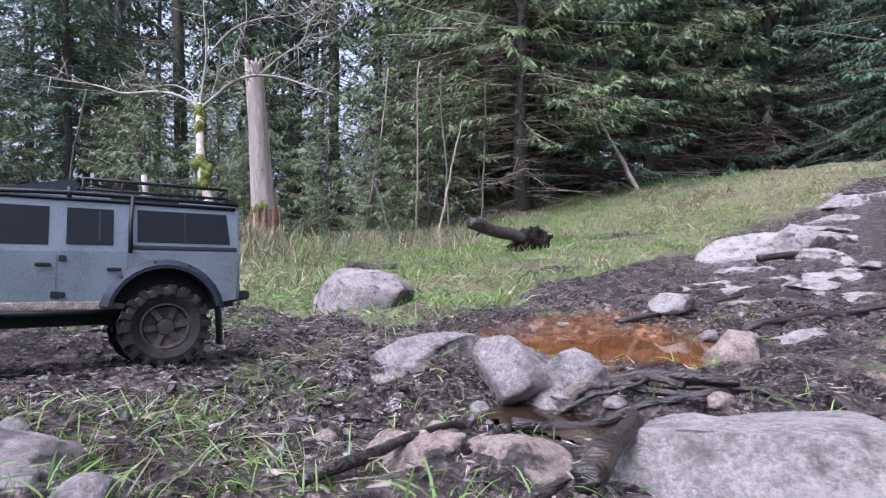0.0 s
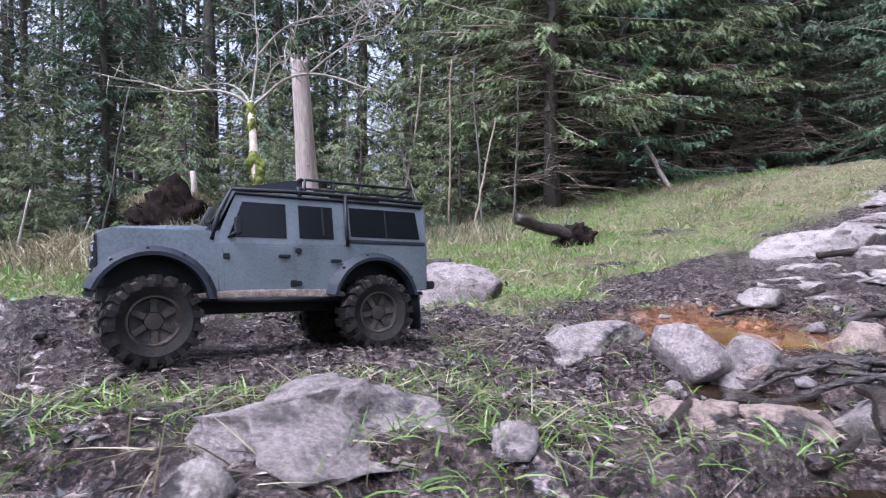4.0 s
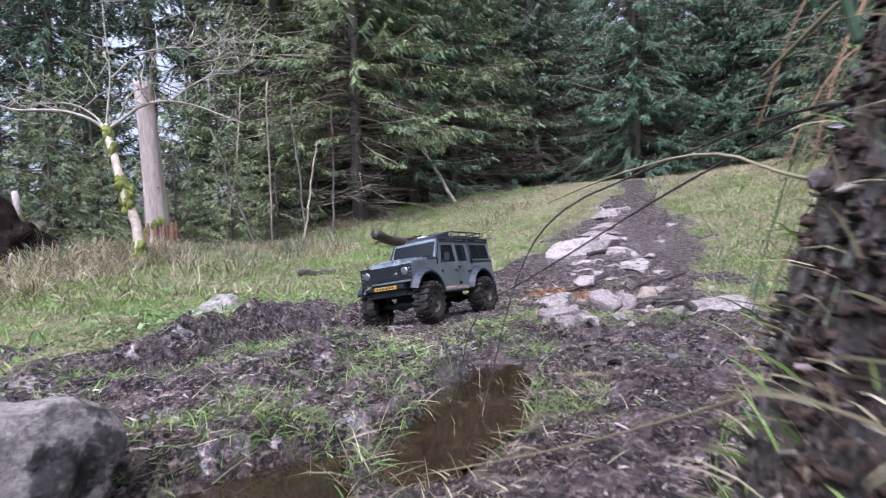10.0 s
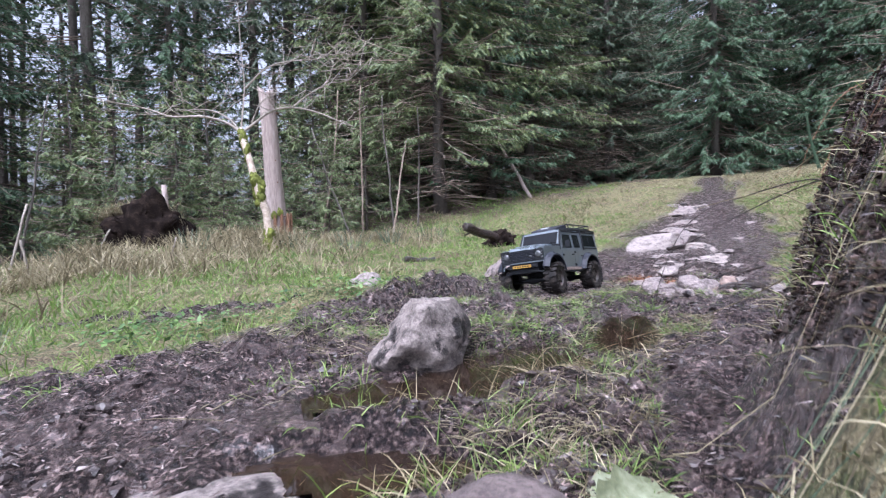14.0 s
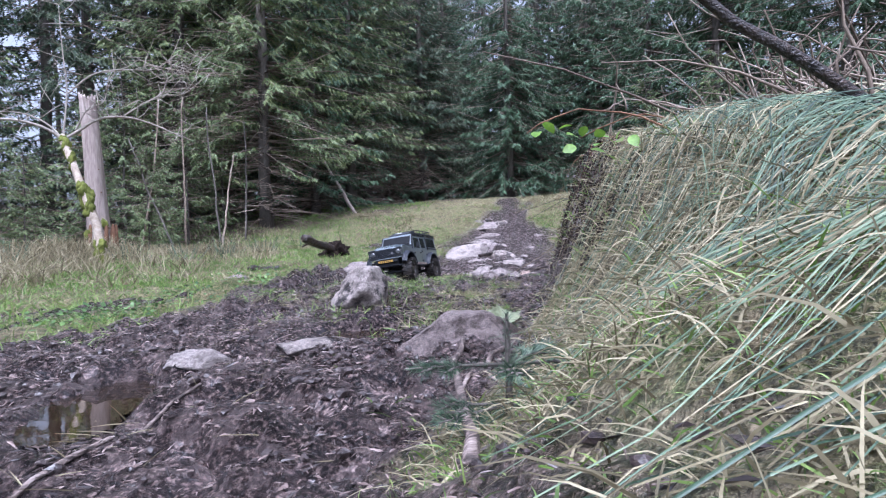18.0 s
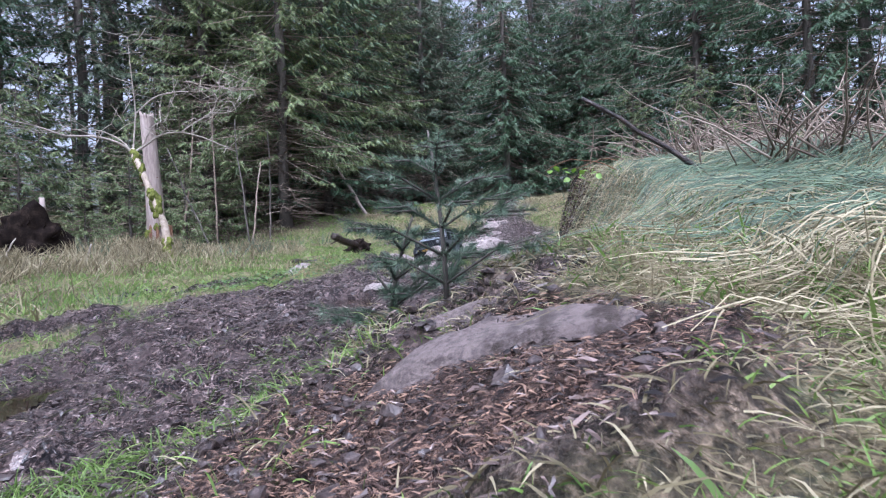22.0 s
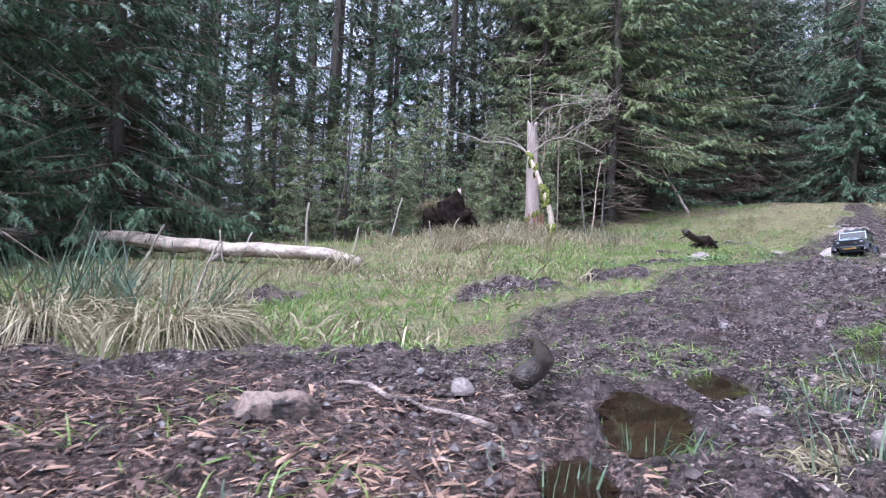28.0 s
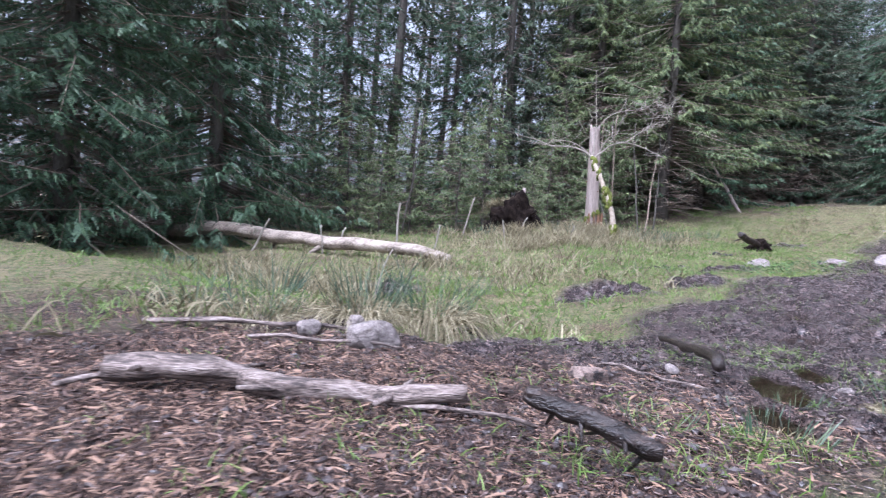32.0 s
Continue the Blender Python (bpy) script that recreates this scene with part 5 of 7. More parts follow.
def root_plate():
    """The torn-up root plate of a fallen tree, with hanging dead grass on its top."""
    x, y = -2.92, 5.0
    z = height_at(x, y)
    ob = tagged(new("root_plate"), "dark upturned root plate topped with hanging dead grass", "tree stump")
    ob.matrix_basis = pose(x, y, z)
    # a solid lump; the cavity's shade is only in its near-black colour
    part("earth", rock_mesh("earth", (0.7, 0.4, 0.62), 61, ROOTSOIL, 10, 0.45, 4), ROOTSOIL, ob).matrix_basis = pose(0, -0.05, 0.2, 12, 0, 8)
    g = np.random.default_rng(8)
    roots = []
    for i in range(26):
        a = g.uniform(0, 6.28)
        p = np.array([0.2 * math.cos(a), -0.1, 0.16 + 0.2 * math.sin(a)])
        roots.append(bent(p, p + np.array([math.cos(a) * 0.2, g.uniform(-0.16, 0.0), math.sin(a) * 0.14]), 4, 0.03, 0.012, 0.014, 0.003, i))
    tagged(part("root_mass", tube_mesh("root_mass", roots, ROOTSOIL, 5), ROOTSOIL, ob), kind="stuff")
    spike = [bent((0.2, 0.05, 0.1), (0.14, 0.05, 0.72), 5, 0, 0.008, 0.04, 0.025, 9)]
    part("broken_stem", tube_mesh("broken_stem", spike, SNAGWOOD, 8), SNAGWOOD, ob)
    n = 750
    az, r = g.uniform(0.0, 3.3, n), np.sqrt(g.uniform(0, 1, n))
    p = np.stack([0.34 * r * np.cos(az) - 0.08, 0.2 * r * np.sin(az), 0.36 + 0.12 * (1 - r ** 2)], 1)
    d = np.stack([np.cos(az) * 0.9, np.sin(az) * 0.7, np.full(n, 0.15)], 1) + g.normal(0, 0.35, (n, 3))
    L = g.uniform(0.1, 0.26, n)
    q = p + d * L[:, None] * 0.5 + np.array([0, 0, 0.03])
    e = p + d * L[:, None] * 0.8 - np.array([0, 0, 1]) * (L * 0.75)[:, None]
    sd = np.cross(d, [0, 0, 1.0])
    sd = sd / (np.linalg.norm(sd, axis=1)[:, None] + 1e-6) * 0.004
    v = np.stack([p - sd, p + sd, q + sd * 0.8, q - sd * 0.8, e, e], 1)[:, :5].reshape(-1, 3)
    b = np.arange(n)[:, None] * 5
    f = np.concatenate([b + np.array([[0, 1, 2]]), b + np.array([[0, 2, 3]]), b + np.array([[3, 2, 4]])])
    part("dead_grass", raw_mesh("dead_grass", v, f, STRAW), STRAW, ob, "hanging straw-coloured dead grass")


root_plate()


def pole(name, p, q, r0, r1, material, label, category, seed=0, wander=0.01, steps=10, sag=0.0, sides=9, group=""):
    line = bent((0, 0, 0), np.array(q, float) - np.array(p, float), steps, sag, wander, r0, r1, seed)
    return thing(name, tube_mesh(name, [line], material, sides, r0 * 0.05, seed), pose(*p), label, category, group)


pole("leaning_pole", (2.9, 7.85, 1.0), (2.25, 9.0, 3.0), 0.035, 0.02, SNAGWOOD, "thin dead pole leaning into the spruces", "dead tree", 3)
for i, (x, y, dx, dy, h) in enumerate(((-0.6, 6.6, -0.5, 0.6, 1.7), (-0.1, 6.4, 0.35, 0.4, 1.5), (0.1, 7.0, -0.1, 0.3, 2.2), (-0.35, 7.3, 0.05, 0.2, 2.4), (0.5, 7.2, 0.1, 0.2, 2.0), (-1.0, 6.9, 0.3, 0.3, 2.3), (-4.6, 6.4, 0.3, 0.2, 2.2))):
    z = height_at(x, y)
    pole("dead_pole", (x, y, z - 0.05), (x + dx, y + dy, z + h), 0.016, 0.009, DEADTWIG if i % 2 else BARK, "thin dead spruce pole at the forest edge", "dead tree", 20 + i, 0.012, group="dead poles at the edge")


# ---- rocks, in order down the trail ----
def low(x, y):
    return float(broad_z(x, y))


rock(0.27, 0.41, 0.26, 0.18, 0.09, -12, 101, PALEROCK, "large pale flat-topped block beside the stream", 0.5, "boulder", cuts=8, rough=0.07, box_p=4)
rock(0.185, 0.71, 0.14, 0.12, 0.1, 20, 102, ROCKM, "grey-pink rock beside the rusty pool", 0.5, rough=0.14)
rock(0.1, 0.72, 0.12, 0.12, 0.1, 50, 112, ROCKM, "grey-pink rock beside the rusty pool", 0.45)
rock(-0.03, 0.84, 0.2, 0.13, 0.06, 10, 103, ROCKM, "low flat rock sunk in the mud", 0.4)
rock(-0.24, 1.80, 0.33, 0.26, 0.19, 0, 104, ROCKM, "grey boulder at the edge of the grass", 0.2, "boulder", (0, 8))
rock(-1.21, 1.72, 0.22, 0.2, 0.11, 30, 105, PALEROCK, "small pale stone at the edge of the grass", 0.3)
rock(-0.38, 0.29, 0.23, 0.17, 0.075, 25, 106, ROCKM, "cracked grey layered rock in the mud", 0.42, cuts=14, rough=0.2, box_p=3.5)
rock(-0.02, 0.41, 0.1, 0.075, 0.05, 10, 107, RUSTROCK, "pinkish pitted stone in the mud", 0.4, rough=0.16)
rock(0.07, 0.41, 0.09, 0.07, 0.04, -35, 108, RUSTROCK, "brown wet stone in the mud", 0.25)
rock(0.57, 1.0, 0.13, 0.1, 0.085, 25, 109, RUSTROCK, "rust-stained stone in the orange pool", 0.15)
rock(0.70, 1.58, 0.12, 0.09, 0.06, 0, 110, PALEROCK, "pale stone at the head of the pool", 0.25)
rock(1.8, 3.1, 0.62, 0.4, 0.2, -20, 111, PALEROCK, "broad pale rock on the trail", 0.35, "boulder", (10, -6))
rock(2.1, 3.15, 0.3, 0.3, 0.22, 40, 113, ROCKM, "grey rock on the trail", 0.3)
for i, (x, y, a, b, c) in enumerate(((1.44, 2.45, 0.36, 0.22, 0.09), (1.08, 2.05, 0.26, 0.2, 0.06), (1.9, 2.75, 0.4, 0.26, 0.09), (0.95, 1.72, 0.2, 0.16, 0.06), (1.3, 1.72, 0.42, 0.28, 0.05), (1.75, 2.25, 0.5, 0.3, 0.06),
                                     (3.5, 4.75, 0.5, 0.4, 0.28), (3.8, 4.9, 0.5, 0.3, 0.2), (2.7, 4.0, 0.5, 0.3, 0.1), (3.1, 4.3, 0.4, 0.3, 0.1), (2.5, 3.5, 0.4, 0.3, 0.1), (0.85, 1.2, 0.12, 0.1, 0.05), (1.0, 1.42, 0.14, 0.1, 0.05))):
    rock(x, y, a, b, c, 37 * i, 130 + i, (ROCKM, MUDROCK, MUDROCK)[i % 3], "flat worn rock on the eroded trail", 0.78, level=4, rough=0.13)
rock(-1.43, -0.39, 0.17, 0.12, 0.12, 35, 178, MUDROCK, "mud-caked pale boulder beside the flooded rut", 0.25, "boulder", (0, 10), rough=0.15, cuts=9, box_p=3.0)
rock(-1.96, -0.78, 0.17, 0.08, 0.035, -40, 151, PALEROCK, "white-edged flat stone in the mud", 0.85)
rock(-1.76, -0.78, 0.16, 0.12, 0.04, 20, 152, MUDROCK, "mud-smeared flat stone sunk in the trail", 0.8)
rock(-1.55, -0.95, 0.2, 0.13, 0.075, -30, 153, SLABROCK, "smooth pale slab at the foot of the bank", 0.45, "boulder", (0, -8), cuts=8, rough=0.07, box_p=3.4)
for x, y, sx, sy, sz, turn, seed, label in ((-2.6, -2.04, 0.23, 0.075, 0.04, -43, 171, "flat pinkish rock slab half buried in litter on the bank"),
                                            (-2.54, -1.9, 0.15, 0.05, 0.034, -43, 172, "narrow pinkish rock slab at the edge of the bank")):
    fx, fy = (height_at(x + 0.07, y) - height_at(x - 0.07, y)) / 0.14, (height_at(x, y + 0.07) - height_at(x, y - 0.07)) / 0.14
    slab = rock(x, y, sx, sy, sz, turn, seed, SLABROCK, label, 0.75, cuts=6, rough=0.07, box_p=3.2)
    lie = Vector((0, 0, 1)).rotation_difference(Vector((-fx, -fy, 1)).normalized()).to_matrix().to_4x4()
    slab.matrix_basis = Matrix.Translation((x, y, height_at(x, y) - 0.012)) @ lie @ pose(0, 0, 0, 0, 0, turn)
rock(-5.03, -1.74, 0.05, 0.042, 0.05, 0, 155, PALEROCK, "small pale stone below the rushes", 0.2)
rock(-5.16, -1.8, 0.065, 0.05, 0.055, 40, 156, PALEROCK, "pale stone below the rushes", 0.2)
rock(-4.47, -2.13, 0.1, 0.07, 0.035, 10, 157, RUSTROCK, "flat brown stone in the mud", 0.4)
rock(-4.98, -1.95, 0.13, 0.08, 0.08, 20, 158, PALEROCK, "pale stone behind the log", 0.3)


# ---- grass, straw, rushes and litter ----
veg = np.random.default_rng(2024)


def ribbons(name, base, direction, length, width, sag, material, steps=3, bend=0.5):
    """Thin tapered blades that rise along their direction and sag over."""
    n = len(base)
    d = direction / (np.linalg.norm(direction, axis=1)[:, None] + 1e-9)
    side = np.cross(d, veg.normal(0, 1, (n, 3)))
    side /= np.linalg.norm(side, axis=1)[:, None] + 1e-9
    rows = []
    for k in range(steps + 1):
        u = k / steps
        c = base + d * (length * u)[:, None]
        c[:, 2] -= sag * length * u ** 2
        w = (width * (1 - u) ** bend * 0.5 + width * 0.04)[:, None] * side
        rows += [c - w, c + w]
    v = np.stack(rows, 1).reshape(-1, 3)
    b = (np.arange(n) * 2 * (steps + 1))[:, None]
    f = np.concatenate([b + np.array([[2 * k, 2 * k + 1, 2 * k + 3, 2 * k + 2]]) for k in range(steps)])
    return raw_mesh(name, v, f, material, False)


def spread(n, s0, s1, v_mean, v_sd, keep, tries=6):
    """n random places round the walk where keep(x, y) says how likely they are."""
    xs, ys = [], []
    got = 0
    for _ in range(tries):
        s = veg.uniform(s0, s1, n * 2)
        v = v_mean + veg.normal(0, 1, n * 2) * v_sd
        x, y = (-s + v) * R2, (-s - v) * R2
        ok = veg.uniform(0, 1, n * 2) < keep(x, y)
        xs.append(x[ok]), ys.append(y[ok])
        got += ok.sum()
        if got >= n:
            break
    x, y = np.concatenate(xs)[:n], np.concatenate(ys)[:n]
    return x, y, ground_z(x, y)


def off_path(x, y, r=0.2):
    """0 close under the eye's own way, where nothing tall stands."""
    s, v = sv(x, y)
    way = np.interp(s, (0.0, 0.5, 1.2, 1.7, 2.8, 3.6, 4.3, 5.1, 5.9), (0.06, -0.2, -0.3, -0.23, -0.28, -0.35, -0.68, -1.1, -1.14))
    return (np.abs(v - way) > r) | (s < -0.15)


def clumpy(x, y, f, lo, hi, k):
    return sstep(lo, hi, fbm(x, y, f, 3, k))


def off_car(x, y):
    return np.hypot(x + 0.594, y - 0.7) > 0.3


def scatter_blades(name, n, s0, s1, vm, vsd, keep, hmin, hmax, wmin, wmax, lean, sag, material, label, category, steps=3):
    x, y, z = spread(n, s0, s1, vm, vsd, keep)
    n = len(x)
    tall = np.where(off_path(x, y), 1.0, 0.55)
    d = np.stack([veg.normal(0, lean, n), veg.normal(0, lean, n), np.ones(n)], 1)
    me = ribbons(name, np.stack([x, y, z - 0.004], 1), d, veg.uniform(hmin, hmax, n) * tall, veg.uniform(wmin, wmax, n), sag, material, steps)
    return tagged(new(name, me), label, category, kind="stuff")


scatter_blades("grass", 60000, -6, 6.3, -2.2, 1.9, lambda x, y: turf_mask(x, y) * (0.25 + clumpy(x, y, 2.3, -0.2, 0.25, 80)) * off_car(x, y), 0.025, 0.085, 0.0018, 0.004, 0.6, 0.3, BLADE, "short green grass over the boggy clearing", "grass")
scatter_blades("grass", 26000, -9, 4, -4.0, 2.0, lambda x, y: turf_mask(x, y) * (sv(x, y)[1] < -2.2) * (0.3 + clumpy(x, y, 1.5, -0.25, 0.3, 81)), 0.04, 0.13, 0.004, 0.008, 0.5, 0.35, BLADE, "rough green grass in the clearing", "grass", 2)
scatter_blades("dead_grass", 9000, -9, 5.5, -3.8, 1.9, lambda x, y: turf_mask(x, y) * (sv(x, y)[1] < -2.1) * clumpy(x, y, 1.1, 0.14, 0.4, 82), 0.06, 0.2, 0.004, 0.009, 0.5, 0.45, STRAW, "straw-coloured dead grass in tussocks", "grass")
# the taller fringe before the wood
scatter_blades("dead_grass", 11000, -5, 3.5, -5.0, 0.7, lambda x, y: 0.02 + clumpy(x, y, 1.3, 0.0, 0.3, 83), 0.12, 0.38, 0.004, 0.009, 0.4, 0.4, STRAW, "tall pale dead grass along the forest edge", "grass")
# the bank side
scatter_blades("grass", 17000, 0.2, 6.2, 0.05, 0.5, lambda x, y: turf_mask(x, y) * (0.3 + clumpy(x, y, 3.1, -0.2, 0.2, 84)), 0.025, 0.09, 0.001, 0.002, 0.8, 0.4, BLADE, "short grass on the bank", "grass")
scatter_blades("dead_grass", 46000, 0.9, 5.6, 0.1, 0.45, lambda x, y: turf_mask(x, y) * (0.15 + clumpy(x, y, 2.7, -0.2, 0.2, 85)), 0.05, 0.15, 0.0009, 0.002, 1.3, 0.5, STRAW, "matted dead grass on the bank", "grass")
scatter_blades("grass", 9000, -0.7, 1.2, -0.75, 0.42, lambda x, y: (1 - turf_mask(x, y)) * clumpy(x, y, 3.2, 0.0, 0.22, 186) * off_car(x, y), 0.015, 0.055, 0.0008, 0.002, 0.9, 0.4, BLADE, "green grass tufts spread over the churned mud", "grass")
scatter_blades("dead_grass", 5000, -0.7, 1.3, -0.75, 0.45, lambda x, y: (1 - turf_mask(x, y)) * clumpy(x, y, 2.6, -0.05, 0.2, 187) * off_car(x, y), 0.02, 0.07, 0.0007, 0.0016, 2.6, 0.1, STRAW, "dead grass trodden over the mud", "grass")
scatter_blades("grass", 30000, 2.2, 4.8, -0.3, 0.3, lambda x, y: turf_mask(x, y) * (0.25 + clumpy(x, y, 5.1, -0.2, 0.2, 188)), 0.015, 0.045, 0.0008, 0.0016, 0.9, 0.4, BLADE, "fine short grass on the bank top", "grass")
scatter_blades("dead_grass", 40000, 1.9, 4.8, -0.25, 0.32, lambda x, y: turf_mask(x, y) * (0.25 + clumpy(x, y, 4.4, -0.2, 0.2, 189)), 0.03, 0.09, 0.0007, 0.0016, 1.8, 0.35, STRAW, "fine dead grass matted on the bank top", "grass")
scatter_blades("dead_grass", 16000, 2.9, 4.2, -0.28, 0.18, lambda x, y: 1 - needle_mask(x, y), 0.02, 0.06, 0.0009, 0.002, 1.6, 0.4, STRAW, "thick mat of dead grass beside the litter ledge", "grass")
scatter_blades("grass", 6000, 2.9, 4.2, -0.28, 0.2, lambda x, y: (1 - needle_mask(x, y)) * clumpy(x, y, 6.0, -0.1, 0.2, 192), 0.02, 0.06, 0.0009, 0.002, 0.9, 0.4, BLADE, "green blades among the dead grass of the ledge", "grass")
scatter_blades("dead_grass", 4200, 0.7, 1.75, -0.33, 0.1, lambda x, y: off_path(x, y, 0.07) * (0.3 + clumpy(x, y, 7.0, -0.1, 0.2, 193)), 0.03, 0.1, 0.0007, 0.0016, 1.5, 0.35, STRAW, "dead straw strewn along the foot of the bank", "grass")
scatter_blades("grass", 1500, 0.7, 1.75, -0.33, 0.1, lambda x, y: off_path(x, y, 0.07) * clumpy(x, y, 6.0, 0.0, 0.25, 194), 0.02, 0.08, 0.0009, 0.0018, 0.7, 0.3, BLADE, "green shoots along the foot of the bank", "grass")
scatter_blades("grass", 3200, 3.0, 5.6, -0.95, 0.28, lambda x, y: clumpy(x, y, 3.1, 0.22, 0.4, 195) * off_path(x, y, 0.1), 0.02, 0.07, 0.001, 0.0024, 0.9, 0.45, BLADE, "green grass tufts along the lower trail edge", "grass")
scatter_blades("grass", 8000, -1.8, 6.1, -0.9, 0.75, lambda x, y: (1 - turf_mask(x, y)) * clumpy(x, y, 5.0, 0.12, 0.34, 86) * off_car(x, y), 0.015, 0.06, 0.001, 0.0024, 0.9, 0.4, BLADE, "sparse grass blades growing in the mud", "grass")
scatter_blades("dead_grass", 2200, -1.8, 6.1, -0.9, 0.7, lambda x, y: (1 - turf_mask(x, y)) * (0.1 + clumpy(x, y, 4.0, 0.0, 0.3, 87)) * off_car(x, y), 0.02, 0.07, 0.0008, 0.0018, 2.6, 0.1, STRAW, "dead grass blades trodden into the mud", "grass")
scatter_blades("grass", 9000, -9, -1.5, 0.6, 1.4, lambda x, y: turf_mask(x, y), 0.05, 0.16, 0.005, 0.009, 0.6, 0.4, STRAW, "yellow grass on the hillside", "grass", 2)
scatter_blades("grass", 24000, -8, -0.8, 0.5, 1.2, lambda x, y: turf_mask(x, y) * (0.2 + clumpy(x, y, 1.9, -0.2, 0.25, 190)), 0.03, 0.1, 0.003, 0.006, 0.7, 0.4, BLADE, "short green grass on the hillside", "grass", 2)
scatter_blades("dead_grass", 22000, -7, 2.5, -3.0, 1.6, lambda x, y: turf_mask(x, y) * (0.05 + clumpy(x, y, 2.6, 0.0, 0.3, 191)), 0.03, 0.09, 0.002, 0.004, 1.1, 0.5, STRAW, "flattened dead grass among the green", "grass", 2)


def scraps(name, n, keep, s0, s1, vm, vsd, size, flat, material, label, category):
    """Bits of bark, root and peat lying on the ground: small bent slivers with thickness."""
    x, y, z = spread(n, s0, s1, vm, vsd, keep)
    n = len(x)
    az = veg.uniform(0, 6.28, n)
    L = size * veg.uniform(0.4, 1.45, n) ** 1.4
    u = np.stack([np.cos(az), np.sin(az), veg.normal(0, 0.25, n)], 1) * L[:, None]
    w = np.stack([-np.sin(az), np.cos(az), veg.normal(0, 0.4, n)], 1) * (L * veg.uniform(0.08, 0.28, n))[:, None]
    h = np.stack([np.zeros(n), np.zeros(n), L * flat * veg.uniform(0.6, 1.4, n)], 1)
    c = np.stack([x, y, z + 0.002], 1)
    v = np.stack([c - u - w, c - u * 0.8 + w, c + u, c + u * 0.1 + h], 1).reshape(-1, 3)
    b = np.arange(n)[:, None] * 4
    f = np.concatenate([b + np.array([[0, 2, 3]]), b + np.array([[2, 1, 3]]), b + np.array([[1, 0, 3]])])
    return tagged(new(name, raw_mesh(name, v, f, material)), label, category, kind="stuff")


def bare(x, y):
    d = np.ones_like(x)
    for cx, cy, a, b, turn, deep, _ in POOLS:
        d = d * (bump(x, y, cx, cy, a, b, turn) < 0.3)
    return (1 - turf_mask(x, y)) * d


def clods(name, n, keep, s0, s1, vm, vsd, size, label, material=None):
    """Rounded lumps of wet peat, half sunk."""
    bm = bmesh.new()
    bmesh.ops.create_icosphere(bm, subdivisions=1, radius=1.0)
    unit, tri = np.array([p.co for p in bm.verts]), np.array([[q.index for q in f.verts] for f in bm.faces])
    bm.free()
    x, y, z = spread(n, s0, s1, vm, vsd, keep)
    n = len(x)
    r = size * veg.uniform(0.35, 1.25, n) ** 1.6
    v = unit[None] * (1 + veg.normal(0, 0.2, (n, len(unit), 1))) * r[:, None, None] * np.stack([veg.uniform(0.7, 1.6, n), veg.uniform(0.7, 1.4, n), veg.uniform(0.45, 0.9, n)], 1)[:, None]
    a = veg.uniform(0, 6.28, n)[:, None]
    v = np.stack([v[..., 0] * np.cos(a) - v[..., 1] * np.sin(a), v[..., 0] * np.sin(a) + v[..., 1] * np.cos(a), v[..., 2]], -1)
    v = v + np.stack([x, y, z + r * 0.15], 1)[:, None]
    f = tri[None] + (np.arange(n) * len(unit))[:, None, None]
    tagged(new(name, raw_mesh(name, v.reshape(-1, 3), f.reshape(-1, 3), material or CLOD, False)), label, "soil", kind="stuff")


clods("peat_clods", 9000, lambda x, y: bare(x, y) * (0.15 + clumpy(x, y, 4, 0.0, 0.3, 90)), -1.9, 6.1, -0.95, 0.65, 0.006, "wet rounded clods of churned peat")
clods("peat_clods", 9000, lambda x, y: sstep(0.02, 0.12, broad_z(x, y) - trail_z(sv(x, y)[0])) * off_path(x, y, 0.05), 1.0, 1.9, -0.14, 0.08, 0.0027, "crumbling dark peat clods on the bank face", PEATFACE)
scraps("peat_crumbs", 52000, lambda x, y: bare(x, y), -1.9, 6.1, -0.95, 0.62, 0.0042, 0.3, LITTER, "dark crumbs of peat and torn roots over the mud", "soil")
scraps("root_fibres", 26000, lambda x, y: bare(x, y), -1.9, 6.1, -0.95, 0.62, 0.0065, 0.12, LITTER, "torn root fibres and twigs lying on the mud", "litter")
scraps("needle_litter", 46000, lambda x, y: needle_mask(x, y), 4.2, 6.6, -1.7, 0.7, 0.0055, 0.2, CHIPS, "red-brown needle and bark litter", "litter")
scraps("needle_litter", 9000, lambda x, y: needle_mask(x, y), 3.0, 3.9, -0.48, 0.2, 0.003, 0.2, CHIPS, "red-brown needles and bark on the bank ledge", "litter")
scraps("bark_chips", 13000, lambda x, y: needle_mask(x, y), 4.2, 6.6, -1.7, 0.7, 0.0115, 0.12, CHIPS, "brown bark chips and dead needles", "litter")


# low green herbs at the edge of the mud
def herbs():
    x, y, z = spread(1800, -1.4, 1.4, -1.75, 0.4, lambda x, y: turf_mask(x, y) * clumpy(x, y, 2.0, 0.1, 0.3, 91))
    n = len(x)
    az, r = veg.uniform(0, 6.28, n), veg.uniform(0.006, 0.014, n)
    c = np.stack([x, y, z + veg.uniform(0.02, 0.06, n)], 1)
    u = np.stack([np.cos(az), np.sin(az), veg.normal(0.1, 0.3, n)], 1) * r[:, None]
    w = np.stack([-np.sin(az), np.cos(az), veg.normal(0, 0.3, n)], 1) * (r * 0.6)[:, None]
    v = np.stack([c - u, c - u * 0.2 + w, c + u, c - u * 0.2 - w], 1).reshape(-1, 3)
    tagged(new("herbs", raw_mesh("herbs", v, np.arange(n * 4).reshape(-1, 4), HERB)), "low bright green herb leaves along the mud", "plant", kind="stuff")


herbs()


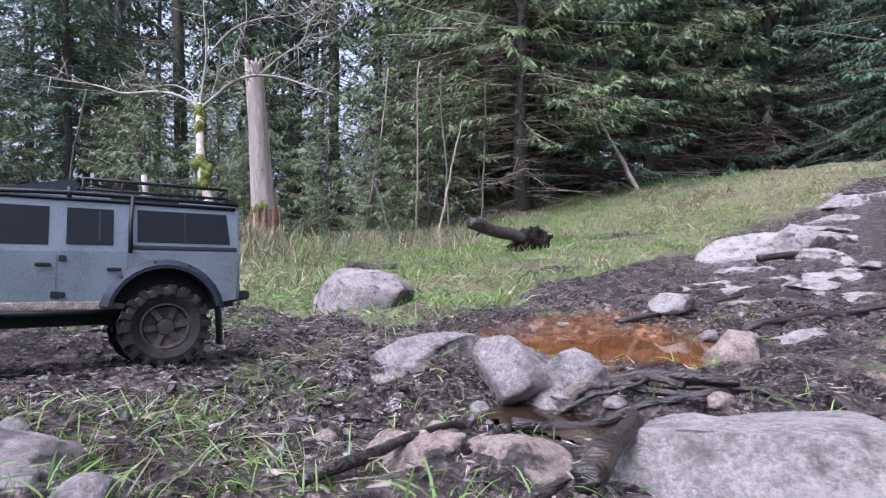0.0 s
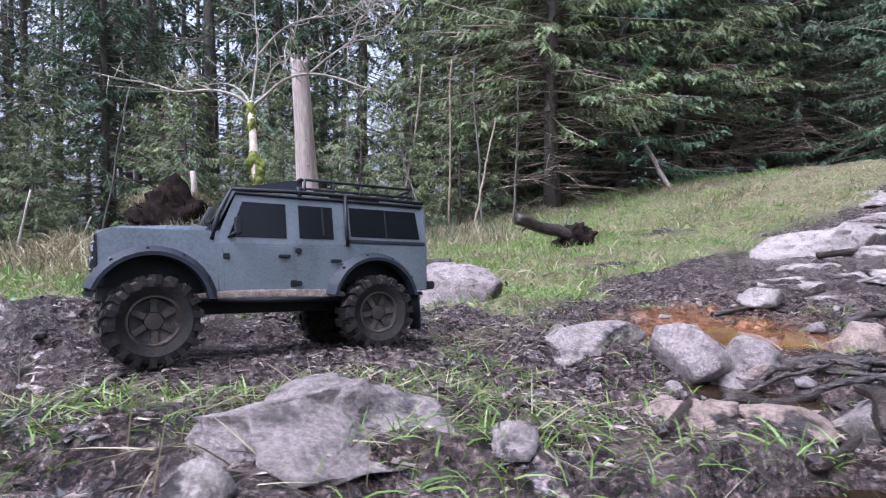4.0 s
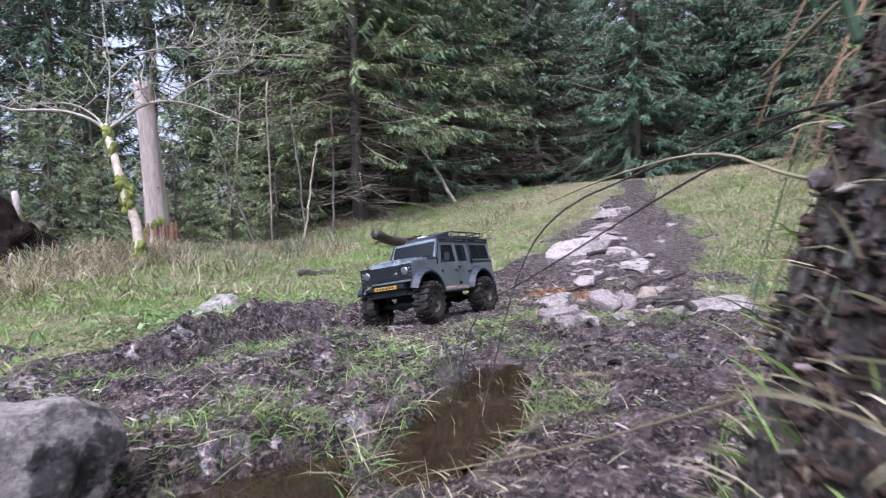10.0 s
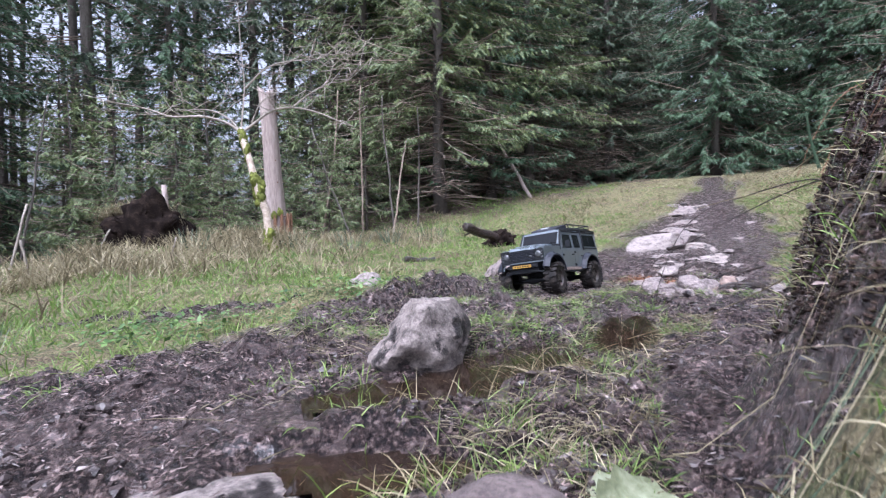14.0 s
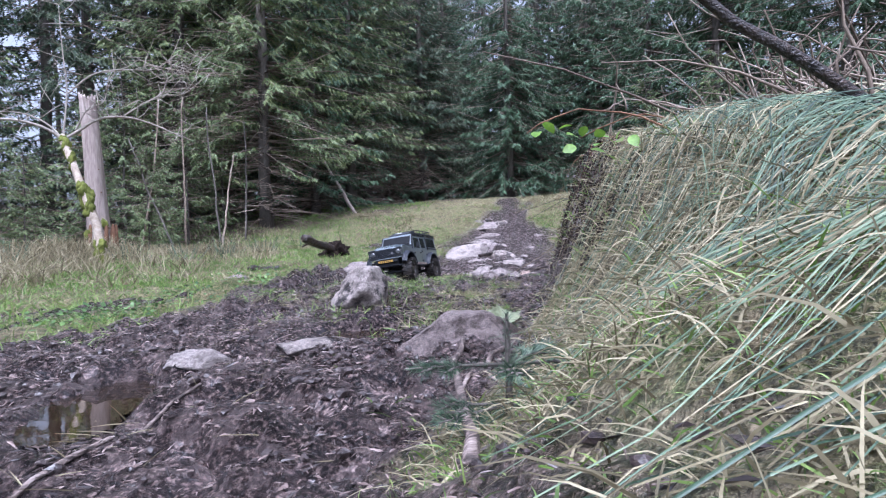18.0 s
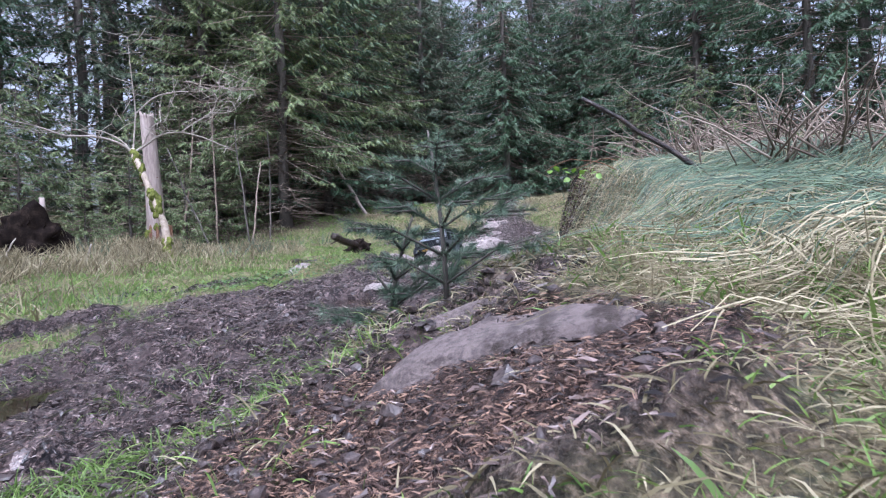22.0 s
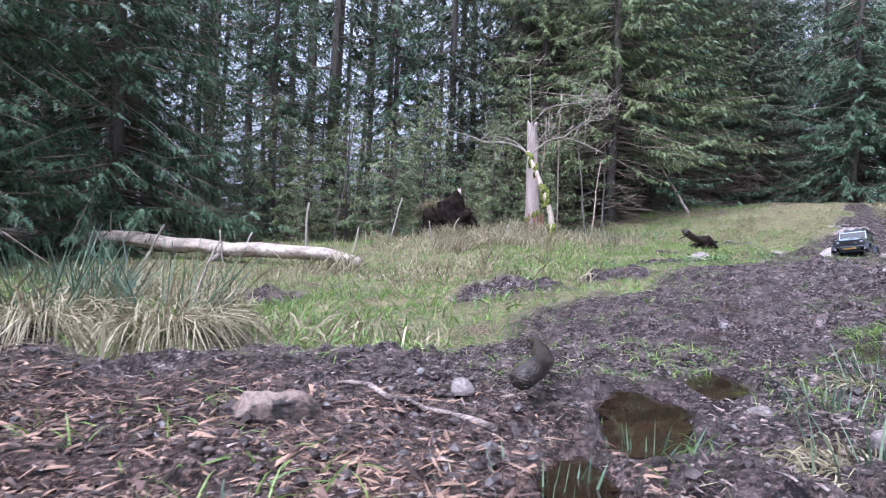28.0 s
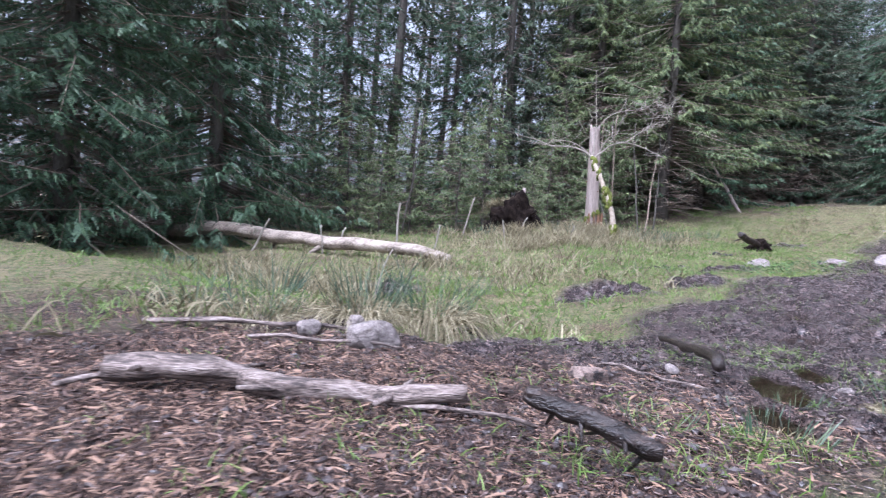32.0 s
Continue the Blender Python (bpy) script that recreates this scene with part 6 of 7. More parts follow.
# rushes laid flat over the bank, all combed downhill
def flat_rushes(n, material, label, s0, s1, v0, v1, lmin, lmax, lift):
    s, v = veg.uniform(s0, s1, n), veg.uniform(v0, v1, n)
    L = veg.uniform(lmin, lmax, n)
    az = veg.normal(0.62, 0.42, n)
    ds, dv = np.sin(az), -np.cos(az)
    rows = []
    w = veg.uniform(0.0006, 0.0015, n)
    steps = 7
    lift = lift * veg.uniform(0.2, 1.0, n)
    for k in range(steps + 1):
        u = k / steps
        a, b = s + ds * L * u, v + dv * L * u + 0.03 * np.sin(3 * u + az * 9)
        x, y = (-a + b) * R2, (-a - b) * R2
        z = ground_z(x, y) + 0.008 + lift * (0.3 + math.sin(math.pi * min(1, u * 1.1))) * np.where(off_path(x, y, 0.22), 1.0, 0.25)
        rows.append(np.stack([x, y, z], 1))
    P = np.stack(rows, 1)
    t = P[:, -1] - P[:, 0]
    side = np.cross(t, [0, 0, 1.0])
    side /= np.linalg.norm(side, axis=1)[:, None] + 1e-9
    taper = (np.linspace(1, 0.35, steps + 1))[None, :, None]
    a = P - side[:, None] * w[:, None, None] * taper
    b = P + side[:, None] * w[:, None, None] * taper
    c = P + np.array([0, 0, 1.0]) * w[:, None, None] * taper * 1.5
    vv = np.stack([a, c, b], 2).reshape(-1, 3)
    base = (np.arange(n) * 3 * (steps + 1))[:, None]
    f = np.concatenate([np.concatenate([base + np.array([[3 * k, 3 * k + 1, 3 * k + 4, 3 * k + 3]]), base + np.array([[3 * k + 1, 3 * k + 2, 3 * k + 5, 3 * k + 4]])]) for k in range(steps)])
    tagged(new("rushes", raw_mesh("rushes", vv, f, material, True)), label, "rushes", kind="stuff")


flat_rushes(2500, RUSH, "grey-green rush stems laid flat down the bank", 1.6, 3.0, 0.1, 0.9, 0.22, 0.5, 0.04)
flat_rushes(1500, STRAW, "dead straw rush stems laid flat down the bank", 1.5, 3.3, 0.0, 0.95, 0.15, 0.4, 0.035)


def hanging(n, s0, s1, v0, v1, lmin, lmax, material, label):
    """Dead stems and roots that hang over the peat face."""
    s, v = veg.uniform(s0, s1, n), veg.uniform(v0, v1, n)
    x, y = (-s + v) * R2, (-s - v) * R2
    z = ground_z(x, y)
    L = veg.uniform(lmin, lmax, n)
    steps = 6
    ds, dv = veg.normal(0, 0.5, n), veg.normal(-0.2, 0.22, n)
    clear = np.ones(n, bool)
    for u in (0.0, 0.35, 0.7, 1.0):
        a, b = s + ds * L * u, v + dv * L * u
        clear &= off_path((-a + b) * R2, (-a - b) * R2, 0.075)
    s, v, z, L, ds, dv, n = s[clear], v[clear], z[clear], L[clear], ds[clear], dv[clear], int(clear.sum())
    rows = []
    for k in range(steps + 1):
        u = k / steps
        a, b = s + ds * L * u, v + dv * L * u
        px, py = (-a + b) * R2, (-a - b) * R2
        pz = np.maximum(z + L * (0.5 * u - 1.35 * u ** 2), ground_z(px, py) + 0.004)
        rows.append(np.stack([px, py, pz], 1))
    P = np.stack(rows, 1)
    side = np.cross(P[:, -1] - P[:, 0], veg.normal(0, 1, (n, 3)))
    side /= np.linalg.norm(side, axis=1)[:, None] + 1e-9
    w = veg.uniform(0.0005, 0.0013, n)[:, None, None] * np.linspace(1, 0.4, steps + 1)[None, :, None]
    vv = np.stack([P - side[:, None] * w, P + side[:, None] * w], 2).reshape(-1, 3)
    base = (np.arange(n) * 2 * (steps + 1))[:, None]
    f = np.concatenate([base + np.array([[2 * k, 2 * k + 1, 2 * k + 3, 2 * k + 2]]) for k in range(steps)])
    tagged(new("hanging_grass", raw_mesh("hanging_grass", vv, f, material)), label, "grass", kind="stuff")


hanging(1100, 1.15, 2.3, -0.06, 0.14, 0.15, 0.4, STRAW, "dead grass hanging over the peat bank")
hanging(560, 1.15, 2.3, -0.06, 0.12, 0.15, 0.4, RUSH, "green rush stems hanging over the peat bank")
hanging(200, 1.0, 1.6, -0.1, 0.02, 0.06, 0.14, ROTWOOD, "dark roots hanging from the peat bank")


# upright rush clumps
def rush_clump(x, y, n, h, label, spread_r=0.07, dead=0.45, seed=0, lean=0.35):
    g = np.random.default_rng(seed)
    ob = tagged(new("rush_clump"), label, "rushes", "rush clumps in the clearing")
    z = height_at(x, y)
    ob.matrix_basis = pose(x, y, z)
    for nm, mt, k, sag, hh, ln in (("green_tuft", RUSH, int(n * (1 - dead)), 0.15, h, lean), ("dead_tuft", STRAW, int(n * dead * 1.6), 1.0, h * 1.05, lean * 2.6)):
        az, r = g.uniform(0, 6.28, k), spread_r * np.sqrt(g.uniform(0, 1, k))
        b = np.stack([r * np.cos(az), r * np.sin(az), np.full(k, -0.01)], 1)
        d = np.stack([np.cos(az) * g.uniform(0.1, 1.6, k) * ln, np.sin(az) * g.uniform(0.1, 1.6, k) * ln, np.ones(k)], 1)
        tuft = part(nm, ribbons(nm, b, d, g.uniform(0.45, 1.0, k) * hh, g.uniform(0.4, 1.0, k) * (0.0065 if h > 0.33 else 0.0032), sag, mt, 4, 0.35), mt, ob)
        tagged(tuft, kind="stuff")
    return ob


for i, (x, y, n, h) in enumerate(((-4.78, -1.5, 620, 0.31), (-5.02, -1.55, 560, 0.29), (-5.34, -1.56, 480, 0.29), (-5.0, -1.35, 300, 0.24), (-5.6, -1.4, 300, 0.26), (-5.6, 0.1, 240, 0.4), (-4.3, 0.35, 160, 0.3), (-2.6, 0.75, 120, 0.2), (-2.9, 0.9, 90, 0.18),
                                  (-1.45, 4.2, 160, 0.36), (-0.9, 4.6, 200, 0.4), (-0.4, 4.9, 160, 0.36), (0.2, 5.4, 160, 0.4), (-2.4, 4.1, 160, 0.35), (-3.5, 4.4, 160, 0.35), (0.9, 5.9, 140, 0.4), (-0.2, 5.9, 120, 0.4),
                                  (-4.21, -2.38, 140, 0.08), (-4.28, -2.52, 120, 0.08), (-3.84, -2.36, 160, 0.1), (-3.62, -2.1, 140, 0.09), (-4.05, -2.25, 110, 0.07), (-3.4, -1.98, 140, 0.1), (-4.45, -2.45, 110, 0.07), (0.42, 0.12, 120, 0.16), (0.75, 0.5, 160, 0.2), (1.2, 1.0, 150, 0.2), (1.7, 1.6, 140, 0.2))):
    rush_clump(x, y, n, h, "clump of rushes with a skirt of hanging straw" if n > 400 else "clump of green and straw-coloured rushes in the grass" if h > 0.25 else "small tuft of coarse grass by the trail", 0.06 + h * 0.18, 0.88 if n > 400 else 0.72, 60 + i, 0.5)
rush_clump(2.9, 7.4, 260, 0.42, "heap of brown dead bracken at the forest edge", 0.22, 1.0, 199, 0.6)


# ---- spruce saplings and cut boughs ----
def spray_tree(name, lines, label, needle=NEEDLE_BLUE, r=0.0042, size=0.0135, gap=0.0011, seed=0, at=(0, 0, 0)):
    """Stems with needles set all round them."""
    g = np.random.default_rng(seed)
    ob = tagged(new(name), label, "sapling")
    ob.matrix_basis = pose(*at)
    part("stem", tube_mesh("stem", [[(np.array(p), r * (1.0 if j == 0 else 0.5) * (1 - 0.6 * i / (len(l) - 1))) for i, p in enumerate(l)] for j, l in enumerate(lines)], BARK, 5), BARK, ob)
    vs = []
    for l in lines:
        P = np.array(l, float)
        for a, b in zip(P, P[1:]):
            n = max(2, int(np.linalg.norm(b - a) / gap)) * 2
            u = g.uniform(0, 1, n)
            c = a + (b - a) * u[:, None]
            t = (b - a) / np.linalg.norm(b - a)
            rnd = g.normal(0, 1, (n, 3))
            rnd -= (rnd @ t)[:, None] * t
            rnd /= np.linalg.norm(rnd, axis=1)[:, None]
            tip = c + (rnd * 0.8 + t * 0.6) * size * g.uniform(0.7, 1.2, n)[:, None]
            w = np.cross(rnd, t) * 0.0006
            vs.append(np.stack([c - w, c + w, tip], 1).reshape(-1, 3))
    v = np.concatenate(vs)
    tagged(part("foliage", raw_mesh("foliage", v, np.arange(len(v)).reshape(-1, 3), needle), needle, ob), kind="stuff")
    return ob


def sapling_lines(h, tiers, reach, seed, lean=(0, 0), up=0.3):
    g = np.random.default_rng(seed)
    stem = [(lean[0] * u * u, lean[1] * u * u, h * u) for u in (0, 0.3, 0.6, 0.85, 1)]
    out = [stem]
    for k in range(tiers):
        u = 0.12 + 0.78 * k / tiers
        for j in range(4):
            az = g.uniform(0, 6.28)
            L = reach * (1 - 0.75 * u) * g.uniform(0.6, 1.2)
            p = np.array([lean[0] * u * u, lean[1] * u * u, h * u])
            o = np.array([math.cos(az), math.sin(az), 0])
            lat = np.array([-o[1], o[0], 0])
            m, e = p + o * L * 0.5 + np.array([0, 0, up * L * 0.5]), p + o * L + np.array([0, 0, up * L * 0.7])
            out.append([p, m, e])
            for q in (1, -1):
                out.append([m, m + (o * 0.6 + lat * q * 0.7) * L * 0.38])
                out.append([p + (e - p) * 0.75, p + (e - p) * 0.75 + (o * 0.7 + lat * q * 0.6) * L * 0.25])
    return out


spray_tree("spruce_sapling", sapling_lines(0.25, 5, 0.19, 3, (0.0, 0.03), 0.55), "small spruce sapling growing on the trail bank", seed=1, at=(-2.45, -1.79, height_at(-2.45, -1.79) - 0.01))
spray_tree("spruce_sapling", sapling_lines(0.15, 3, 0.14, 4, (-0.05, 0.05), 0.3), "low spruce sapling with spread boughs", seed=2, at=(-2.4, -1.62, height_at(-2.4, -1.62) - 0.01))
spray_tree("spruce_sapling", sapling_lines(0.24, 4, 0.18, 6, (0.05, -0.02), 0.6), "spruce sapling leaning over the trail edge", seed=5, at=(-2.45, -1.63, height_at(-2.45, -1.63) - 0.01))
spray_tree("spruce_sapling", sapling_lines(0.1, 2, 0.13, 5, (0, 0), 0.05), "tiny spruce seedling beside the mud", seed=3, at=(-1.82, -1.4, height_at(-1.82, -1.4) - 0.005))


# ---- fallen stems, logs, sticks ----
def knotty(name, line, material, r, seed):
    """A stem with lengthwise ridges, dents, knots and torn ends."""
    n = 26
    v, f = tubes([line], n)
    k = len(line)
    i, j = np.meshgrid(np.arange(k), np.arange(n), indexing="ij")
    t = j * 2 * math.pi / n
    ridge = fbm(np.cos(t) * 2.2 + 40, np.sin(t) * 2.2 + i * 0.045, 1.3, 3, seed) * 0.2 + fbm(np.cos(t) * 1.2, np.sin(t) * 1.2 + i * 0.11, 1.0, 3, seed + 9) * 0.08
    ridge = ridge - 0.12 * sstep(0.18, 0.4, fbm(np.cos(t) * 1.5 + 7, np.sin(t) * 1.5 + i * 0.06, 1.0, 2, seed + 30))
    ends = np.minimum(i, k - 1 - i)
    ridge = ridge - 0.5 * np.exp(-ends / 2.0) * (0.4 + fbm(np.cos(t) * 2, np.sin(t) * 2, 1.0, 2, seed + 3))
    c = np.array([p for p, _ in line])
    body = v[:k * n].reshape(k, n, 3)
    body = c[:, None] + (body - c[:, None]) * (1 + ridge)[..., None]
    v = np.concatenate([body.reshape(-1, 3), v[k * n:]])
    return quad_mesh(name, v, f, material)


def lying(name, x0, y0, x1, y1, r0, r1, material, label, category, seed, wander=0.006, lift0=0.0, lift1=0.0, steps=10, sides=10, group="", stubs=0):
    """A stem lying on the ground from one end to the other."""
    z0, z1 = height_at(x0, y0) + r0 * 0.75 + lift0, height_at(x1, y1) + r1 * 0.75 + lift1
    line = bent((0, 0, 0), (x1 - x0, y1 - y0, z1 - z0), steps, 0, wander, r0, r1, seed)
    g = np.random.default_rng(seed)
    line = [(p + np.array([0, 0, max(0.0, height_at(x0 + p[0], y0 + p[1]) + r * 0.4 - z0 - p[2])]), r * g.uniform(0.9, 1.12)) for p, r in line]
    fine = line
    if r0 > 0.011:
        c, r = np.array([p for p, _ in line]), np.array([q for _, q in line])
        u = np.linspace(0, len(line) - 1, 70)
        fine = [(np.array([np.interp(w, np.arange(len(line)), c[:, i]) for i in range(3)]), float(np.interp(w, np.arange(len(line)), r))) for w in u]
        me = knotty(name, fine, material, r0, seed)
    else:
        me = tube_mesh(name, [line], material, sides, r0 * 0.06, seed)
    ob = thing(name, me, pose(x0, y0, z0), label, category, group)
    for k in range(stubs):
        i = int(g.integers(1, steps))
        p = line[i][0]
        d = g.normal(0, 1, 3)
        d[2] = -abs(d[2]) if lift0 > 0.05 else abs(d[2]) * 0.4
        d /= np.linalg.norm(d)
        part("branch_stub", tube_mesh("branch_stub", [[(p, r0 * 0.35), (p + d * r0 * g.uniform(1.5, 4.0), r0 * 0.18)]], material, 6), material, ob)
    return ob


lying("log", -5.43, -2.38, -4.81, -2.44, 0.024, 0.015, DARKLOG, "barkless grey-brown log with a knotty end", "log", 11, 0.008, 0.02, 0.022, 18, 12, stubs=5)
lying("log", -4.755, -2.60, -4.585, -2.69, 0.0135, 0.015, WETWOOD, "short black wet log propped on stubs", "log", 12, 0.002, 0.08, 0.025, 12, 12, stubs=6)
lying("stick", -3.85, -1.33, -4.16, -2.16, 0.01, 0.017, WETWOOD, "dark wet branch lying in the churned mud", "branch", 13, 0.005, 0.01, 0.02, 12, 8, stubs=3)
lying("log", -9.1, 5.7, -4.25, 2.2, 0.11, 0.06, PALELOG, "long pale fallen trunk lying in the grass", "log", 14, 0.03, 0.16, 0.02, 16, 12, stubs=8)
lying("log", 0.2, 4.05, 0.75, 4.3, 0.045, 0.05, WETWOOD, "short broken log propped up in the grass", "log", 15, 0.008, 0.2, 0.0, 8, 9, stubs=2)
stump = rock_mesh("root_lump", (0.3, 0.24, 0.2), 411, ROOTSOIL, 8, 0.4, 4)
thing("root_lump", stump, pose(0.72, 4.3, height_at(0.72, 4.3) + 0.05), "dark lump of torn roots and peat under a broken log", "tree stump")
lying("log", -0.6, 3.4, -0.3, 3.45, 0.03, 0.025, WETWOOD, "dark lump of wood lying in the grass", "log", 16, 0.01, 0.0, 0.0, 6, 8)
for i, (x0, y0, x1, y1, r) in enumerate(((0.18, 0.72, 0.3, 0.6, 0.008), (0.2, 0.7, 0.38, 0.62, 0.01), (0.08, 0.56, 0.22, 0.58, 0.007), (0.1, 0.3, 0.19, 0.47, 0.012), (0.2, 0.6, 0.34, 0.57, 0.006), (0.22, 0.64, 0.31, 0.56, 0.006), (0.16, 0.63, 0.3, 0.67, 0.005), (0.24, 0.74, 0.33, 0.58, 0.004), (0.12, 0.62, 0.26, 0.61, 0.004), (0.33, 0.66, 0.44, 0.57, 0.004), (0.01, 0.27, 0.09, 0.33, 0.006),
                                         (0.75, 1.3, 1.3, 1.45, 0.01), (0.5, 1.5, 1.0, 1.75, 0.008), (1.6, 2.7, 2.1, 2.85, 0.02), (-0.1, 0.3, 0.02, 0.5, 0.006))):
    lying("stick", x0, y0, x1, y1, r, r * 0.6, WETWOOD, "wet dark stick lying across the stream", "stick", 30 + i, 0.0025, 0.006, 0.014, 8, 8, "sticks in the stream")
for i, (x0, y0, x1, y1, r) in enumerate(((-1.5, -1.05, -1.75, -1.2, 0.005), (-1.95, -1.5, -1.6, -1.05, 0.006), (-4.2, -2.2, -4.4, -2.0, 0.005), (-5.6, -1.8, -5.05, -1.75, 0.009), (-5.3, -1.9, -4.9, -2.0, 0.006), (-5.0, -2.4, -4.7, -2.5, 0.005), (-5.5, -2.4, -5.2, -2.2, 0.006), (-3.9, -2.5, -3.6, -2.3, 0.005), (-2.3, -1.2, -2.0, -0.95, 0.004))):
    lying("stick", x0, y0, x1, y1, r, r * 0.6, DARKLOG, "thin dead stick on the ground", "stick", 50 + i, 0.004, 0.002, 0.004, 8, 7, "thin dead sticks")
# dead upright sticks in the clearing, before the pale trunk
for i, (x, y, dx, dy, h, r) in enumerate(((-4.78, 2.85, 0.02, 0, 0.62, 0.014), (-3.85, 4.2, 0.16, 0, 0.6, 0.012), (-5.5, 3.4, 0.12, 0, 0.3, 0.012), (-5.6, 3.1, -0.05, 0, 0.34, 0.01), (-4.3, 3.3, 0.05, 0, 0.3, 0.012), (-3.4, 3.4, -0.05, 0, 0.28, 0.01), (-6.5, 3.5, 0.2, 0, 0.4, 0.014),
                                        (-3.1, 3.9, 0.1, 0, 0.25, 0.008), (-5.0, -0.5, 0.1, 0.1, 0.34, 0.005), (-2.5, 3.6, 0.05, 0, 0.2, 0.008))):
    z = height_at(x, y)
    pole("dead_stick", (x, y, z - 0.03), (x + dx, y + dy, z + h), r, r * 0.7, GREYTWIG, "pale dead stick standing in the grass", "stick", 70 + i, 0.006, 6, group="dead sticks in the clearing")
# the dark pole and dead brush on top of the bank
zb = height_at(-1.3, -1.6)
pole("fallen_branch", (-1.28, -1.62, zb - 0.02), (-1.62, -1.38, 0.72), 0.009, 0.006, WETWOOD, "dark dead branch leaning over the bank", "branch", 90, 0.003, 8)


def brush(x, y, n, h, seed, label):
    """A heap of bare dead twigs."""
    g = np.random.default_rng(seed)
    z = height_at(x, y)
    lines = []
    for i in range(n):
        p = np.array([g.normal(0, 0.12), g.normal(0, 0.12), -0.02])
        d = np.array([g.normal(0, 0.6), g.normal(0, 0.6), g.uniform(0.3, 1.0)])
        q = p + d * h * g.uniform(0.5, 1.0)
        lines.append(bent(p, q, 4, -0.02, 0.008, 0.0035, 0.001, seed + i))
        m = (p + q) / 2
        lines.append(bent(m, m + g.normal(0, 0.35, 3) * h * 0.5, 3, 0.0, 0.005, 0.002, 0.0008, seed + i + 500))
    return thing("dead_brush", tube_mesh("dead_brush", lines, DEADTWIG, 4), pose(x, y, z), label, "brush", "dead brush on the bank", "stuff")


for i, (x, y, n, h) in enumerate(((-0.92, -1.38, 60, 0.3), (-1.1, -1.75, 60, 0.3), (-0.7, -1.08, 50, 0.3), (-1.0, -1.9, 60, 0.35), (-0.6, -1.4, 60, 0.35), (-0.9, -2.4, 50, 0.35))):
    brush(x, y, n, h, 700 + 40 * i, "tangle of bare dead twigs on top of the bank")


# bramble leaves on the bank
def bramble(x, y, z, n, seed, size):
    g = np.random.default_rng(seed)
    ob = tagged(new("bramble"), "bramble spray with bright green leaves on the bank top", "plant", "brambles on the bank")
    ob.matrix_basis = pose(x, y, z)
    zg = height_at(x + 0.1, y - 0.1) - z
    part("stem", tube_mesh("stem", [bent((0.1, -0.1, zg), (-0.1, 0.08, 0.02), 8, -0.06, 0.004, 0.0022, 0.001, seed)], ROTWOOD, 5), ROTWOOD, ob)
    for i in range(n):
        u = i / n
        bm = bmesh.new()
        L, W = size * g.uniform(0.7, 1.2), size * 0.36
        left, mid, right = [], [], []
        for k in range(7):
            t = k / 6
            w = W * math.sin(math.pi * min(1, t * 0.96 + 0.04)) ** 0.7 * (1 + 0.08 * (k % 2))
            zc = -0.25 * L * t * t
            left.append(bm.verts.new((L * t, w, zc + 0.18 * w)))
            mid.append(bm.verts.new((L * t, 0, zc)))
            right.append(bm.verts.new((L * t, -w, zc + 0.18 * w)))
        for k in range(6):
            bm.faces.new((left[k], mid[k], mid[k + 1], left[k + 1]))
            bm.faces.new((mid[k], right[k], right[k + 1], mid[k + 1]))
        for f in bm.faces:
            f.smooth = True
        lf = part("leaf", bm, LEAF, ob)
        p = np.array([0.1, -0.1, zg]) * (1 - u) * 0.5 + np.array([-0.1, 0.08, 0.02]) * (0.5 + u * 0.5) + g.normal(0, 0.012, 3)
        lf.matrix_basis = pose(*p, g.normal(0, 35), g.normal(0, 30), g.uniform(0, 360))
    return ob


bramble(-1.4, -1.2, 0.53, 8, 6, 0.026)
bramble(-1.2, -1.15, 0.55, 8, 7, 0.026)


# fern fronds on the peat face
def fern(x, y, z, seed, size, lean, turn):
    g = np.random.default_rng(seed)
    ob = tagged(new("fern"), "dark green fern frond hanging on the peat bank", "fern", "ferns on the bank")
    ob.matrix_basis = pose(x, y, z, 0, 0, turn)
    spine = [np.array([0.06 * size * u, -0.5 * size * u * lean, size * (0.75 * u - 0.25 * u * u)]) for u in np.linspace(0, 1, 9)]
    part("stalk", tube_mesh("stalk", [[(p, 0.0016 * (1 - 0.7 * i / 8)) for i, p in enumerate(spine)]], ROTWOOD, 5), ROTWOOD, ob)
    v, f = [], []
    for k in range(34):
        u = 0.12 + 0.88 * k / 34
        i = min(7, int(u * 8))
        p = spine[i] + (spine[i + 1] - spine[i]) * (u * 8 - i)
        w = size * 0.2 * math.sin(math.pi * min(1, 0.15 + u * 0.85)) + 0.003
        for q in (1, -1):
            t = np.array([q * w, -0.02 * size, 0.25 * w])
            b = len(v)
            v += [p, p + t * 0.5 + (0, 0, 0.006), p + t, p + t * 0.5 - (0, 0, 0.006)]
            f.append([b, b + 1, b + 2, b + 3])
    part("frond", raw_mesh("frond", np.array(v), np.array(f), HERB), HERB, ob)


for i, (x, y, z, tn, sz) in enumerate(((-1.053, -0.857, 0.399, 30, 0.05), (-1.059, -0.867, 0.408, 60, 0.045), (-1.048, -0.848, 0.376, 15, 0.05))):
    fern(x, y, z, 900 + i, sz, 0.8, tn)
# long bent stems that lean out from the bank over the trail
def long_stem(pts, r, material, label):
    P = [np.array(p, float) - np.array(pts[0]) for p in pts]
    for _ in range(2):
        P = [P[0]] + [q for a, b in zip(P, P[1:]) for q in (a * 0.75 + b * 0.25, a * 0.25 + b * 0.75)] + [P[-1]]
    thing("grass_stem", tube_mesh("grass_stem", [[(p, r * (1 - 0.6 * i / len(P))) for i, p in enumerate(P)]], material, 5), pose(*pts[0]), label, "grass", "long stems leaning from the bank")


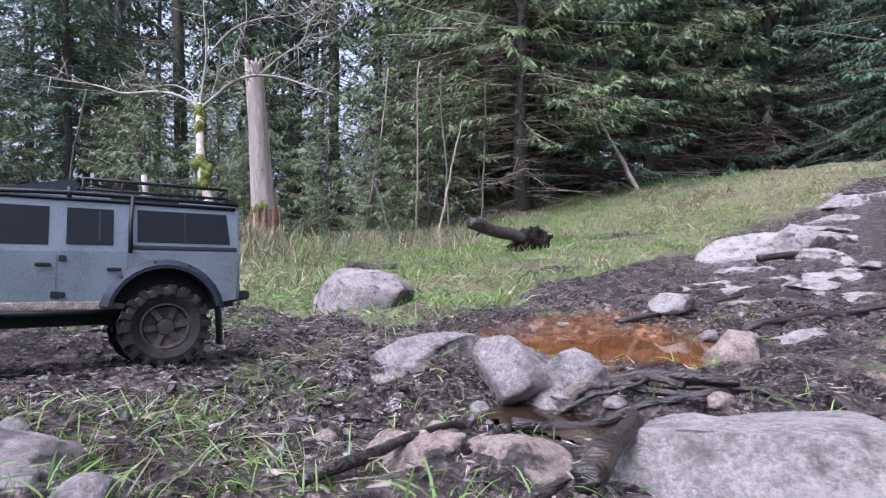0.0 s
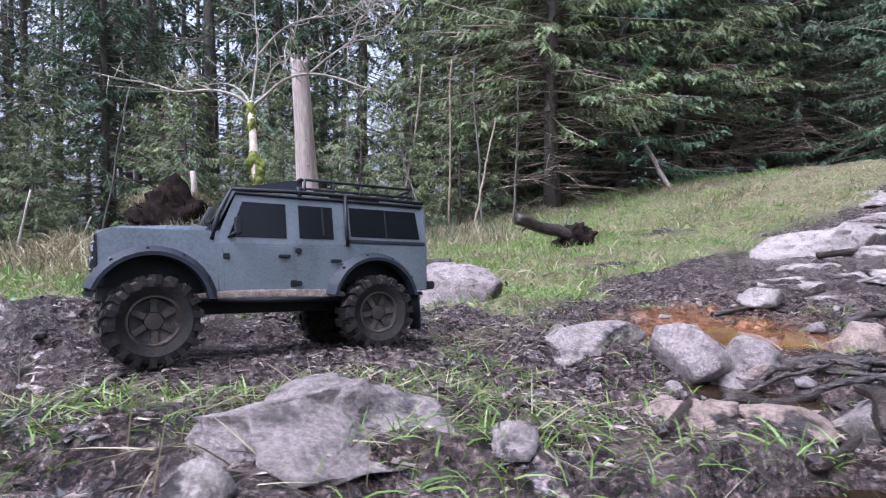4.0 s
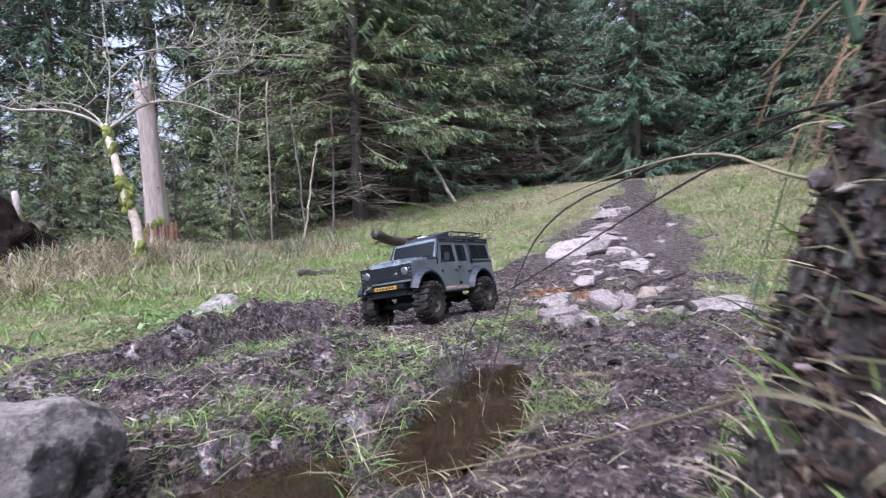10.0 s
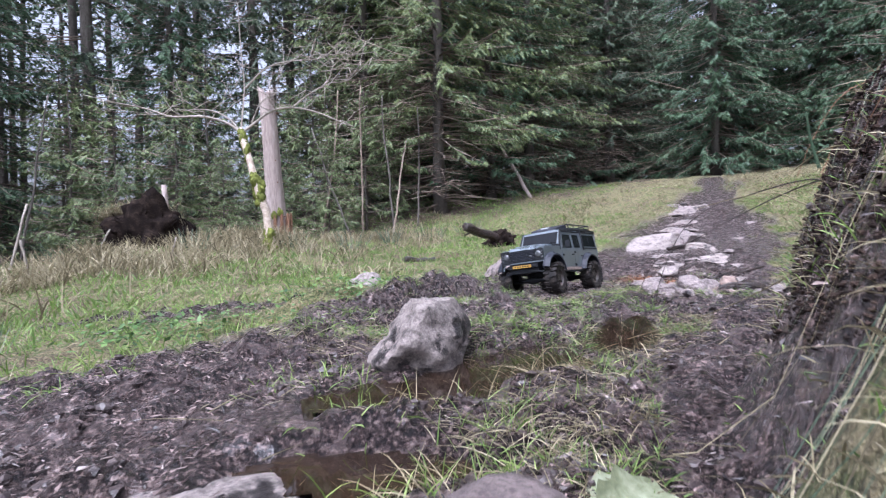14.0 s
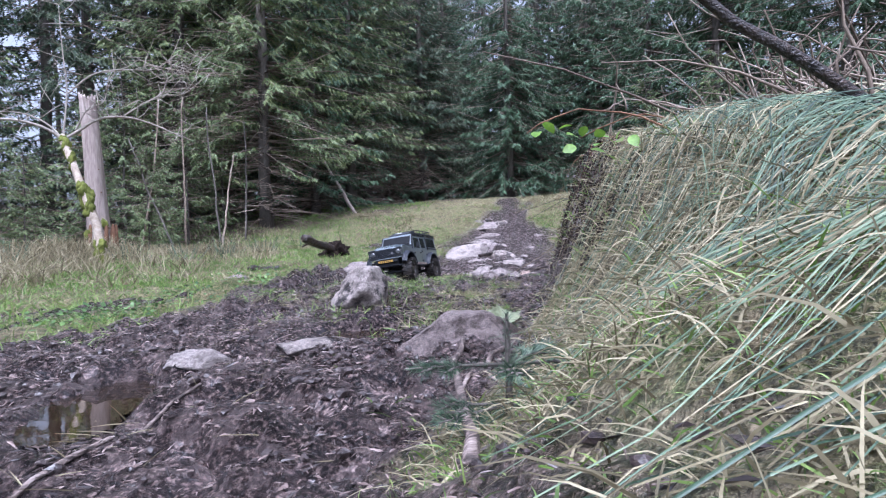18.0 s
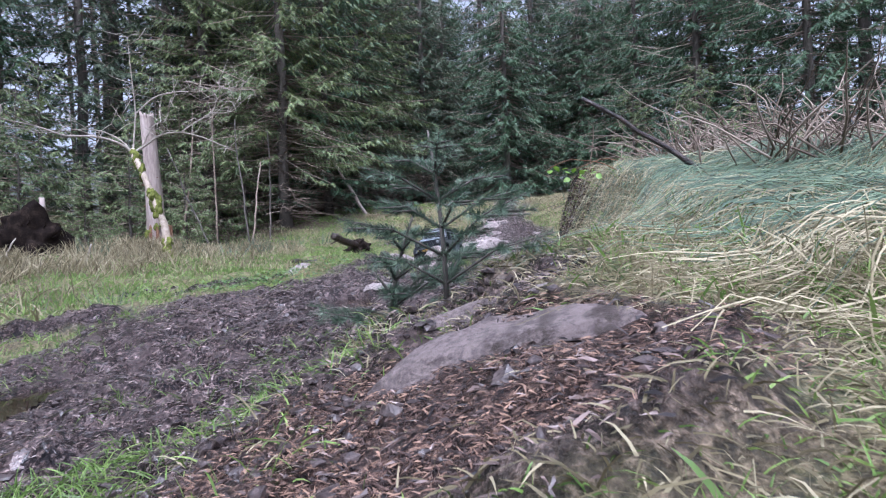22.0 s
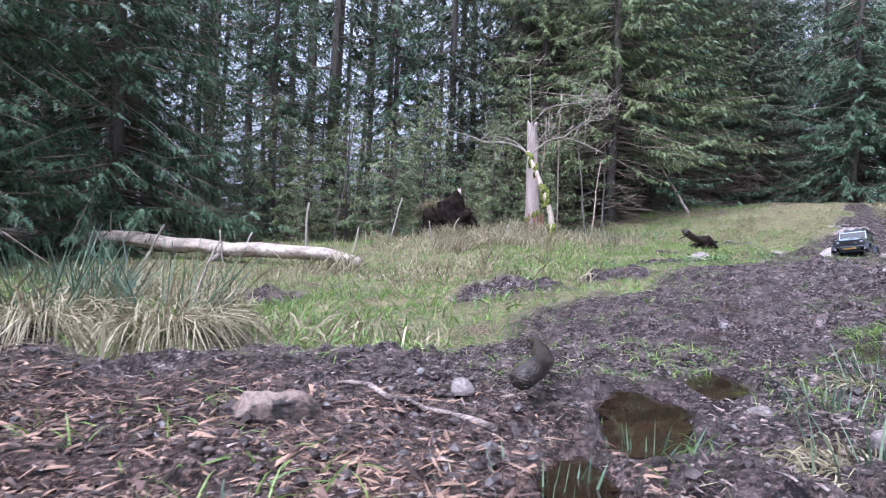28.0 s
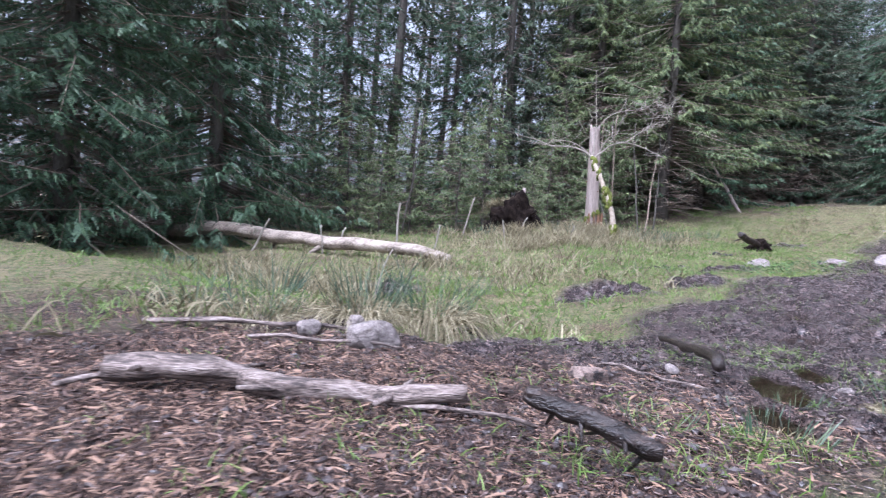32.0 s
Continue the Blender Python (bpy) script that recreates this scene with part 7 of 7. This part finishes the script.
long_stem([(-1.029, -0.818, 0.479), (-0.999, -0.758, 0.491), (-0.982, -0.654, 0.479), (-1.001, -0.554, 0.455), (-1.007, -0.498, 0.393), (-1.019, -0.456, 0.274), (-1.033, -0.437, 0.223)], 0.0011, WETWOOD, "dark bent grass stem leaning out from the bank")
long_stem([(-1.03, -0.818, 0.484), (-0.997, -0.759, 0.484), (-0.987, -0.659, 0.457), (-1.027, -0.557, 0.4), (-1.048, -0.497, 0.374), (-1.046, -0.441, 0.274)], 0.0011, WETWOOD, "dark bent grass stem leaning out from the bank")
long_stem([(-1.047, -0.818, 0.447), (-1.028, -0.778, 0.454), (-1.02, -0.73, 0.477), (-1.024, -0.654, 0.471), (-1.025, -0.587, 0.46)], 0.0011, STRAW, "pale dead stem leaning out from the bank")
long_stem([(-1.065, -0.822, 0.386), (-1.044, -0.743, 0.346), (-1.053, -0.637, 0.294), (-1.108, -0.51, 0.241)], 0.001, STRAW, "pale dead stem leaning out from the bank")
long_stem([(-1.056, -0.822, 0.495), (-1.069, -0.821, 0.529), (-1.08, -0.826, 0.559)], 0.0022, RUSH, "green rush stem standing on the bank")
long_stem([(-1.078, -0.874, 0.514), (-1.059, -0.828, 0.517), (-1.041, -0.775, 0.498)], 0.0014, STRAW, "pale dead stem leaning out from the bank")


def dead_leaf(x, y, z, size, turn, tilt, material, label):
    """A curled broad leaf with a ribbed, wavy blade."""
    n, k = 14, 10
    u, w = np.meshgrid(np.linspace(0, 1, n), np.linspace(-1, 1, k), indexing="ij")
    half = 0.36 * np.sin(math.pi * np.clip(u * 0.94 + 0.05, 0, 1)) ** 0.8
    px, py = u, w * half * (1 - 0.25 * np.abs(w) * np.sin(9 * u) ** 2)
    pz = 0.5 * py ** 2 / 0.36 + 0.16 * np.sin(2.6 * u) - 0.03 * np.abs(np.sin(11 * u + 2 * w)) + 0.02 * np.abs(w)
    v = np.stack([px, py, pz], -1).reshape(-1, 3) * size
    v = np.concatenate([v, v - np.array([0, 0, 0.0012])])
    i, j = np.meshgrid(np.arange(n - 1), np.arange(k - 1), indexing="ij")
    q = np.stack([i * k + j, (i + 1) * k + j, (i + 1) * k + j + 1, i * k + j + 1], -1).reshape(-1, 4)
    me = raw_mesh("dead_leaf", v, np.concatenate([q, q[:, ::-1] + n * k]), material, True)
    thing("dead_leaf", me, pose(x, y, z, *tilt, turn), label, "leaf")


dead_leaf(-1.47, -1.0, height_at(-1.47, -1.0) + 0.02, 0.085, 35, (18, -12), LEAFDRY, "curled grey-green dead leaf on the rock slab")
dead_leaf(-1.41, -0.97, height_at(-1.41, -0.97) + 0.015, 0.06, 140, (-25, 10), LEAFDRY, "curled grey-green dead leaf on the rock slab")
# small loose stones round the pool and down the trail
for i in range(46):
    g = np.random.default_rng(1500 + i)
    s, v = (g.uniform(-1.6, 0.3), g.uniform(-0.85, 0.0)) if i < 30 else (g.uniform(0.3, 5.5), g.normal(-0.95, 0.35))
    x, y = (-s + v) * R2, (-s - v) * R2
    if not off_car(np.array(x), np.array(y)):
        continue
    r = g.uniform(0.015, 0.045)
    rock(x, y, r, r * g.uniform(0.6, 1.0), r * g.uniform(0.45, 0.8), g.uniform(0, 360), 1600 + i, (ROCKM, MUDROCK, RUSTROCK, PALEROCK)[i % 4], "small loose stone lying on the muddy trail", 0.35, "stone", level=2, group="loose stones of the trail")
# flat worn stones of the eroded upper trail
for i in range(30):
    g = np.random.default_rng(2500 + i)
    s, v = g.uniform(-6.5, -0.9), g.uniform(-1.05, 0.0)
    x, y = (-s + v) * R2, (-s - v) * R2
    r = g.uniform(0.05, 0.17)
    rock(x, y, r * 1.4, r, r * g.uniform(0.25, 0.45), g.uniform(0, 360), 2600 + i, (ROCKM, MUDROCK, MUDROCK)[i % 3], "flat worn stone bedded in the upper trail", 0.74, "stone", level=3, rough=0.12, group="bedded stones of the upper trail")
